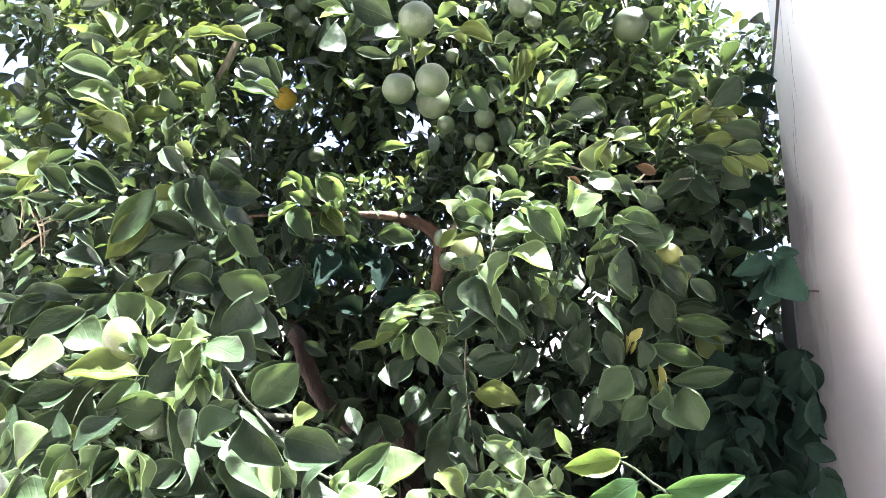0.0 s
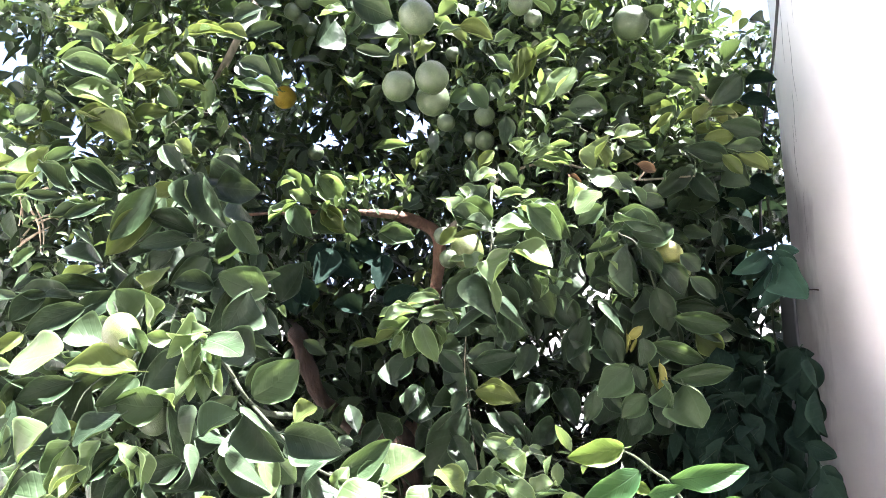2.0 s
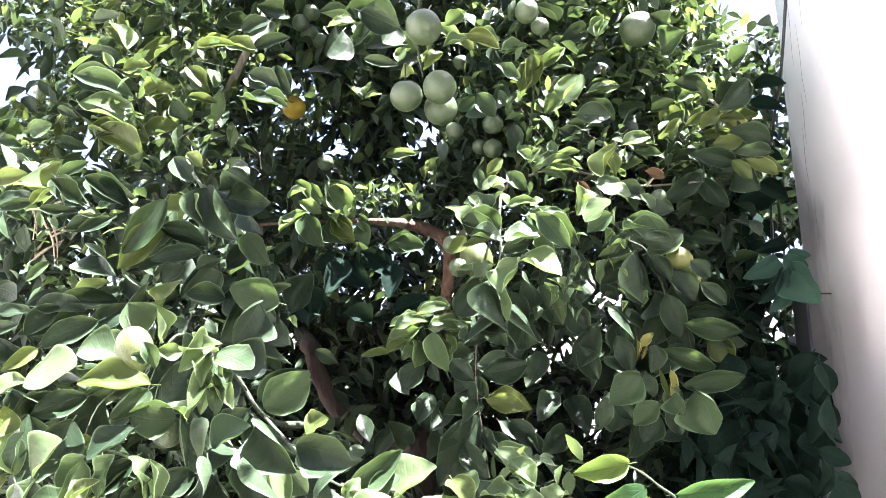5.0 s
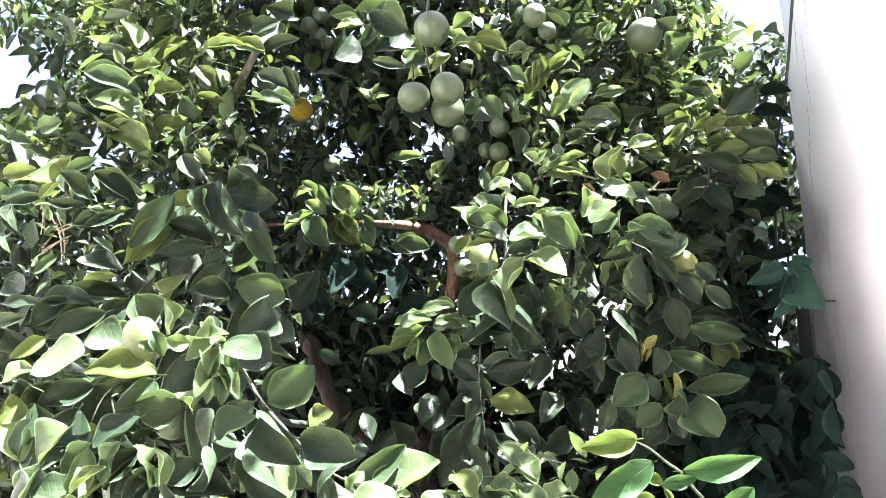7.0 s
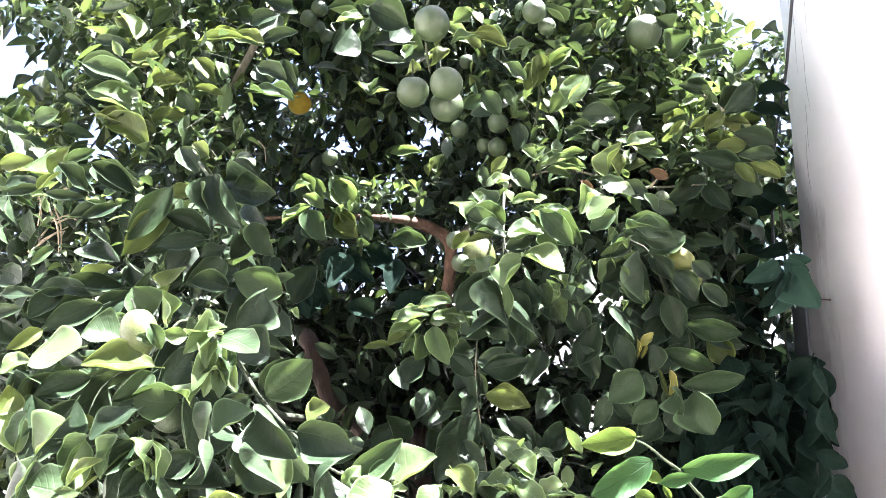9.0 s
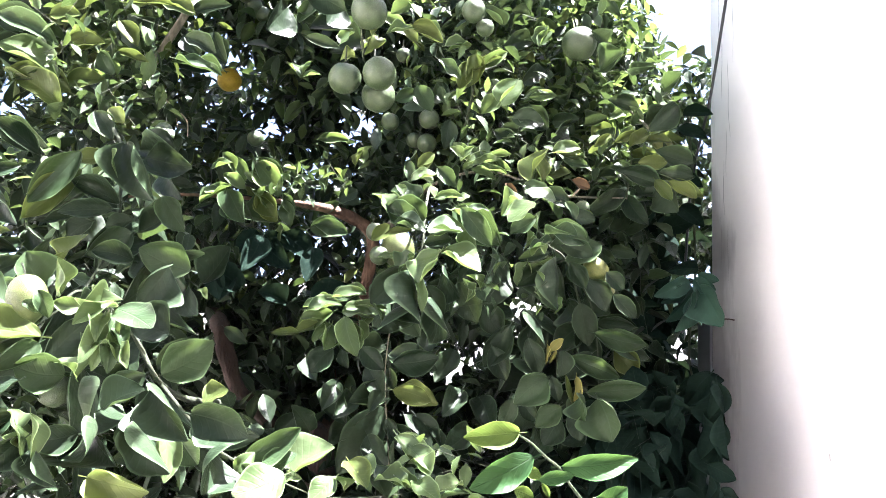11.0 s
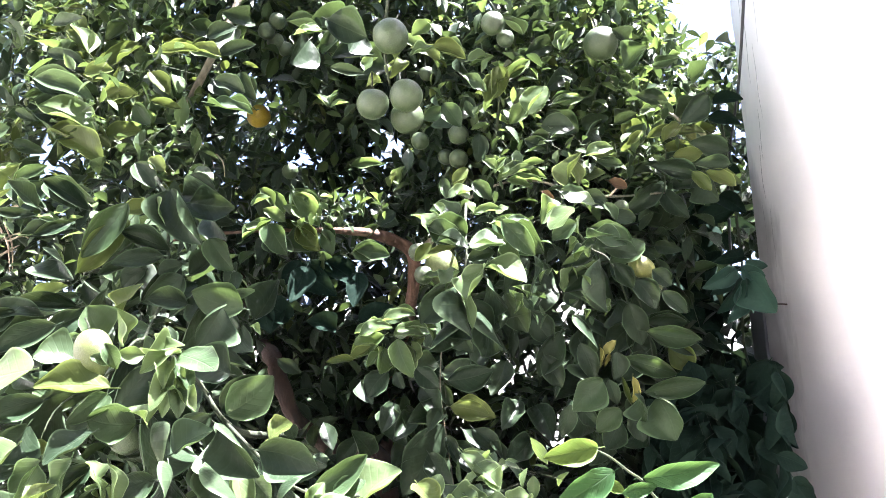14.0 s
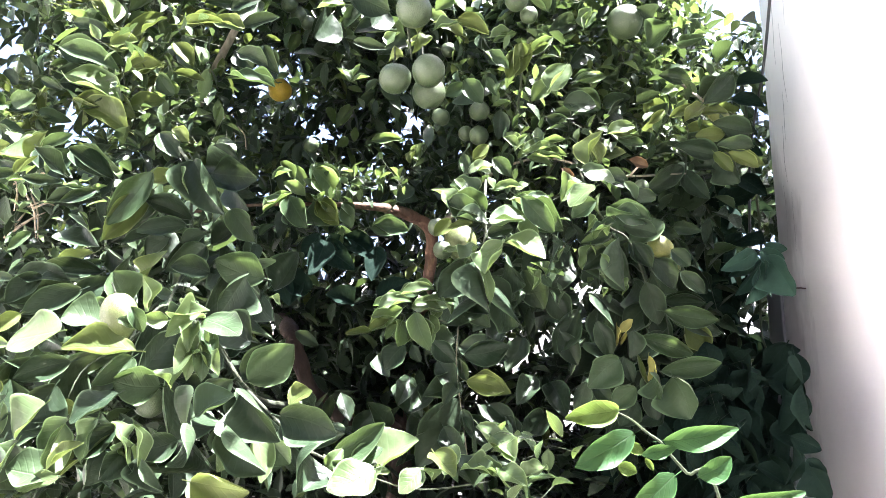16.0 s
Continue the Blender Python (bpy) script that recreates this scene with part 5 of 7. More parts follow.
# limb leaves
twig = twigs["limb leaves"]
leaf(twig, (-0.254, 1.780, 1.992), (-0.194, 1.780, 1.918), 0.054, 66, "k")
leaf(twig, (-0.104, 1.700, 1.841), (-0.027, 1.700, 1.828), 0.041, 76, "m")
leaf(twig, (-0.242, 1.760, 1.901), (-0.190, 1.760, 1.861), 0.035, 92, "y")
leaf(twig, (-0.344, 1.760, 1.957), (-0.299, 1.760, 1.977), 0.034, 40, "k")
leaf(twig, (-0.181, 1.760, 1.900), (-0.155, 1.760, 1.869), 0.029, 68, "m")
leaf(twig, (-0.165, 1.780, 1.941), (-0.119, 1.780, 1.960), 0.041, 38, "m")
leaf(twig, (-0.299, 1.740, 1.908), (-0.256, 1.740, 1.838), 0.050, 94, "m", 13)
leaf(twig, (-0.232, 1.760, 1.912), (-0.187, 1.760, 1.848), 0.044, 94, "y", 11)
leaf(twig, (-0.174, 1.760, 1.898), (-0.159, 1.760, 1.841), 0.033, 96, "m", 0)
leaf(twig, (-0.247, 1.760, 1.979), (-0.190, 1.760, 1.906), 0.054, 92, "k", 11)
leaf(twig, (-0.108, 1.700, 1.829), (-0.027, 1.700, 1.823), 0.043, 92, "m", 11)
leaf(twig, (-0.088, 1.800, 2.001), (-0.098, 1.800, 1.944), 0.049, -30, "k", 5)
leaf(twig, (-0.019, 1.800, 1.944), (-0.061, 1.800, 1.916), 0.034, -92, "d", 0)
leaf(twig, (-0.186, 1.800, 1.855), (-0.188, 1.800, 1.811), 0.044, -32, "k", 6)
leaf(twig, (-0.355, 1.740, 1.871), (-0.298, 1.740, 1.925), 0.059, 40, "k", 2)
leaf(twig, (-0.305, 1.740, 1.892), (-0.350, 1.740, 1.910), 0.049, -30, "k", 5)
leaf(twig, (-0.265, 1.760, 1.917), (-0.318, 1.760, 1.950), 0.026, -92, "k", 0)
leaf(twig, (-0.233, 1.760, 1.929), (-0.272, 1.760, 1.957), 0.023, -72, "k", 3)
leaf(twig, (-0.296, 1.780, 1.962), (-0.331, 1.780, 2.004), 0.024, -68, "k", 3)
leaf(twig, (-0.195, 1.800, 1.999), (-0.161, 1.800, 1.963), 0.022, 92, "m", 0)
leaf(twig, (-0.129, 1.850, 2.076), (-0.053, 1.850, 2.085), 0.027, 76, "k", 2)
leaf(twig, (-0.012, 1.850, 2.027), (0.001, 1.850, 2.074), 0.049, 30, "k", 3)
leaf(twig, (-0.033, 1.850, 2.020), (-0.019, 1.850, 2.063), 0.044, 36, "y", 3)
leaf(twig, (-0.217, 1.750, 1.881), (-0.246, 1.750, 1.920), 0.049, -22, "k", 5)
leaf(twig, (-0.150, 1.971, 1.964), (-0.209, 1.956, 1.925), 0.035, -72, "m", 13)
leaf(twig, (-0.124, 1.980, 1.926), (-0.072, 1.974, 1.960), 0.030, 92, "m", 13)
# tone v puts the hollow's deep shade into these inner leaves
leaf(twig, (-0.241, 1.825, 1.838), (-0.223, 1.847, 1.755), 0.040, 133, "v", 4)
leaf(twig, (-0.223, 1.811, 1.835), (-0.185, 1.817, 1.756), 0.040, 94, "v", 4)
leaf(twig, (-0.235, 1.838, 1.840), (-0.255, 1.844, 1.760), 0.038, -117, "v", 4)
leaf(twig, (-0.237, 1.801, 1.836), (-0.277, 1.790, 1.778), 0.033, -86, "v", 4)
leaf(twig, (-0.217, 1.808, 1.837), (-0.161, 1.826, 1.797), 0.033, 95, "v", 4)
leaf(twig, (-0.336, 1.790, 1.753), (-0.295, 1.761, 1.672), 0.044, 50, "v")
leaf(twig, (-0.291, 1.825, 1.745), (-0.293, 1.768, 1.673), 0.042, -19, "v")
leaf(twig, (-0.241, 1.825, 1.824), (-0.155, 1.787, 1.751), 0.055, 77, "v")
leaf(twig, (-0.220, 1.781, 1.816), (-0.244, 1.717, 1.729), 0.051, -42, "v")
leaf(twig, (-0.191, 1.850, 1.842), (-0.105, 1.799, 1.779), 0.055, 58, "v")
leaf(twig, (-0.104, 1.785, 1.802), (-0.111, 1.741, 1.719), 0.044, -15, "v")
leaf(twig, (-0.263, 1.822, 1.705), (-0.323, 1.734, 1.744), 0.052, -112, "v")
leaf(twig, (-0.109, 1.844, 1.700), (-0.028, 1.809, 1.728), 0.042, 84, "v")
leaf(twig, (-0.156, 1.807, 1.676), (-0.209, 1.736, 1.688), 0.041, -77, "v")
leaf(twig, (-0.293, 1.877, 1.967), (-0.328, 1.861, 2.023), 0.032, -94, "k", 11)
leaf(twig, (-0.277, 1.915, 2.041), (-0.218, 1.905, 1.945), 0.055, 62, "m", 11)
leaf(twig, (-0.335, 1.934, 1.959), (-0.286, 1.895, 1.872), 0.057, 92, "m", 0)
leaf(twig, (-0.274, 1.929, 1.957), (-0.217, 1.878, 1.873), 0.059, 92, "m", 13)
leaf(twig, (-0.185, 1.966, 1.995), (-0.195, 1.980, 1.941), 0.056, -86, "m", 0)
leaf(twig, (-0.221, 1.946, 1.876), (-0.167, 1.907, 1.850), 0.032, 92, "m", 0)
leaf(twig, (-0.401, 1.894, 1.853), (-0.365, 1.899, 1.881), 0.023, 72, "m", 11)
leaf(twig, (-0.064, 1.931, 1.995), (-0.019, 1.878, 1.933), 0.050, 92, "d", 0)
leaf(twig, (-0.117, 1.898, 1.977), (-0.168, 1.871, 1.981), 0.025, -92, "d", 3)
leaf(twig, (-0.214, 1.915, 2.035), (-0.189, 1.933, 1.995), 0.042, 66, "d", 0)
leaf(twig, (-0.131, 1.894, 1.993), (-0.094, 1.884, 2.015), 0.024, 74, "d", 0)
leaf(twig, (-0.124, 1.858, 1.735), (-0.104, 1.846, 1.738), 0.011, 31, "m", 6)
leaf(twig, (-0.361, 1.846, 1.708), (-0.331, 1.850, 1.727), 0.017, 39, "m")
leaf(twig, (-0.285, 1.787, 1.791), (-0.268, 1.797, 1.761), 0.016, 61, "m", 8)
leaf(twig, (-0.335, 1.752, 1.792), (-0.317, 1.758, 1.784), 0.010, 37, "m", 6)
leaf(twig, (-0.231, 1.784, 1.713), (-0.215, 1.783, 1.723), 0.008, 41, "m", 6)

# low centre spray
twig = twigs["low centre spray"]
leaf(twig, (-0.061, 1.380, 1.621), (-0.004, 1.380, 1.635), 0.048, 34, "k")
leaf(twig, (-0.004, 1.380, 1.621), (0.048, 1.380, 1.625), 0.041, 36, "k")
leaf(twig, (-0.023, 1.380, 1.645), (0.034, 1.380, 1.659), 0.030, 34, "k")
leaf(twig, (0.044, 1.380, 1.640), (0.067, 1.380, 1.611), 0.035, 24, "k")
leaf(twig, (-0.071, 1.380, 1.607), (-0.033, 1.380, 1.612), 0.018, 52, "k")
leaf(twig, (-0.018, 1.380, 1.602), (-0.028, 1.380, 1.564), 0.039, -26, "k")
leaf(twig, (0.006, 1.380, 1.607), (0.024, 1.380, 1.550), 0.037, 38, "k")
leaf(twig, (-0.009, 1.380, 1.593), (-0.004, 1.380, 1.564), 0.029, 18, "k")
leaf(twig, (-0.042, 1.380, 1.602), (-0.080, 1.380, 1.583), 0.015, -74, "y")
leaf(twig, (-0.028, 1.380, 1.593), (-0.049, 1.380, 1.569), 0.016, -68, "k")
leaf(twig, (0.025, 1.380, 1.611), (0.034, 1.380, 1.574), 0.039, 20, "k")
leaf(twig, (-0.070, 1.380, 1.583), (-0.118, 1.380, 1.579), 0.013, -76, "y")
leaf(twig, (0.015, 1.380, 1.635), (0.072, 1.380, 1.635), 0.018, 52, "k")
leaf(twig, (0.062, 1.400, 1.627), (0.001, 1.400, 1.631), 0.057, -36, "k", 6)
leaf(twig, (0.032, 1.450, 1.668), (-0.033, 1.450, 1.650), 0.032, -50, "m", 2)
leaf(twig, (-0.020, 1.400, 1.623), (-0.079, 1.400, 1.585), 0.028, -72, "k", 1)
leaf(twig, (-0.023, 1.380, 1.602), (-0.026, 1.360, 1.556), 0.037, -52, "k", 3)
leaf(twig, (0.002, 1.360, 1.612), (0.030, 1.340, 1.548), 0.032, 58, "k", 3)
leaf(twig, (0.001, 1.370, 1.601), (-0.013, 1.370, 1.568), 0.036, -26, "k", 6)
leaf(twig, (-0.030, 1.410, 1.628), (-0.078, 1.410, 1.612), 0.024, -32, "k", 5)
leaf(twig, (-0.024, 1.420, 1.645), (-0.076, 1.420, 1.634), 0.023, -36, "k", 5)
leaf(twig, (0.023, 1.410, 1.624), (0.038, 1.410, 1.595), 0.033, 22, "k", 8)
leaf(twig, (0.072, 1.420, 1.624), (0.082, 1.420, 1.600), 0.018, 94, "m", 3)
leaf(twig, (-0.049, 1.400, 1.609), (-0.024, 1.400, 1.580), 0.021, 92, "k", 3)
leaf(twig, (0.022, 1.440, 1.652), (-0.018, 1.440, 1.662), 0.015, -92, "m", 3)
leaf(twig, (0.109, 1.440, 1.427), (0.168, 1.416, 1.373), 0.038, 35, "k")

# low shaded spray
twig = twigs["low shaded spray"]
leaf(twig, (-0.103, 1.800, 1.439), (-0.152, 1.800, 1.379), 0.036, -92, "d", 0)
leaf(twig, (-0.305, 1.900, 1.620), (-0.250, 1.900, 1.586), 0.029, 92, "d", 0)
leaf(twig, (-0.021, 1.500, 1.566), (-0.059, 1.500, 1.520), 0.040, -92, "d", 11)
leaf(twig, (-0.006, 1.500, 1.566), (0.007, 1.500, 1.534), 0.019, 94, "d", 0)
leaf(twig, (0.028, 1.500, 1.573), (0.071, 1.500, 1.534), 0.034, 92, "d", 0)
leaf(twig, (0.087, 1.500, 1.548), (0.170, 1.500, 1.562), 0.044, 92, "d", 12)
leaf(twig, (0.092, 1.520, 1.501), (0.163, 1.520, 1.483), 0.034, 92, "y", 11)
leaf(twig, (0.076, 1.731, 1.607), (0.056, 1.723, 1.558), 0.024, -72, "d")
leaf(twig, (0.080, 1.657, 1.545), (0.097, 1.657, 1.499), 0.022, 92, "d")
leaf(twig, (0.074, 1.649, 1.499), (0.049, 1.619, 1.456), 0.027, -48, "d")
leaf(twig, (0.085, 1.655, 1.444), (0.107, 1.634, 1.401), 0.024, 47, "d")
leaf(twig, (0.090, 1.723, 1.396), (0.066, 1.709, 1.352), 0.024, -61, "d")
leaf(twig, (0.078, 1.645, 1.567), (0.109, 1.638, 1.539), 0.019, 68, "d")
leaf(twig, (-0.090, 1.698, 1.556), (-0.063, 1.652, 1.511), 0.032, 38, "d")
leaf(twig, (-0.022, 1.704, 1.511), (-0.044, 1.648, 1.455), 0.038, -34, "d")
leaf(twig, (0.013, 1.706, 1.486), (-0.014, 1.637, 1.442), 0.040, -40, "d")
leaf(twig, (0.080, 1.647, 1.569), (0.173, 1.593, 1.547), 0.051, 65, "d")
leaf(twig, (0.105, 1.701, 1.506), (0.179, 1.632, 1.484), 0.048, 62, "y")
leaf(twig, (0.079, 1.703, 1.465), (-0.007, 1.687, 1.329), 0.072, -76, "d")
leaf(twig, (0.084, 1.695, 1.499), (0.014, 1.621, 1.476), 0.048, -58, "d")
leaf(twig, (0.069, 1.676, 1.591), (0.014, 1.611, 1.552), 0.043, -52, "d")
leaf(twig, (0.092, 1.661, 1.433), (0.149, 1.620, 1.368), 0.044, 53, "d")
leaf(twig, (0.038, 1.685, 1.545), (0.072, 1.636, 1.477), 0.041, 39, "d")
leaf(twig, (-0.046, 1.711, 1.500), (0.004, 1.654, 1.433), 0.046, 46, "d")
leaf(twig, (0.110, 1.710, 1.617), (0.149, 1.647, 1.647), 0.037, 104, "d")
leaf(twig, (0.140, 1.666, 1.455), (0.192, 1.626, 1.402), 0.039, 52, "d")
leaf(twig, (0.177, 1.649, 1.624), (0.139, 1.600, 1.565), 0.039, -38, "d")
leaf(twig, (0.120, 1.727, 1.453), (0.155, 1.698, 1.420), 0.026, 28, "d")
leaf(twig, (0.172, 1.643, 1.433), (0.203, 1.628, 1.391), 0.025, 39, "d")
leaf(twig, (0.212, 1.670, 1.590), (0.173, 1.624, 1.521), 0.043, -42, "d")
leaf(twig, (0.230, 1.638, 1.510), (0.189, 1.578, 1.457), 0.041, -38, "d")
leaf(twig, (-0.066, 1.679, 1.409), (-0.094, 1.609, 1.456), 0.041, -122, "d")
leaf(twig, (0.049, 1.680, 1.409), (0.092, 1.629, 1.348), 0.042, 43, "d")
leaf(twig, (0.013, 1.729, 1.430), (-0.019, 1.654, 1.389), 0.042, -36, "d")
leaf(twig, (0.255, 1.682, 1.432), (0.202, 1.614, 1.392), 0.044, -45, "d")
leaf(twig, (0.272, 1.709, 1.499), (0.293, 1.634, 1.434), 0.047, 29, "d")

# right spray
twig = twigs["right spray"]
leaf(twig, (0.365, 1.500, 1.827), (0.448, 1.500, 1.804), 0.038, 74, "m", 2)
leaf(twig, (0.363, 1.480, 1.769), (0.305, 1.480, 1.753), 0.023, -92, "d", 0)
leaf(twig, (0.358, 1.500, 1.746), (0.306, 1.500, 1.704), 0.038, -92, "d", 13)
leaf(twig, (0.378, 1.500, 1.767), (0.378, 1.480, 1.663), 0.106, 82, "d", 11)
leaf(twig, (0.403, 1.520, 1.764), (0.474, 1.520, 1.801), 0.043, 92, "m", 11)
leaf(twig, (0.403, 1.480, 1.755), (0.435, 1.480, 1.706), 0.028, 94, "d", 13)
leaf(twig, (0.484, 1.520, 1.748), (0.518, 1.520, 1.715), 0.031, 92, "d", 0)
leaf(twig, (0.451, 1.530, 1.731), (0.489, 1.530, 1.673), 0.044, 94, "d", 11)
leaf(twig, (0.502, 1.530, 1.707), (0.547, 1.530, 1.663), 0.029, 92, "d", 0)
leaf(twig, (0.424, 1.520, 1.864), (0.460, 1.520, 1.844), 0.020, 92, "y", 3)
leaf(twig, (0.475, 1.560, 1.652), (0.549, 1.540, 1.648), 0.029, 92, "d", 11)
leaf(twig, (0.466, 1.530, 1.631), (0.562, 1.510, 1.612), 0.036, 92, "m", 11)
leaf(twig, (0.509, 1.560, 1.609), (0.585, 1.560, 1.591), 0.027, 92, "d", 0)
leaf(twig, (0.518, 1.570, 1.612), (0.563, 1.570, 1.558), 0.041, 92, "y", 11)
leaf(twig, (0.445, 1.560, 1.690), (0.464, 1.560, 1.607), 0.045, 98, "d", 0)
leaf(twig, (0.459, 1.600, 1.651), (0.405, 1.600, 1.594), 0.046, -92, "d", 11)
leaf(twig, (0.373, 1.500, 1.588), (0.401, 1.500, 1.613), 0.016, 92, "h", 6)
leaf(twig, (0.369, 1.500, 1.602), (0.368, 1.500, 1.563), 0.014, -146, "h", 3)
leaf(twig, (0.387, 1.500, 1.590), (0.375, 1.500, 1.565), 0.008, -94, "h", 3)
leaf(twig, (0.403, 1.490, 1.547), (0.418, 1.490, 1.495), 0.010, 96, "y", 3)
leaf(twig, (0.423, 1.490, 1.546), (0.420, 1.490, 1.499), 0.015, -122, "h", 3)
leaf(twig, (0.395, 1.480, 1.590), (0.387, 1.480, 1.540), 0.035, -102, "d", 11)
leaf(twig, (0.413, 1.500, 1.581), (0.502, 1.480, 1.548), 0.033, 92, "m", 11)
leaf(twig, (0.438, 1.470, 1.517), (0.542, 1.450, 1.532), 0.035, 92, "m", 11)
leaf(twig, (0.361, 1.450, 1.537), (0.301, 1.430, 1.488), 0.048, -92, "m", 11)
leaf(twig, (0.334, 1.500, 1.610), (0.357, 1.500, 1.542), 0.034, 96, "d", 0)
leaf(twig, (0.377, 1.480, 1.542), (0.390, 1.480, 1.497), 0.022, 96, "d", 0)
leaf(twig, (0.425, 1.460, 1.514), (0.426, 1.440, 1.467), 0.052, 88, "m", 11)
leaf(twig, (0.453, 1.450, 1.508), (0.471, 1.430, 1.434), 0.069, 96, "m", 11)
leaf(twig, (0.393, 1.470, 1.489), (0.347, 1.470, 1.451), 0.034, -92, "m", 11)
leaf(twig, (0.310, 1.500, 1.499), (0.289, 1.500, 1.443), 0.031, -94, "d", 0)
leaf(twig, (0.398, 1.500, 1.469), (0.370, 1.500, 1.418), 0.038, -94, "d", 11)
leaf(twig, (0.424, 1.500, 1.489), (0.436, 1.500, 1.430), 0.039, 98, "d", 0)
leaf(twig, (0.324, 1.500, 1.499), (0.358, 1.500, 1.459), 0.028, 92, "d", 0)
leaf(twig, (0.469, 1.550, 1.593), (0.408, 1.550, 1.540), 0.039, -92, "d", 0)
leaf(twig, (0.442, 1.580, 1.638), (0.492, 1.580, 1.573), 0.043, 92, "d", 0)
leaf(twig, (0.309, 1.560, 1.637), (0.263, 1.560, 1.552), 0.043, -94, "d", 11)
leaf(twig, (0.275, 1.560, 1.594), (0.305, 1.560, 1.530), 0.039, 94, "d", 0)
leaf(twig, (0.246, 1.560, 1.681), (0.292, 1.560, 1.615), 0.045, 92, "d", 11)
leaf(twig, (0.324, 1.687, 1.858), (0.367, 1.634, 1.870), 0.032, 92, "d", 0)
leaf(twig, (0.389, 1.742, 1.841), (0.426, 1.694, 1.861), 0.033, 92, "d", 11)
leaf(twig, (0.434, 1.675, 1.857), (0.483, 1.633, 1.837), 0.028, 92, "d", 3)
leaf(twig, (0.473, 1.729, 1.808), (0.521, 1.686, 1.841), 0.037, 92, "d", 3)
leaf(twig, (0.503, 1.674, 1.826), (0.530, 1.615, 1.790), 0.038, 92, "d", 13)
leaf(twig, (0.534, 1.659, 1.823), (0.575, 1.611, 1.801), 0.027, 92, "d", 3)
leaf(twig, (0.446, 1.687, 1.793), (0.485, 1.664, 1.736), 0.033, 92, "d", 3)
leaf(twig, (0.459, 1.731, 1.813), (0.536, 1.721, 1.846), 0.037, 92, "d", 11)
leaf(twig, (0.417, 1.719, 1.799), (0.438, 1.676, 1.705), 0.101, 94, "d", 13)
leaf(twig, (0.402, 1.730, 1.814), (0.350, 1.727, 1.737), 0.030, -94, "d", 3)
leaf(twig, (0.373, 1.749, 1.767), (0.384, 1.740, 1.699), 0.043, 98, "d", 0)
leaf(twig, (0.491, 1.691, 1.739), (0.516, 1.614, 1.678), 0.081, 92, "d", 11)
leaf(twig, (0.518, 1.717, 1.773), (0.569, 1.692, 1.743), 0.027, 92, "d", 0)
leaf(twig, (0.528, 1.648, 1.779), (0.543, 1.578, 1.742), 0.065, 92, "d", 3)
leaf(twig, (0.544, 1.674, 1.736), (0.558, 1.620, 1.674), 0.083, 92, "d", 0)
leaf(twig, (0.557, 1.654, 1.738), (0.585, 1.633, 1.676), 0.034, 94, "d", 11)
leaf(twig, (0.509, 1.627, 1.671), (0.575, 1.608, 1.656), 0.027, 92, "d", 0)
leaf(twig, (0.512, 1.683, 1.654), (0.608, 1.633, 1.619), 0.045, 92, "d", 0)
leaf(twig, (0.555, 1.630, 1.622), (0.602, 1.598, 1.590), 0.026, 92, "d", 13)
leaf(twig, (0.475, 1.685, 1.696), (0.494, 1.662, 1.616), 0.061, 96, "d", 13)
leaf(twig, (0.446, 1.659, 1.705), (0.467, 1.620, 1.641), 0.062, 94, "d", 11)
leaf(twig, (0.447, 1.669, 1.587), (0.552, 1.639, 1.546), 0.044, 92, "d", 3)
leaf(twig, (0.431, 1.719, 1.595), (0.424, 1.649, 1.542), 0.088, 66, "d", 3)
leaf(twig, (0.366, 1.724, 1.607), (0.400, 1.699, 1.548), 0.034, 92, "d", 11)
leaf(twig, (0.357, 1.736, 1.606), (0.270, 1.705, 1.562), 0.043, -92, "d", 13)
leaf(twig, (0.337, 1.671, 1.649), (0.257, 1.675, 1.630), 0.033, -92, "d", 3)
leaf(twig, (0.315, 1.721, 1.670), (0.267, 1.693, 1.634), 0.028, -92, "d", 11)
leaf(twig, (0.429, 1.690, 1.545), (0.432, 1.644, 1.496), 0.066, 86, "d", 11)
leaf(twig, (0.485, 1.696, 1.535), (0.490, 1.668, 1.456), 0.085, 92, "d", 13)
leaf(twig, (0.375, 1.705, 1.499), (0.382, 1.632, 1.453), 0.085, 82, "d", 3)
leaf(twig, (0.425, 1.642, 1.494), (0.375, 1.585, 1.444), 0.038, -92, "d", 3)
leaf(twig, (0.328, 1.631, 1.510), (0.297, 1.593, 1.429), 0.048, -94, "d", 3)
leaf(twig, (0.384, 1.649, 1.445), (0.395, 1.558, 1.409), 0.082, 86, "d", 0)
leaf(twig, (0.458, 1.590, 1.457), (0.445, 1.509, 1.423), 0.082, 50, "d", 3)
leaf(twig, (0.473, 1.673, 1.567), (0.520, 1.628, 1.541), 0.028, 92, "d", 11)
leaf(twig, (0.292, 1.693, 1.808), (0.268, 1.643, 1.674), 0.101, -86, "d", 0)
leaf(twig, (0.333, 1.751, 1.705), (0.275, 1.690, 1.663), 0.041, -92, "d", 11)
leaf(twig, (0.427, 1.741, 1.667), (0.438, 1.651, 1.601), 0.112, 88, "d", 13)
leaf(twig, (0.377, 1.672, 1.659), (0.382, 1.597, 1.603), 0.094, 78, "d", 11)
leaf(twig, (0.335, 1.719, 1.581), (0.310, 1.656, 1.510), 0.053, -78, "d", 13)
leaf(twig, (0.385, 1.679, 1.568), (0.399, 1.602, 1.510), 0.096, 92, "d", 13)
leaf(twig, (0.533, 1.679, 1.556), (0.564, 1.630, 1.565), 0.027, 92, "d", 3)
leaf(twig, (0.469, 1.680, 1.614), (0.468, 1.600, 1.563), 0.094, 76, "d", 0)
leaf(twig, (0.447, 1.722, 1.665), (0.420, 1.664, 1.625), 0.032, -70, "d", 0)

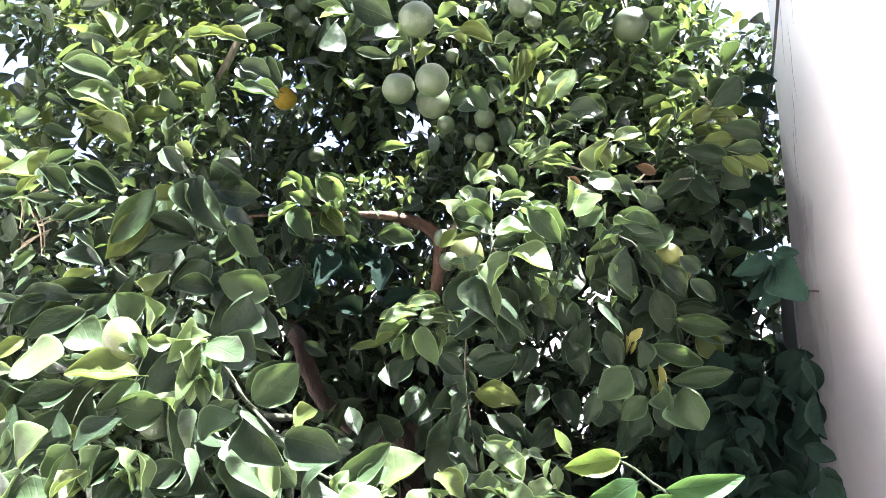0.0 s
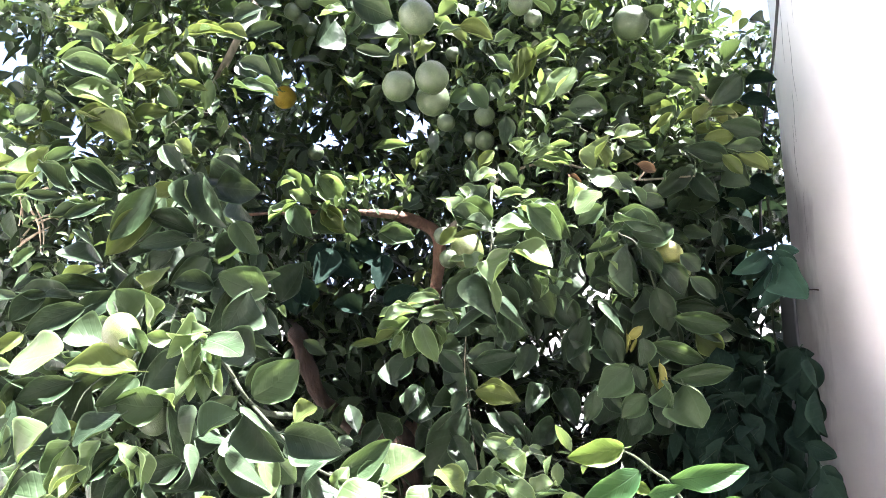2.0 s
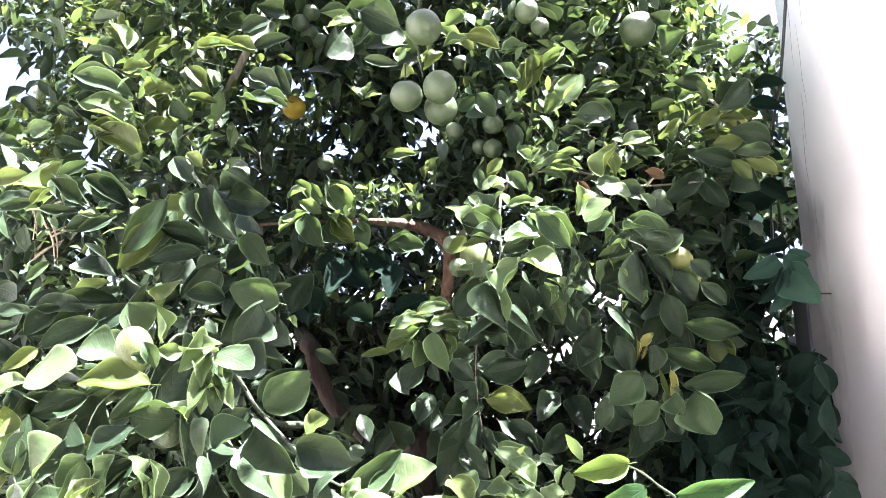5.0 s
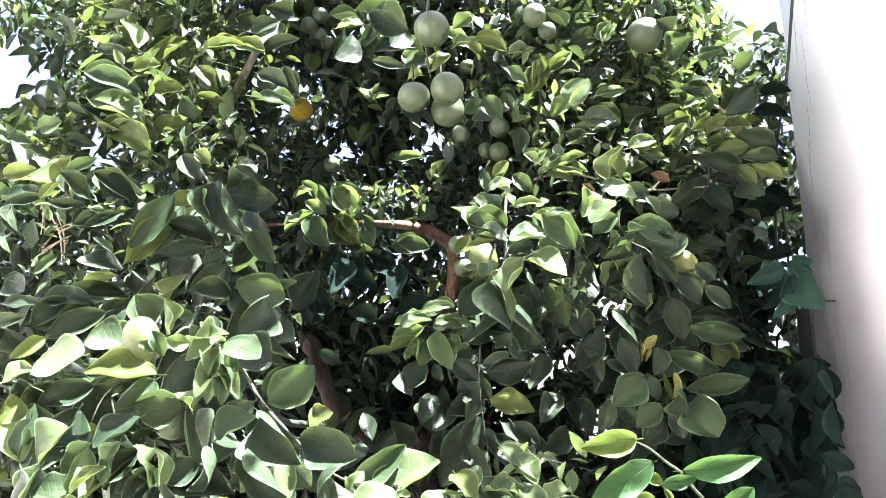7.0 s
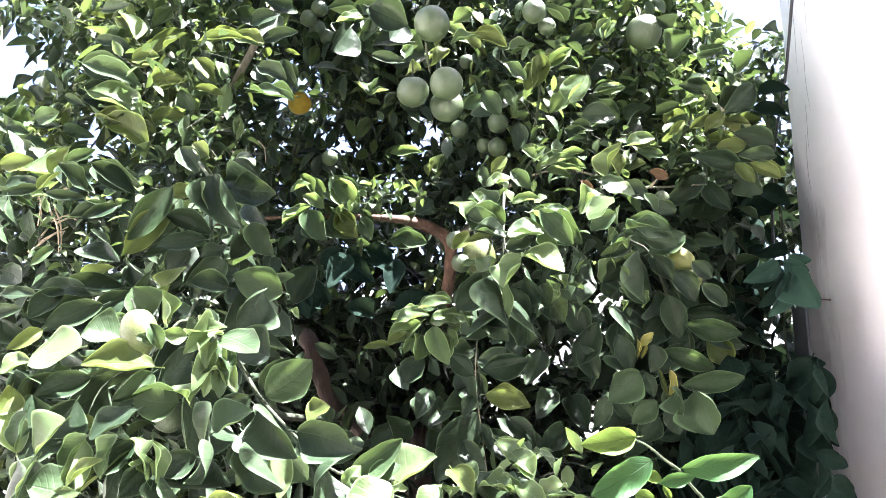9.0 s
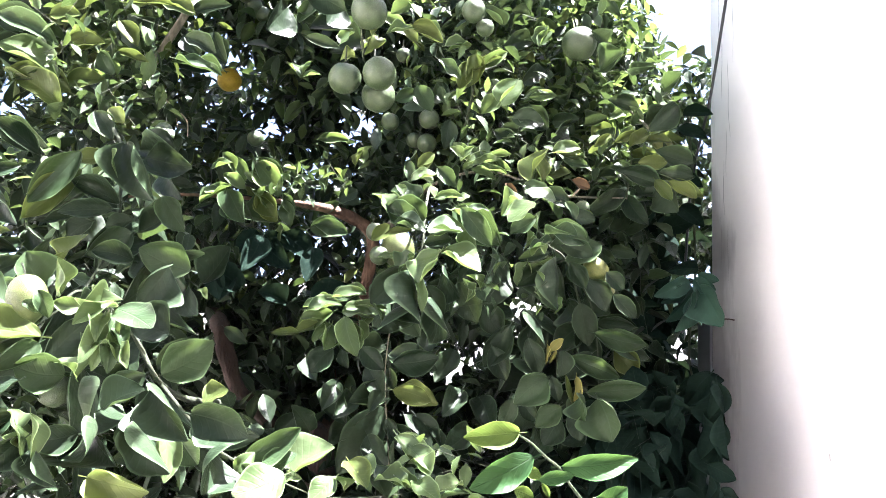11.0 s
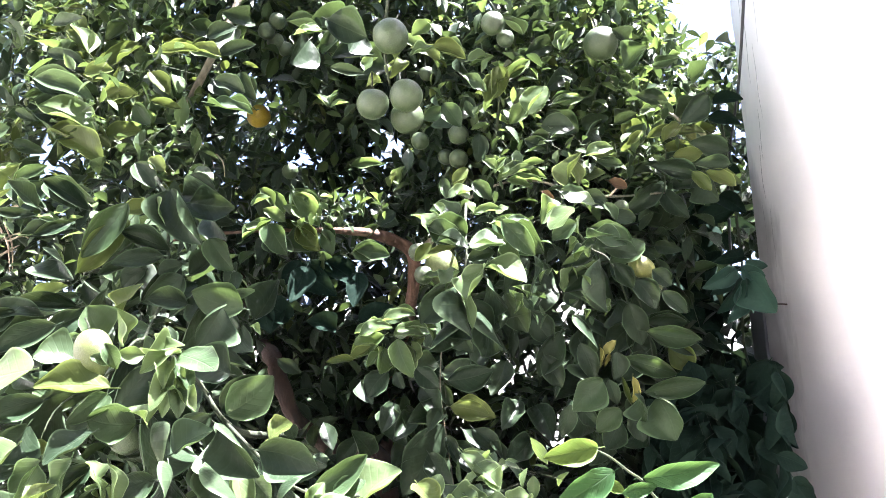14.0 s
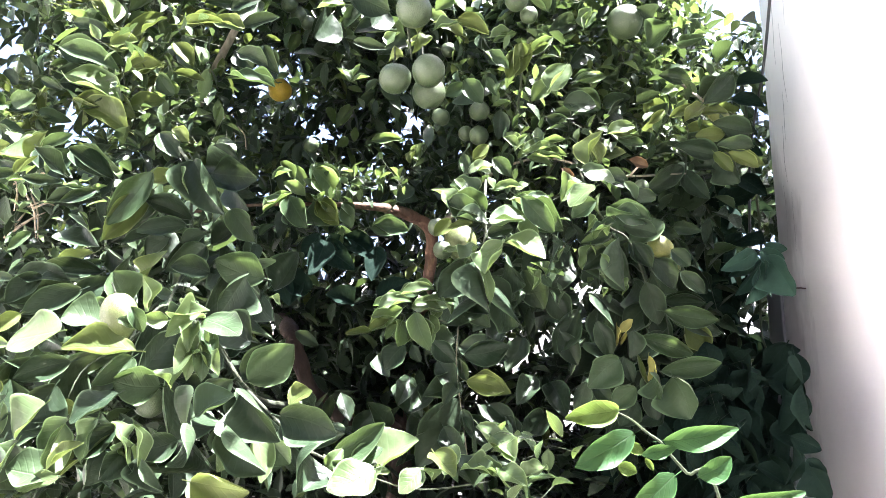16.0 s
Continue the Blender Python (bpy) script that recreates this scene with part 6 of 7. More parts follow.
# upper right spray
twig = twigs["upper right spray"]
leaf(twig, (0.321, 1.470, 1.901), (0.345, 1.470, 1.972), 0.075, 18, "y")
leaf(twig, (0.264, 1.550, 2.085), (0.294, 1.550, 2.145), 0.067, 28, "k")
leaf(twig, (0.214, 1.600, 2.173), (0.274, 1.600, 2.212), 0.037, 42, "y")
leaf(twig, (0.185, 1.600, 2.128), (0.202, 1.600, 2.195), 0.032, 98, "y")
leaf(twig, (0.136, 1.580, 2.181), (0.188, 1.580, 2.148), 0.031, 72, "m")
leaf(twig, (0.291, 1.550, 2.054), (0.360, 1.550, 2.051), 0.044, 92, "d")
leaf(twig, (0.317, 1.560, 2.104), (0.374, 1.560, 2.123), 0.023, 50, "m")
leaf(twig, (0.366, 1.500, 1.971), (0.421, 1.500, 1.992), 0.039, 48, "k")
leaf(twig, (0.149, 1.600, 2.222), (0.195, 1.600, 2.235), 0.031, 50, "k")
leaf(twig, (0.090, 1.600, 2.227), (0.028, 1.600, 2.264), 0.033, -74, "y")
leaf(twig, (0.145, 1.620, 2.248), (0.078, 1.620, 2.276), 0.042, -48, "k")
leaf(twig, (0.386, 1.700, 2.344), (0.365, 1.700, 2.297), 0.051, -26, "k")
leaf(twig, (0.209, 1.550, 1.954), (0.255, 1.550, 1.978), 0.023, 46, "k")
leaf(twig, (0.214, 1.540, 1.946), (0.275, 1.540, 1.966), 0.021, 50, "k")
leaf(twig, (0.218, 1.530, 1.937), (0.286, 1.530, 1.935), 0.020, 52, "k")
leaf(twig, (0.213, 1.530, 1.934), (0.267, 1.530, 1.917), 0.014, 74, "k")
leaf(twig, (0.198, 1.550, 1.961), (0.171, 1.550, 1.985), 0.021, -70, "k")
leaf(twig, (0.193, 1.550, 1.955), (0.216, 1.550, 1.990), 0.020, 62, "k")
leaf(twig, (0.109, 1.580, 1.946), (0.140, 1.580, 1.979), 0.024, 68, "y")
leaf(twig, (0.098, 1.580, 1.911), (0.087, 1.580, 1.961), 0.021, -98, "m")
leaf(twig, (0.149, 1.570, 1.945), (0.187, 1.570, 1.907), 0.031, 92, "m")
leaf(twig, (0.664, 1.750, 2.302), (0.627, 1.750, 2.285), 0.033, -46, "k")
leaf(twig, (0.676, 1.750, 2.291), (0.705, 1.750, 2.307), 0.030, 44, "k")
leaf(twig, (0.641, 1.740, 2.174), (0.623, 1.740, 2.221), 0.039, -48, "k")
leaf(twig, (0.666, 1.740, 2.173), (0.655, 1.740, 2.234), 0.039, -46, "m")
leaf(twig, (0.587, 1.740, 2.161), (0.546, 1.740, 2.149), 0.033, -50, "k")
leaf(twig, (0.568, 1.730, 2.136), (0.595, 1.730, 2.162), 0.038, 30, "k")
leaf(twig, (0.574, 1.600, 2.051), (0.645, 1.600, 2.055), 0.026, 76, "y")
leaf(twig, (0.518, 1.600, 2.039), (0.577, 1.600, 2.069), 0.021, 74, "y")
leaf(twig, (0.399, 1.470, 1.910), (0.436, 1.470, 1.899), 0.021, 74, "b")
leaf(twig, (0.272, 1.470, 1.893), (0.296, 1.470, 1.873), 0.017, 72, "b")
leaf(twig, (0.215, 1.600, 2.210), (0.201, 1.600, 2.135), 0.039, -100, "y", 11)
leaf(twig, (0.226, 1.600, 2.180), (0.284, 1.600, 2.224), 0.026, 92, "k", 0)
leaf(twig, (0.274, 1.600, 2.100), (0.315, 1.600, 2.165), 0.053, 62, "k", 6)
leaf(twig, (0.272, 1.600, 2.124), (0.233, 1.600, 2.079), 0.034, -92, "k", 0)
leaf(twig, (0.311, 1.600, 2.096), (0.378, 1.600, 2.059), 0.041, 92, "d", 11)
leaf(twig, (0.095, 1.620, 2.136), (0.131, 1.620, 2.082), 0.039, 94, "m", 0)
leaf(twig, (0.143, 1.620, 2.141), (0.162, 1.620, 2.099), 0.017, 94, "m", 0)
leaf(twig, (0.077, 1.450, 2.186), (0.138, 1.450, 2.155), 0.032, 92, "y", 11)
leaf(twig, (0.079, 1.420, 2.163), (0.029, 1.420, 2.154), 0.037, -50, "k", 2)
leaf(twig, (0.074, 1.500, 2.260), (0.032, 1.500, 2.233), 0.029, -92, "k", 0)
leaf(twig, (0.091, 1.500, 2.230), (0.069, 1.500, 2.265), 0.035, -40, "k", 6)
leaf(twig, (0.155, 1.600, 2.211), (0.205, 1.600, 2.238), 0.032, 44, "k", 2)
leaf(twig, (0.186, 1.620, 2.198), (0.146, 1.620, 2.173), 0.029, -92, "d", 0)
leaf(twig, (0.216, 1.600, 1.969), (0.173, 1.600, 2.010), 0.026, -70, "k", 0)
leaf(twig, (0.241, 1.580, 1.971), (0.299, 1.580, 1.989), 0.016, 74, "k", 3)
leaf(twig, (0.241, 1.580, 1.968), (0.304, 1.580, 1.951), 0.018, 74, "k", 3)
leaf(twig, (0.244, 1.580, 1.973), (0.271, 1.580, 1.943), 0.020, 68, "k", 3)
leaf(twig, (0.235, 1.580, 1.968), (0.200, 1.580, 1.947), 0.017, -74, "k", 3)
leaf(twig, (0.232, 1.600, 1.982), (0.261, 1.600, 2.010), 0.017, 70, "k", 3)
leaf(twig, (0.358, 1.550, 1.928), (0.350, 1.550, 1.999), 0.072, -36, "y", 6)
leaf(twig, (0.140, 1.600, 1.981), (0.111, 1.600, 1.941), 0.021, -92, "y", 0)
leaf(twig, (-0.029, 1.500, 2.132), (-0.060, 1.500, 2.132), 0.027, -76, "y", 8)
leaf(twig, (-0.005, 1.480, 2.182), (0.007, 1.480, 2.140), 0.043, 28, "y", 8)
leaf(twig, (0.171, 1.620, 2.065), (0.164, 1.620, 2.002), 0.035, -106, "d", 0)
leaf(twig, (0.368, 1.700, 2.292), (0.397, 1.700, 2.335), 0.031, 62, "k", 0)
leaf(twig, (0.452, 1.600, 2.003), (0.393, 1.600, 2.012), 0.025, -92, "y", 0)
leaf(twig, (0.575, 1.550, 2.053), (0.639, 1.550, 2.115), 0.043, 92, "d", 11)
leaf(twig, (0.540, 1.570, 2.021), (0.585, 1.570, 2.070), 0.029, 68, "y", 8)
leaf(twig, (0.553, 1.550, 1.984), (0.616, 1.550, 1.990), 0.029, 92, "y", 0)
leaf(twig, (0.592, 1.560, 2.015), (0.674, 1.560, 1.996), 0.035, 92, "d", 11)
leaf(twig, (0.588, 1.530, 1.958), (0.660, 1.530, 1.959), 0.026, 92, "d", 11)
leaf(twig, (0.511, 1.560, 1.966), (0.604, 1.560, 1.946), 0.033, 92, "d", 11)
leaf(twig, (0.613, 1.540, 1.947), (0.673, 1.540, 1.916), 0.028, 92, "y", 0)
leaf(twig, (0.589, 1.550, 1.950), (0.625, 1.550, 1.910), 0.026, 92, "y", 0)
leaf(twig, (0.512, 1.600, 2.053), (0.488, 1.600, 2.012), 0.037, -20, "k", 5)
leaf(twig, (0.475, 1.600, 2.027), (0.512, 1.600, 2.059), 0.017, 92, "y", 0)
leaf(twig, (0.410, 1.600, 1.993), (0.467, 1.600, 1.983), 0.021, 92, "m", 0)
leaf(twig, (-0.145, 1.550, 2.298), (-0.062, 1.550, 2.258), 0.064, 92, "d", 11)
leaf(twig, (-0.145, 1.600, 2.261), (-0.164, 1.600, 2.300), 0.033, -94, "d", 0)
leaf(twig, (-0.213, 1.600, 2.302), (-0.164, 1.600, 2.306), 0.042, 50, "k", 6)
leaf(twig, (0.265, 1.620, 2.051), (0.323, 1.620, 2.019), 0.032, 92, "d", 0)
leaf(twig, (0.052, 1.650, 2.111), (0.101, 1.650, 2.136), 0.029, 92, "m", 0)
leaf(twig, (0.339, 1.620, 2.131), (0.398, 1.620, 2.143), 0.024, 92, "k", 0)
leaf(twig, (0.283, 1.620, 2.063), (0.335, 1.620, 2.050), 0.026, 92, "d", 0)
leaf(twig, (0.563, 1.664, 1.956), (0.465, 1.643, 1.888), 0.039, -92, "d", 3)
leaf(twig, (0.563, 1.664, 1.946), (0.608, 1.643, 1.879), 0.038, 92, "d", 3)
leaf(twig, (0.635, 1.720, 2.090), (0.701, 1.682, 2.090), 0.031, 92, "y", 3)
leaf(twig, (0.644, 1.739, 2.083), (0.738, 1.709, 2.053), 0.041, 92, "d", 3)
leaf(twig, (0.661, 1.901, 2.025), (0.562, 1.921, 1.984), 0.050, -92, "d", 11)
leaf(twig, (0.592, 1.717, 1.972), (0.664, 1.691, 1.971), 0.034, 76, "d", 0)
leaf(twig, (0.644, 1.852, 2.001), (0.662, 1.809, 1.920), 0.093, 94, "d", 13)
leaf(twig, (0.599, 1.743, 2.019), (0.528, 1.770, 2.018), 0.031, -92, "d", 13)
leaf(twig, (0.599, 1.699, 1.992), (0.555, 1.683, 2.031), 0.030, -72, "d", 11)
leaf(twig, (0.649, 1.693, 1.984), (0.737, 1.657, 1.954), 0.038, 74, "y", 3)
leaf(twig, (0.532, 1.693, 2.058), (0.534, 1.663, 2.099), 0.051, 92, "m", 11)
leaf(twig, (0.619, 1.864, 2.002), (0.543, 1.806, 1.951), 0.044, -92, "d", 11)
leaf(twig, (0.624, 1.844, 1.984), (0.643, 1.766, 1.911), 0.109, 92, "d", 13)
leaf(twig, (0.654, 1.895, 2.021), (0.707, 1.811, 1.978), 0.050, 92, "d", 3)
leaf(twig, (0.630, 1.901, 2.018), (0.542, 1.930, 1.972), 0.059, -74, "d", 11)
leaf(twig, (0.650, 1.688, 1.985), (0.671, 1.647, 1.913), 0.068, 94, "d", 0)
leaf(twig, (0.639, 1.684, 2.022), (0.700, 1.619, 1.985), 0.037, 92, "d", 11)
leaf(twig, (0.575, 1.715, 2.023), (0.627, 1.663, 2.018), 0.031, 76, "d", 0)
leaf(twig, (0.616, 1.701, 2.109), (0.671, 1.622, 2.133), 0.046, 92, "d", 13)
leaf(twig, (0.590, 1.723, 2.062), (0.659, 1.692, 2.046), 0.030, 92, "y", 11)
leaf(twig, (0.684, 1.738, 2.085), (0.714, 1.652, 2.031), 0.066, 92, "d", 0)
leaf(twig, (0.400, 1.759, 2.069), (0.380, 1.700, 1.969), 0.063, -68, "y", 13)
leaf(twig, (0.313, 1.789, 2.162), (0.323, 1.717, 2.207), 0.084, 96, "k", 3)
leaf(twig, (0.345, 1.791, 2.190), (0.425, 1.772, 2.207), 0.036, 92, "m", 13)
leaf(twig, (0.331, 1.789, 2.167), (0.413, 1.760, 2.128), 0.040, 92, "d", 3)
leaf(twig, (0.310, 1.814, 2.204), (0.250, 1.798, 2.161), 0.034, -72, "m", 11)
leaf(twig, (0.233, 1.769, 2.026), (0.271, 1.751, 2.058), 0.030, 72, "k", 0)
leaf(twig, (0.534, 1.778, 2.088), (0.545, 1.703, 2.103), 0.077, 86, "y", 11)
leaf(twig, (0.161, 1.767, 2.297), (0.218, 1.754, 2.307), 0.026, 92, "k", 0)
leaf(twig, (-0.001, 1.794, 2.384), (0.067, 1.804, 2.349), 0.039, 74, "k", 0)
leaf(twig, (0.206, 1.769, 1.968), (0.171, 1.724, 2.008), 0.037, -92, "m", 3)
leaf(twig, (0.103, 1.766, 2.022), (0.083, 1.702, 1.977), 0.049, -92, "m", 0)
leaf(twig, (0.486, 1.728, 2.124), (0.518, 1.661, 2.123), 0.031, 92, "d", 13)
leaf(twig, (0.530, 1.696, 2.177), (0.597, 1.675, 2.155), 0.029, 92, "d", 11)
leaf(twig, (0.586, 1.699, 2.245), (0.616, 1.639, 2.243), 0.032, 76, "m", 13)
leaf(twig, (0.673, 1.736, 2.234), (0.689, 1.672, 2.244), 0.049, 92, "m", 0)
leaf(twig, (0.517, 1.723, 2.258), (0.552, 1.660, 2.281), 0.063, 74, "m", 11)
leaf(twig, (0.539, 1.739, 2.322), (0.486, 1.681, 2.334), 0.035, -92, "d", 11)
leaf(twig, (0.416, 1.752, 2.135), (0.463, 1.687, 2.122), 0.033, 92, "d", 0)
leaf(twig, (0.404, 1.796, 2.280), (0.342, 1.758, 2.222), 0.041, -92, "d", 0)
leaf(twig, (0.365, 1.786, 2.349), (0.291, 1.749, 2.303), 0.041, -92, "d", 3)
leaf(twig, (0.158, 1.772, 2.216), (0.129, 1.718, 2.140), 0.045, -66, "m", 3)
leaf(twig, (0.093, 1.816, 2.208), (0.130, 1.751, 2.139), 0.064, 92, "d", 3)
leaf(twig, (0.290, 1.728, 2.349), (0.233, 1.671, 2.361), 0.036, -92, "d", 11)
leaf(twig, (0.449, 1.739, 2.116), (0.396, 1.678, 2.054), 0.045, -92, "d", 3)
leaf(twig, (0.733, 1.627, 2.261), (0.681, 1.587, 2.254), 0.027, -76, "d", 0)


fruit(tree, (-0.006, 1.433, 2.196), 0.0345, "g", (-25, -10))
fruit(tree, (-0.045, 1.488, 2.082), 0.0315, "g", (-7, 15))
fruit(tree, (0.021, 1.466, 2.088), 0.0320, "g", (-1, -25))
fruit(tree, (0.020, 1.530, 2.069), 0.0330, "g", (-23, -15))
fruit(tree, (0.131, 1.751, 2.114), 0.0238, "g", (-15, 15))
fruit(tree, (0.130, 1.779, 2.065), 0.0226, "g", (-22, -20))
fruit(tree, (0.101, 1.797, 2.076), 0.0188, "g", (24, 15))
fruit(tree, (0.042, 1.784, 2.112), 0.0215, "g", (9, 20))
fruit(tree, (-0.415, 2.102, 2.311), 0.0332, "o", (-22, -5), "ripe orange fruit")
fruit(tree, (0.206, 1.601, 2.310), 0.0256, "g", (-17, -25))
fruit(tree, (0.235, 1.631, 2.289), 0.0195, "g", (-13, 10))
fruit(tree, (0.467, 1.722, 2.319), 0.0405, "g", (-9, 5))
fruit(tree, (-0.309, 1.832, 2.453), 0.0211, "g", (23, 5))
fruit(tree, (-0.337, 1.838, 2.429), 0.0211, "g", (-10, -5))
fruit(tree, (-0.321, 1.871, 2.418), 0.0213, "g", (-5, -15))
fruit(tree, (-0.297, 1.884, 2.402), 0.0198, "g", (21, 5))
fruit(tree, (-0.282, 1.890, 2.079), 0.0201, "g", (6, -20))
fruit(tree, (-0.396, 1.571, 1.973), 0.0181, "g", (-1, -5))
fruit(tree, (0.123, 1.917, 2.361), 0.0181, "g", (1, 15))
fruit(tree, (0.060, 1.925, 2.347), 0.0196, "g", (0, -25))
fruit(tree, (0.082, 1.509, 1.760), 0.0311, "p", (11, -15))
fruit(tree, (0.037, 1.484, 1.784), 0.0169, "g", (10, 5))
fruit(tree, (0.048, 1.492, 1.742), 0.0180, "g", (-13, 5))
fruit(tree, (0.468, 1.535, 1.755), 0.0215, "y", (70, 10), "yellowing oblong fruit")
fruit(tree, (0.489, 1.555, 1.723), 0.0195, "y", (70, 10), "yellowing oblong fruit")
fruit(tree, (-0.339, 1.014, 1.576), 0.0224, "p", (-3, 15))
fruit(tree, (0.457, 1.612, 1.896), 0.0157, "g", (15, -25))
fruit(tree, (0.276, 1.755, 2.207), 0.0190, "g", (5, -25))
fruit(tree, (-0.350, 1.154, 1.470), 0.0220, "g", (-25, -25))
fruit(tree, (0.634, 1.635, 2.060), 0.0165, "y", (8, 78), "yellowing oblong fruit")


# ---- the crown's inner and far foliage ----
HOLLOWS = (
    ((-0.208, 1.984, 1.695), (0.24, 0.50, 0.25)),
    ((0.149, 1.859, 1.424), (0.30, 0.40, 0.20)),
    ((-0.295, 1.877, 1.513), (0.12, 0.6, 0.12)),
    ((-0.706, 1.482, 1.807), (0.13, 0.30, 0.10)),
    ((0.293, 1.846, 1.575), (0.06, 0.35, 0.10)),
)
GAPS = (
    ((-0.198, 1.198, 1.942), (-0.430, 2.180, 2.340), 0.06, 0.14),
    ((0.111, 1.242, 1.903), (0.135, 1.807, 2.104), 0.05, 0.09),
    ((0.051, 1.240, 1.913), (0.046, 1.803, 2.119), 0.04, 0.07),
    ((-0.162, 1.146, 2.069), (-0.312, 1.834, 2.448), 0.05, 0.08),
    ((-0.159, 1.161, 2.040), (-0.307, 1.860, 2.400), 0.05, 0.07),
    ((-0.155, 1.235, 1.865), (-0.282, 1.890, 2.079), 0.03, 0.06),
    ((-0.281, 1.206, 1.855), (-0.396, 1.571, 1.973), 0.03, 0.06),
    ((0.325, 1.156, 2.031), (0.478, 1.765, 2.341), 0.06, 0.10),
) + (
    ((-0.671, 1.188, 2.016), (-2.140, 3.337, 3.047), 0.07, 0.22),
    ((-0.843, 1.516, 2.172), (-2.050, 3.387, 3.068), 0.04, 0.17),
    ((-0.607, 1.381, 1.939), (-1.814, 3.664, 2.729), 0.05, 0.16),
    ((-0.055, 1.898, 2.139), (-0.197, 4.060, 2.913), 0.04, 0.12),
    ((-0.012, 1.901, 2.139), (-0.103, 4.065, 2.913), 0.04, 0.10),
    ((0.598, 1.421, 2.249), (1.468, 3.548, 3.467), 0.08, 0.20),
    ((0.330, 1.750, 1.705), (0.784, 4.600, 2.068), 0.05, 0.13),
    ((0.308, 1.750, 1.595), (0.723, 4.600, 1.766), 0.05, 0.13),
    ((0.390, 1.750, 1.673), (0.948, 4.600, 1.982), 0.05, 0.13),
) + (
    ((0.678, 1.750, 1.593), (1.740, 4.600, 1.762), 0.05, 0.13),
    ((0.712, 1.750, 1.653), (1.834, 4.600, 1.926), 0.05, 0.13),
    ((0.148, 1.750, 1.441), (0.283, 4.600, 1.343), 0.05, 0.13),
    ((-0.116, 1.750, 1.978), (-0.444, 4.600, 2.820), 0.05, 0.13),
    ((-0.221, 1.750, 2.060), (-0.732, 4.600, 3.045), 0.05, 0.13),
    ((-0.324, 1.750, 1.647), (-1.015, 4.600, 1.909), 0.05, 0.13),
    ((0.217, 1.750, 1.559), (0.471, 4.600, 1.668), 0.05, 0.13),
    ((0.637, 1.750, 1.929), (1.627, 4.600, 2.684), 0.05, 0.13),
    ((0.332, 1.750, 1.441), (0.789, 4.600, 1.343), 0.05, 0.13),
)

# where the sun reaches in between the branches
SHAFTS = [Vector(p) for p in ((-0.680, 1.546, 2.096), (-0.368, 1.787, 1.925), (-0.271, 1.829, 1.928), (-0.170, 1.886, 1.933), (-0.093, 1.958, 1.928), (0.305, 1.467, 1.854), (0.361, 1.484, 1.868), (0.113, 1.371, 1.825), (0.190, 1.379, 1.766), (0.603, 1.539, 2.048), (-0.287, 1.780, 1.902), (-0.093, 1.791, 1.970), (0.131, 1.394, 1.710), (0.199, 1.388, 1.714), (0.270, 1.358, 1.810), (0.315, 1.360, 1.852), (0.380, 1.569, 1.676), (0.23, 1.68, 2.23), (0.34, 1.68, 2.17), (0.38, 1.68, 2.03), (0.27, 1.68, 2.00), (0.15, 1.68, 2.19), (0.43, 1.68, 2.09), (0.51, 1.68, 2.19), (0.12, 1.68, 2.28), (0.20, 1.68, 2.31), (0.46, 1.68, 2.00), (0.33, 1.68, 2.28), (0.10, 1.68, 2.10), (0.58, 1.68, 2.27), (-0.03, 1.38, 1.62), (0.03, 1.38, 1.62))]
GAPS += tuple((p + SUN * 0.06, p + SUN * 1.8, 0.09, 0.12) for p in SHAFTS)


def crown(p):
    # low near spots, the added light-blocking leaves among them, are all kept
    if p[1] < 1.76 and p[2] < 1.26 - 0.12 * p[1]:
        return True
    swell = 1 + 0.35 * noise.noise(Vector(p) * 1.6)
    if not inside(p, (-0.50, 2.40, 1.70), (1.85 * swell, 1.22 * swell, 1.62 * swell)) and p[0] < 0.6:
        return False
    if p[0] > 0.6 and not inside(p, (0.55, 2.45, 1.4), (0.85, 0.75, 1.6)):
        return False
    if p[0] > 0.50 and p[2] > 2.78 - (p[0] - 0.79) * 0.7:
        return False
    if p[0] > 0.68 and p[1] < 2.2:
        return False
    if any(inside(p, m, r) for m, r in HOLLOWS) or any(near_line(p, *gap) for gap in GAPS):
        return False
    if p[2] > 1.85 and p[1] > 2.3 and noise.noise(Vector(p) * 8.0) < -0.12:
        return False
    return noise.noise(Vector(p) * 4.2) > (-0.36 if p[1] > 2.85 else -0.18)


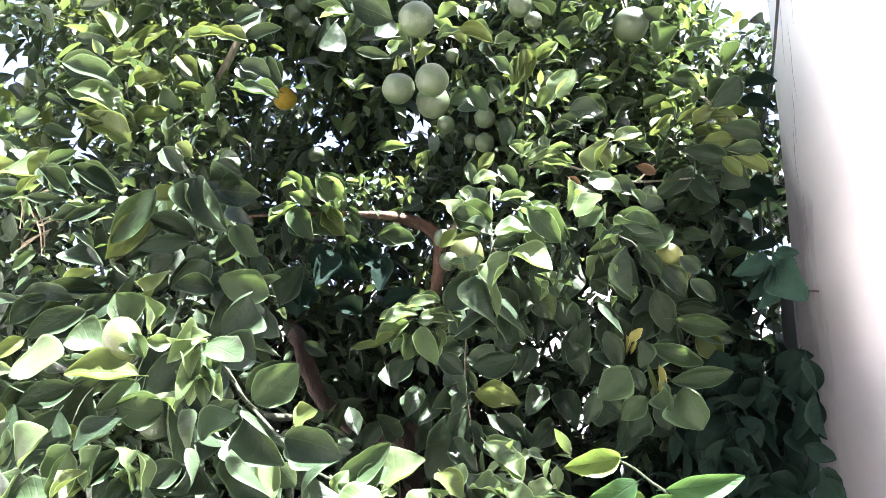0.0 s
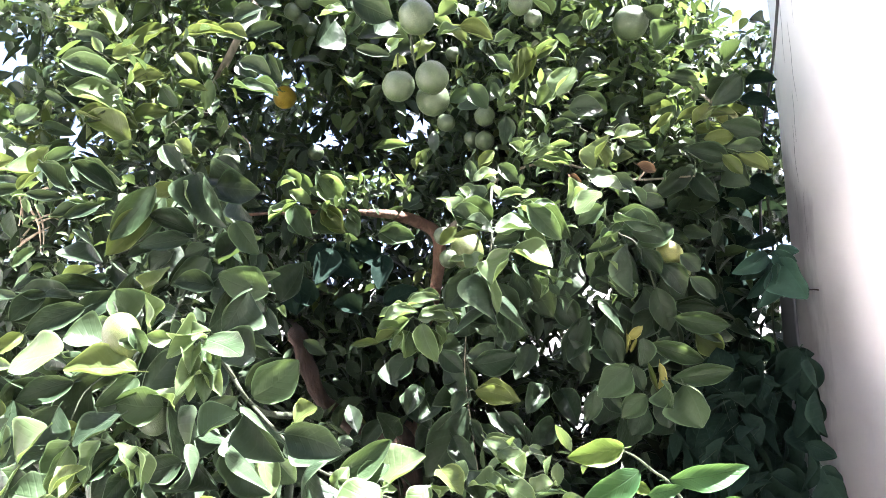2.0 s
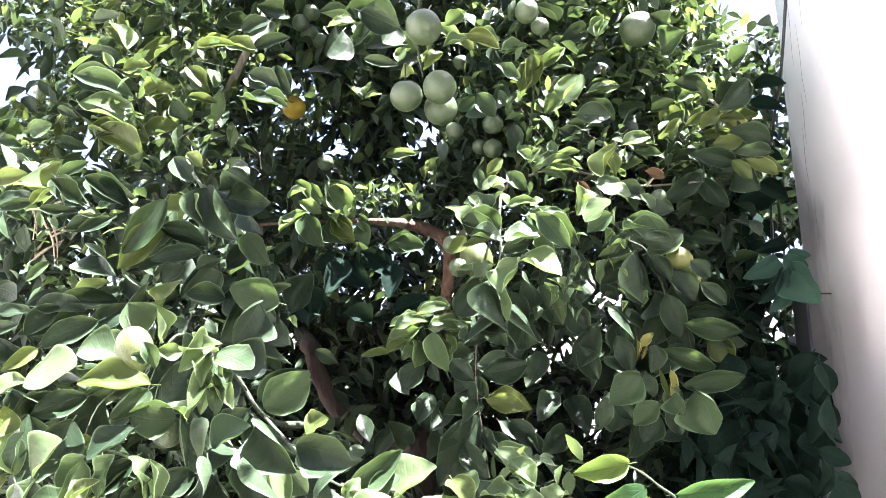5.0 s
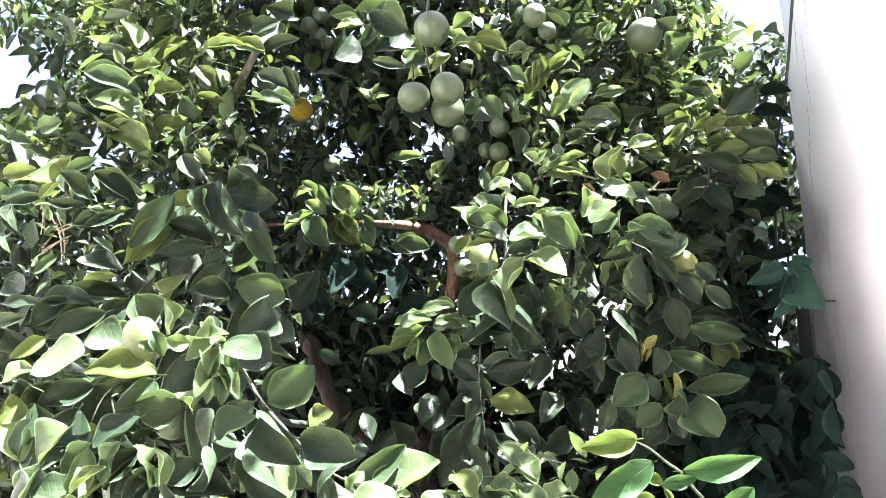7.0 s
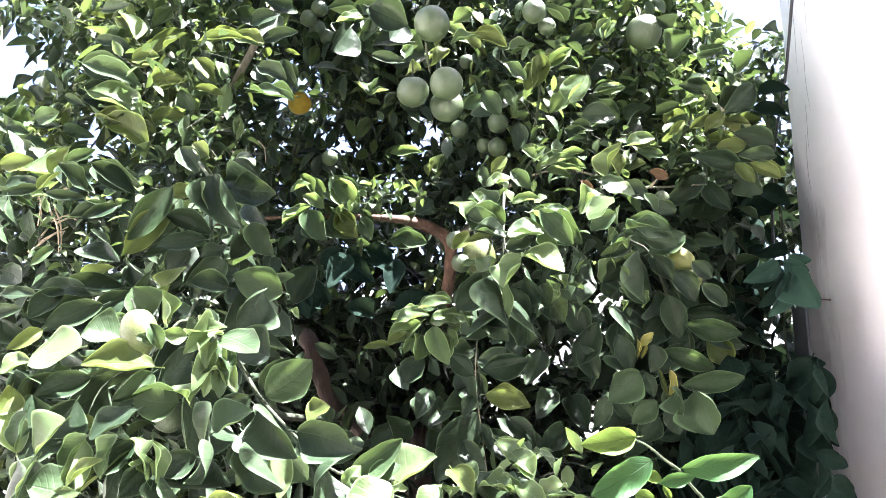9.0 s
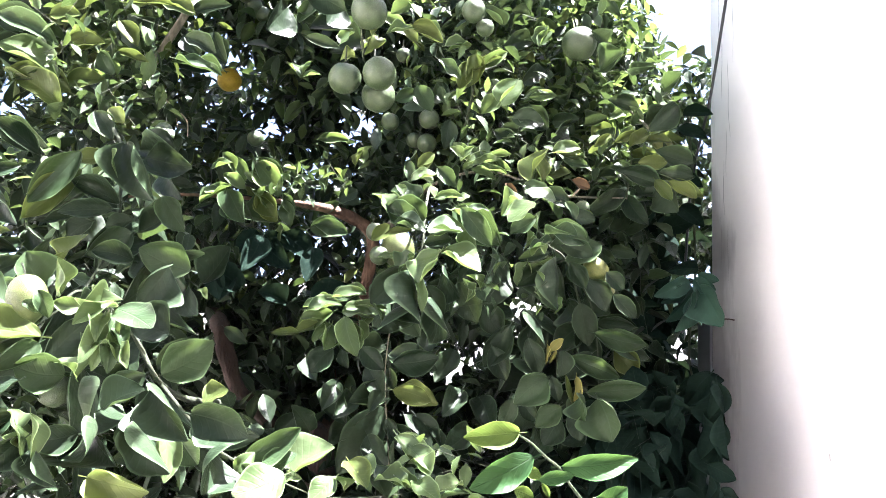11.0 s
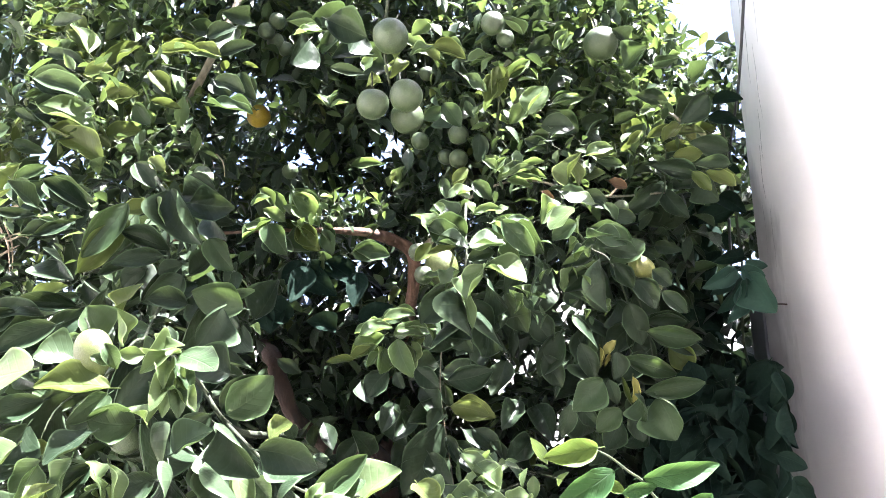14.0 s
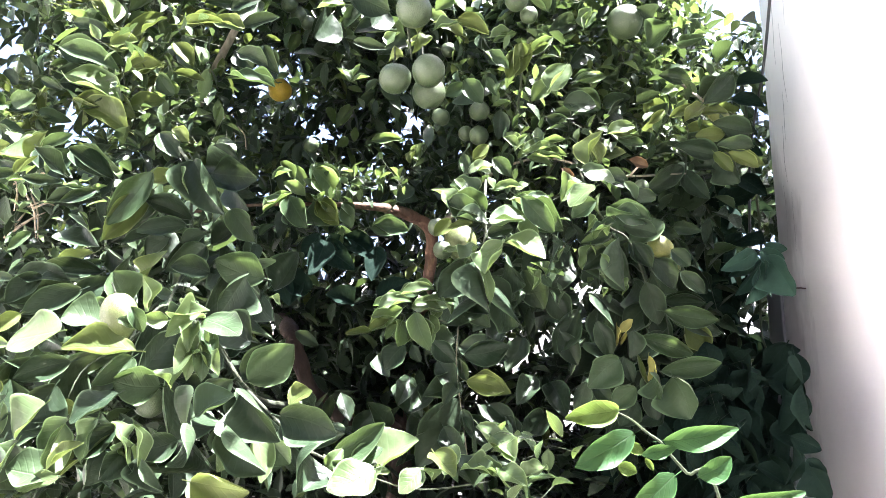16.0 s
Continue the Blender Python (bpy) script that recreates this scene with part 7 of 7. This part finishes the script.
# mixes hold the light: paler tones on the sunlit crown, d within shade
MIX = {"d": 4, "m": 3, "k": 1.0, "y": 0.6}
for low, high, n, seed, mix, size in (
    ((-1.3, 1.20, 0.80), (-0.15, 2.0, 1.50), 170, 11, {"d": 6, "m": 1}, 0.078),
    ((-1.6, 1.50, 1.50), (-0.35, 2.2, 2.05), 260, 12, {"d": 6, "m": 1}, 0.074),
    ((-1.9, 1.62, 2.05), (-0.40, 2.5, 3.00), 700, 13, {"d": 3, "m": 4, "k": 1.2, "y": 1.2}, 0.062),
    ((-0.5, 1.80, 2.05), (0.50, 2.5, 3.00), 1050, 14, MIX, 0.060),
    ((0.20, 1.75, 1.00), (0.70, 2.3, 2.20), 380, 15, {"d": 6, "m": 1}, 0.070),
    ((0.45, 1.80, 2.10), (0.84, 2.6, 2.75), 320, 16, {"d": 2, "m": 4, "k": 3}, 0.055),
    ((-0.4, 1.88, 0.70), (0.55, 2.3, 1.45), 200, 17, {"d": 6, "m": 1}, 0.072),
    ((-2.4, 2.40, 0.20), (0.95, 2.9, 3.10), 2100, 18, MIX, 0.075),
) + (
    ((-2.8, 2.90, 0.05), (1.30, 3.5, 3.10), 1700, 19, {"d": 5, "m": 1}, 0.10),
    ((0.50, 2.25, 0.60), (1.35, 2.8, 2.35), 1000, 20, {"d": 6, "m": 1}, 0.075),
    # cap at the crown's top, added to keep sky light out
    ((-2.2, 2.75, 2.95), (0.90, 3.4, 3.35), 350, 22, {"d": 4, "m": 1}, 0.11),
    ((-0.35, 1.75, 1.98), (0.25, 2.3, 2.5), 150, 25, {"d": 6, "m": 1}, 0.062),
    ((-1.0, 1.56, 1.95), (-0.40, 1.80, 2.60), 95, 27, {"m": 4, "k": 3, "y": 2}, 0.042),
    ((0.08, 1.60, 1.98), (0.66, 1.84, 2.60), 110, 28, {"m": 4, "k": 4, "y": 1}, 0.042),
    # dark leaves packed behind the hollow to deepen its shade
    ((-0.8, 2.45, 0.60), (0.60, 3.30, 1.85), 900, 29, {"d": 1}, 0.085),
    # unseen leaves below the view, added to block light off the yard
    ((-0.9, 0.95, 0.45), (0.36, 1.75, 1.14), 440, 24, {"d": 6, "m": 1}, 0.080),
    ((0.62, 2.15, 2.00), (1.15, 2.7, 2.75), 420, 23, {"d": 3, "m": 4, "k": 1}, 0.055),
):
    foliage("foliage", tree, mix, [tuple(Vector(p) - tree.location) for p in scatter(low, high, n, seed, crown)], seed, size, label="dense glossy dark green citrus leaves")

# small pale leaves added to put flecks of sunlight among the shoots
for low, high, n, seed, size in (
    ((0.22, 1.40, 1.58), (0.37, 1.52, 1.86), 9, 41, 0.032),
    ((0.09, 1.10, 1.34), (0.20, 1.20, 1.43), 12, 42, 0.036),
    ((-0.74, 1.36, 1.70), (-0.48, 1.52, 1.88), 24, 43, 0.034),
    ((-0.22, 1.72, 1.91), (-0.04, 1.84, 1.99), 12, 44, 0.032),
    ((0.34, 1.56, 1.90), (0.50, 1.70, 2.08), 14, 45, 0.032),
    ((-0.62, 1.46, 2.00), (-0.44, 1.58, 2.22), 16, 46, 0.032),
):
    foliage("foliage", tree, {"k": 1, "m": 2}, [tuple(Vector(p) - tree.location) for p in scatter(low, high, n, seed)], seed, size, "small pale citrus leaves added as sun flecks", 0.3, (3, 6), 0.0005, (0.40, 0.60))

# leafy overhang added out of view to shade the near shoots, cleared above OPEN
OPEN = [Vector(p) for p in ((-0.38, 0.97, 1.43), (-0.29, 0.96, 1.41), (-0.38, 0.93, 1.39), (-0.17, 1.03, 1.41), (-0.05, 0.98, 1.39), (-0.43, 0.99, 1.55), (-0.46, 0.98, 1.46), (-0.43, 0.98, 1.44), (-0.35, 0.98, 1.47), (-0.35, 0.98, 1.42), (-0.30, 0.96, 1.44), (-0.03, 1.08, 1.40), (-0.40, 0.94, 1.40), (-0.40, 1.04, 1.58), (-0.10, 1.05, 1.43), (-0.16, 1.04, 1.45), (-0.44, 0.98, 1.49), (-0.38, 0.98, 1.43), (-0.34, 0.98, 1.47), (-0.34, 0.98, 1.40), (-0.43, 0.98, 1.40), (-0.40, 0.98, 1.53))]
shade_overhang = scatter((-0.25, 0.78, 2.42), (0.45, 1.27, 2.90), 52, 21, lambda p: not any(near_line(p, q + SUN * 0.6, q + SUN * 2.0, 0.10, 0.11) for q in OPEN))
shade_overhang += scatter((-0.05, 1.30, 2.52), (0.86, 1.62, 2.95), 60, 47, lambda p: not any(near_line(p, q + SUN * 0.3, q + SUN * 1.8, 0.075, 0.085) for q in SHAFTS) and (p[1] < 1.40 or p[0] > 0.60))
shade_overhang += scatter((0.40, 0.85, 2.45), (0.80, 1.28, 2.90), 26, 48, lambda p: not any(near_line(p, q + SUN * 0.3, q + SUN * 1.9, 0.09, 0.10) for q in OPEN))
foliage("foliage", tree, {"d": 4, "m": 1}, [tuple(Vector(p) - tree.location) for p in shade_overhang], 21, 0.085, label="dense glossy dark green citrus leaves")

# unseen limbs that tie the added overhang to the crown
for line in (
    ((-0.10, 2.45, 2.55, 0.016), (0.00, 2.05, 2.84, 0.013), (0.06, 1.55, 2.86, 0.010), (0.10, 1.15, 2.76, 0.007), (0.12, 0.85, 2.62, 0.004)),
    ((0.00, 2.05, 2.84, 0.010), (0.24, 1.65, 2.90, 0.008), (0.46, 1.30, 2.80, 0.006), (0.56, 0.95, 2.66, 0.004)),
    ((0.24, 1.65, 2.90, 0.008), (0.50, 1.54, 2.86, 0.006), (0.76, 1.46, 2.72, 0.003)),
):
    limb("limb", line, GREY_BARK, tree, 6, 6, 0.2)

# ---- the climbing plant by the wall ----
vine = tagged(new("climbing_plant"), "shaded climbing plant with drooping dark lobed leaves", "plant")
vine.location = (0.78, 2.0, 0)
bpy.context.view_layer.update()
twigs["vine"] = limb("stem", ((0.78, 2.0, -0.05, 0.006), (0.80, 2.02, 0.6, 0.005), (0.851, 1.971, 1.419, 0.003), (0.832, 1.976, 1.633, 0.003), (0.829, 1.930, 1.832, 0.003), (0.814, 1.908, 2.043, 0.004), (0.781, 1.855, 2.227, 0.003)), STEM, vine, 6, 6)
twigs["vine top"] = twigs["vine"]
twigs["vine low"] = limb("stem", ((0.80, 2.0, -0.05, 0.006), (0.853, 1.940, 1.306, 0.005), (0.859, 1.947, 1.472, 0.004), (0.832, 1.958, 1.565, 0.003)), STEM, vine, 6, 6)


# vine
twig = twigs["vine"]
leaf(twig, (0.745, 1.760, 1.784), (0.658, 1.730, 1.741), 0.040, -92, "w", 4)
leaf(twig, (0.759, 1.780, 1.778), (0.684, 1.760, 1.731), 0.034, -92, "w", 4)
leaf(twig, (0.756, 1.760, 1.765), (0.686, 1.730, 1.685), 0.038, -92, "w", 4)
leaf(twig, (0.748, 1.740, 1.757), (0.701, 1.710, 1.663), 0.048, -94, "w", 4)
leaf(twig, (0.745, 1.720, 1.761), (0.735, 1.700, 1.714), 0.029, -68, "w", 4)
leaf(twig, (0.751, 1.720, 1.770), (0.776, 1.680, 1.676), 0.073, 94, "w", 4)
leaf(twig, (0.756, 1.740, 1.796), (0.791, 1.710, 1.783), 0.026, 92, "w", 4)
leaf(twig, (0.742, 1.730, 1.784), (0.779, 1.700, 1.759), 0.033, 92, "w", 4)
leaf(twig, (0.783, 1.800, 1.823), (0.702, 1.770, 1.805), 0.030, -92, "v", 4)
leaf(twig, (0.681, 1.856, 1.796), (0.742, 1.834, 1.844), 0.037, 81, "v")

# vine low
twig = twigs["vine low"]
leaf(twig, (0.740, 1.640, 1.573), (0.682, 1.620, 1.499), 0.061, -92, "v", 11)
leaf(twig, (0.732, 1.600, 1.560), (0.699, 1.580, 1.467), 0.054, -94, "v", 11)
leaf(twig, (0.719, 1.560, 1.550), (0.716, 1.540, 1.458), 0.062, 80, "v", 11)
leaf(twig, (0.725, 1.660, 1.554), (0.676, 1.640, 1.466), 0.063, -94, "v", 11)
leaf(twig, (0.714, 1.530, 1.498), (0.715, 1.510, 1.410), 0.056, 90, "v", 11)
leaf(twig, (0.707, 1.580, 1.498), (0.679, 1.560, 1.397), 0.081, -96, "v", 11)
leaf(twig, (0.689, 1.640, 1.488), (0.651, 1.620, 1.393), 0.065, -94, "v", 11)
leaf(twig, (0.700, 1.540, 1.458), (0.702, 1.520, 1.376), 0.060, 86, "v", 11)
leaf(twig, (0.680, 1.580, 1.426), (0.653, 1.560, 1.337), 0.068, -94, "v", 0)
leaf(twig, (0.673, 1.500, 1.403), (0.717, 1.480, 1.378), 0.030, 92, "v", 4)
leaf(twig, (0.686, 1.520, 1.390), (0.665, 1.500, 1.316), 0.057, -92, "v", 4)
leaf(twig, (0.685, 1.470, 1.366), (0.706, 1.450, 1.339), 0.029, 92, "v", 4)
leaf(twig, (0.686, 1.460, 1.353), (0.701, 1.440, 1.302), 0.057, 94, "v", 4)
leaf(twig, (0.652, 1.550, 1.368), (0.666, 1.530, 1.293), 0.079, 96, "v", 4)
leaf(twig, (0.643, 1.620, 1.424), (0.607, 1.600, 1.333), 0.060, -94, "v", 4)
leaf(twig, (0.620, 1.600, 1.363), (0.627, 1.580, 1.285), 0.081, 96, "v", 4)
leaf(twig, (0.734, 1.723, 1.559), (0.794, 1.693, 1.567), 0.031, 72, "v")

# vine top
twig = twigs["vine top"]
leaf(twig, (0.742, 1.960, 1.942), (0.820, 1.906, 1.971), 0.046, 86, "v")
leaf(twig, (0.750, 1.854, 2.183), (0.816, 1.817, 2.153), 0.037, 80, "v")
leaf(twig, (0.769, 1.858, 2.228), (0.812, 1.790, 2.205), 0.038, 79, "v")
leaf(twig, (0.774, 1.903, 2.085), (0.813, 1.841, 2.036), 0.041, 69, "v")
leaf(twig, (0.791, 1.930, 2.006), (0.821, 1.864, 1.945), 0.043, 58, "v")

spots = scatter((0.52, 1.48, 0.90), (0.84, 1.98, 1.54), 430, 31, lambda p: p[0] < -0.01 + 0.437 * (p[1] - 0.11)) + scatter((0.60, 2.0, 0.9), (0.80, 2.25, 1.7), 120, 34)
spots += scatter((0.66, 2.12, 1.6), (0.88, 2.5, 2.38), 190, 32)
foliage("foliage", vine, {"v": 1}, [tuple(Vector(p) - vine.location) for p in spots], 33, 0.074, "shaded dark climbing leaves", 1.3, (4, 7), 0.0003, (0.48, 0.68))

# ---- the sapling in front ----
sapling = tagged(new("sapling"), "slender young citrus sapling with bright green leaves", "plant")
sapling.location = (0.25, 0.62, 0)
bpy.context.view_layer.update()
twigs["sapling"] = limb("stem", ((0.26, 0.62, -0.05, 0.006), (0.26, 0.60, 0.7, 0.0045), (0.25, 0.56, 1.2, 0.0026), (0.206, 0.530, 1.423, 0.00100), (0.187, 0.530, 1.445, 0.00090), (0.180, 0.530, 1.453, 0.00078), (0.174, 0.530, 1.461, 0.00078), (0.167, 0.530, 1.466, 0.00077), (0.157, 0.530, 1.474, 0.00063), (0.145, 0.530, 1.479, 0.00042)), SAPLING_STEM, sapling, 8, 6, 0.1)


# sapling
twig = twigs["sapling"]
leaf(twig, (0.152, 0.530, 1.478), (0.122, 0.520, 1.474), 0.013, -92, "u", 2)
leaf(twig, (0.160, 0.530, 1.466), (0.126, 0.520, 1.449), 0.016, -92, "s", 6)
leaf(twig, (0.175, 0.530, 1.462), (0.211, 0.515, 1.468), 0.012, 92, "s", 7)
leaf(twig, (0.162, 0.525, 1.455), (0.181, 0.525, 1.458), 0.007, 92, "s", 6)
leaf(twig, (0.154, 0.530, 1.461), (0.165, 0.530, 1.455), 0.006, 92, "u", 6)
leaf(twig, (0.190, 0.520, 1.444), (0.206, 0.515, 1.455), 0.011, 92, "s", 3)
leaf(twig, (0.152, 0.540, 1.448), (0.163, 0.540, 1.444), 0.007, 92, "u", 6)
leaf(twig, (0.165, 0.530, 1.453), (0.169, 0.530, 1.446), 0.003, 94, "u", 3)
leaf(twig, (0.178, 0.520, 1.445), (0.152, 0.510, 1.428), 0.016, -92, "s", 6)
leaf(twig, (0.193, 0.510, 1.430), (0.240, 0.500, 1.437), 0.011, 92, "s", 7)


# ---- cable and nail by the wall's end ----
bm = bmesh.new()
tube(bm, ((0.796, 1.621, 2.552, 0.0035), (0.814, 1.734, 2.398, 0.0035), (0.824, 1.824, 2.257, 0.0035), (0.824, 1.909, 2.130, 0.0035), (0.839, 1.993, 2.023, 0.0035), (0.851, 2.071, 1.698, 0.0035)), 6, 5)
tagged(part("cable", bm, CABLE, smooth=True), "thin black cable hanging down the wall's end", "cable")
bm = bmesh.new()
tube(bm, ((0.93, 1.913, 1.722, 0.0018), (0.905, 1.905, 1.723, 0.0018), (0.888, 1.90, 1.722, 0.0022)), 6, 2)
tagged(part("nail", bm, RUST), "rusty nail stuck in the white wall", "nail")
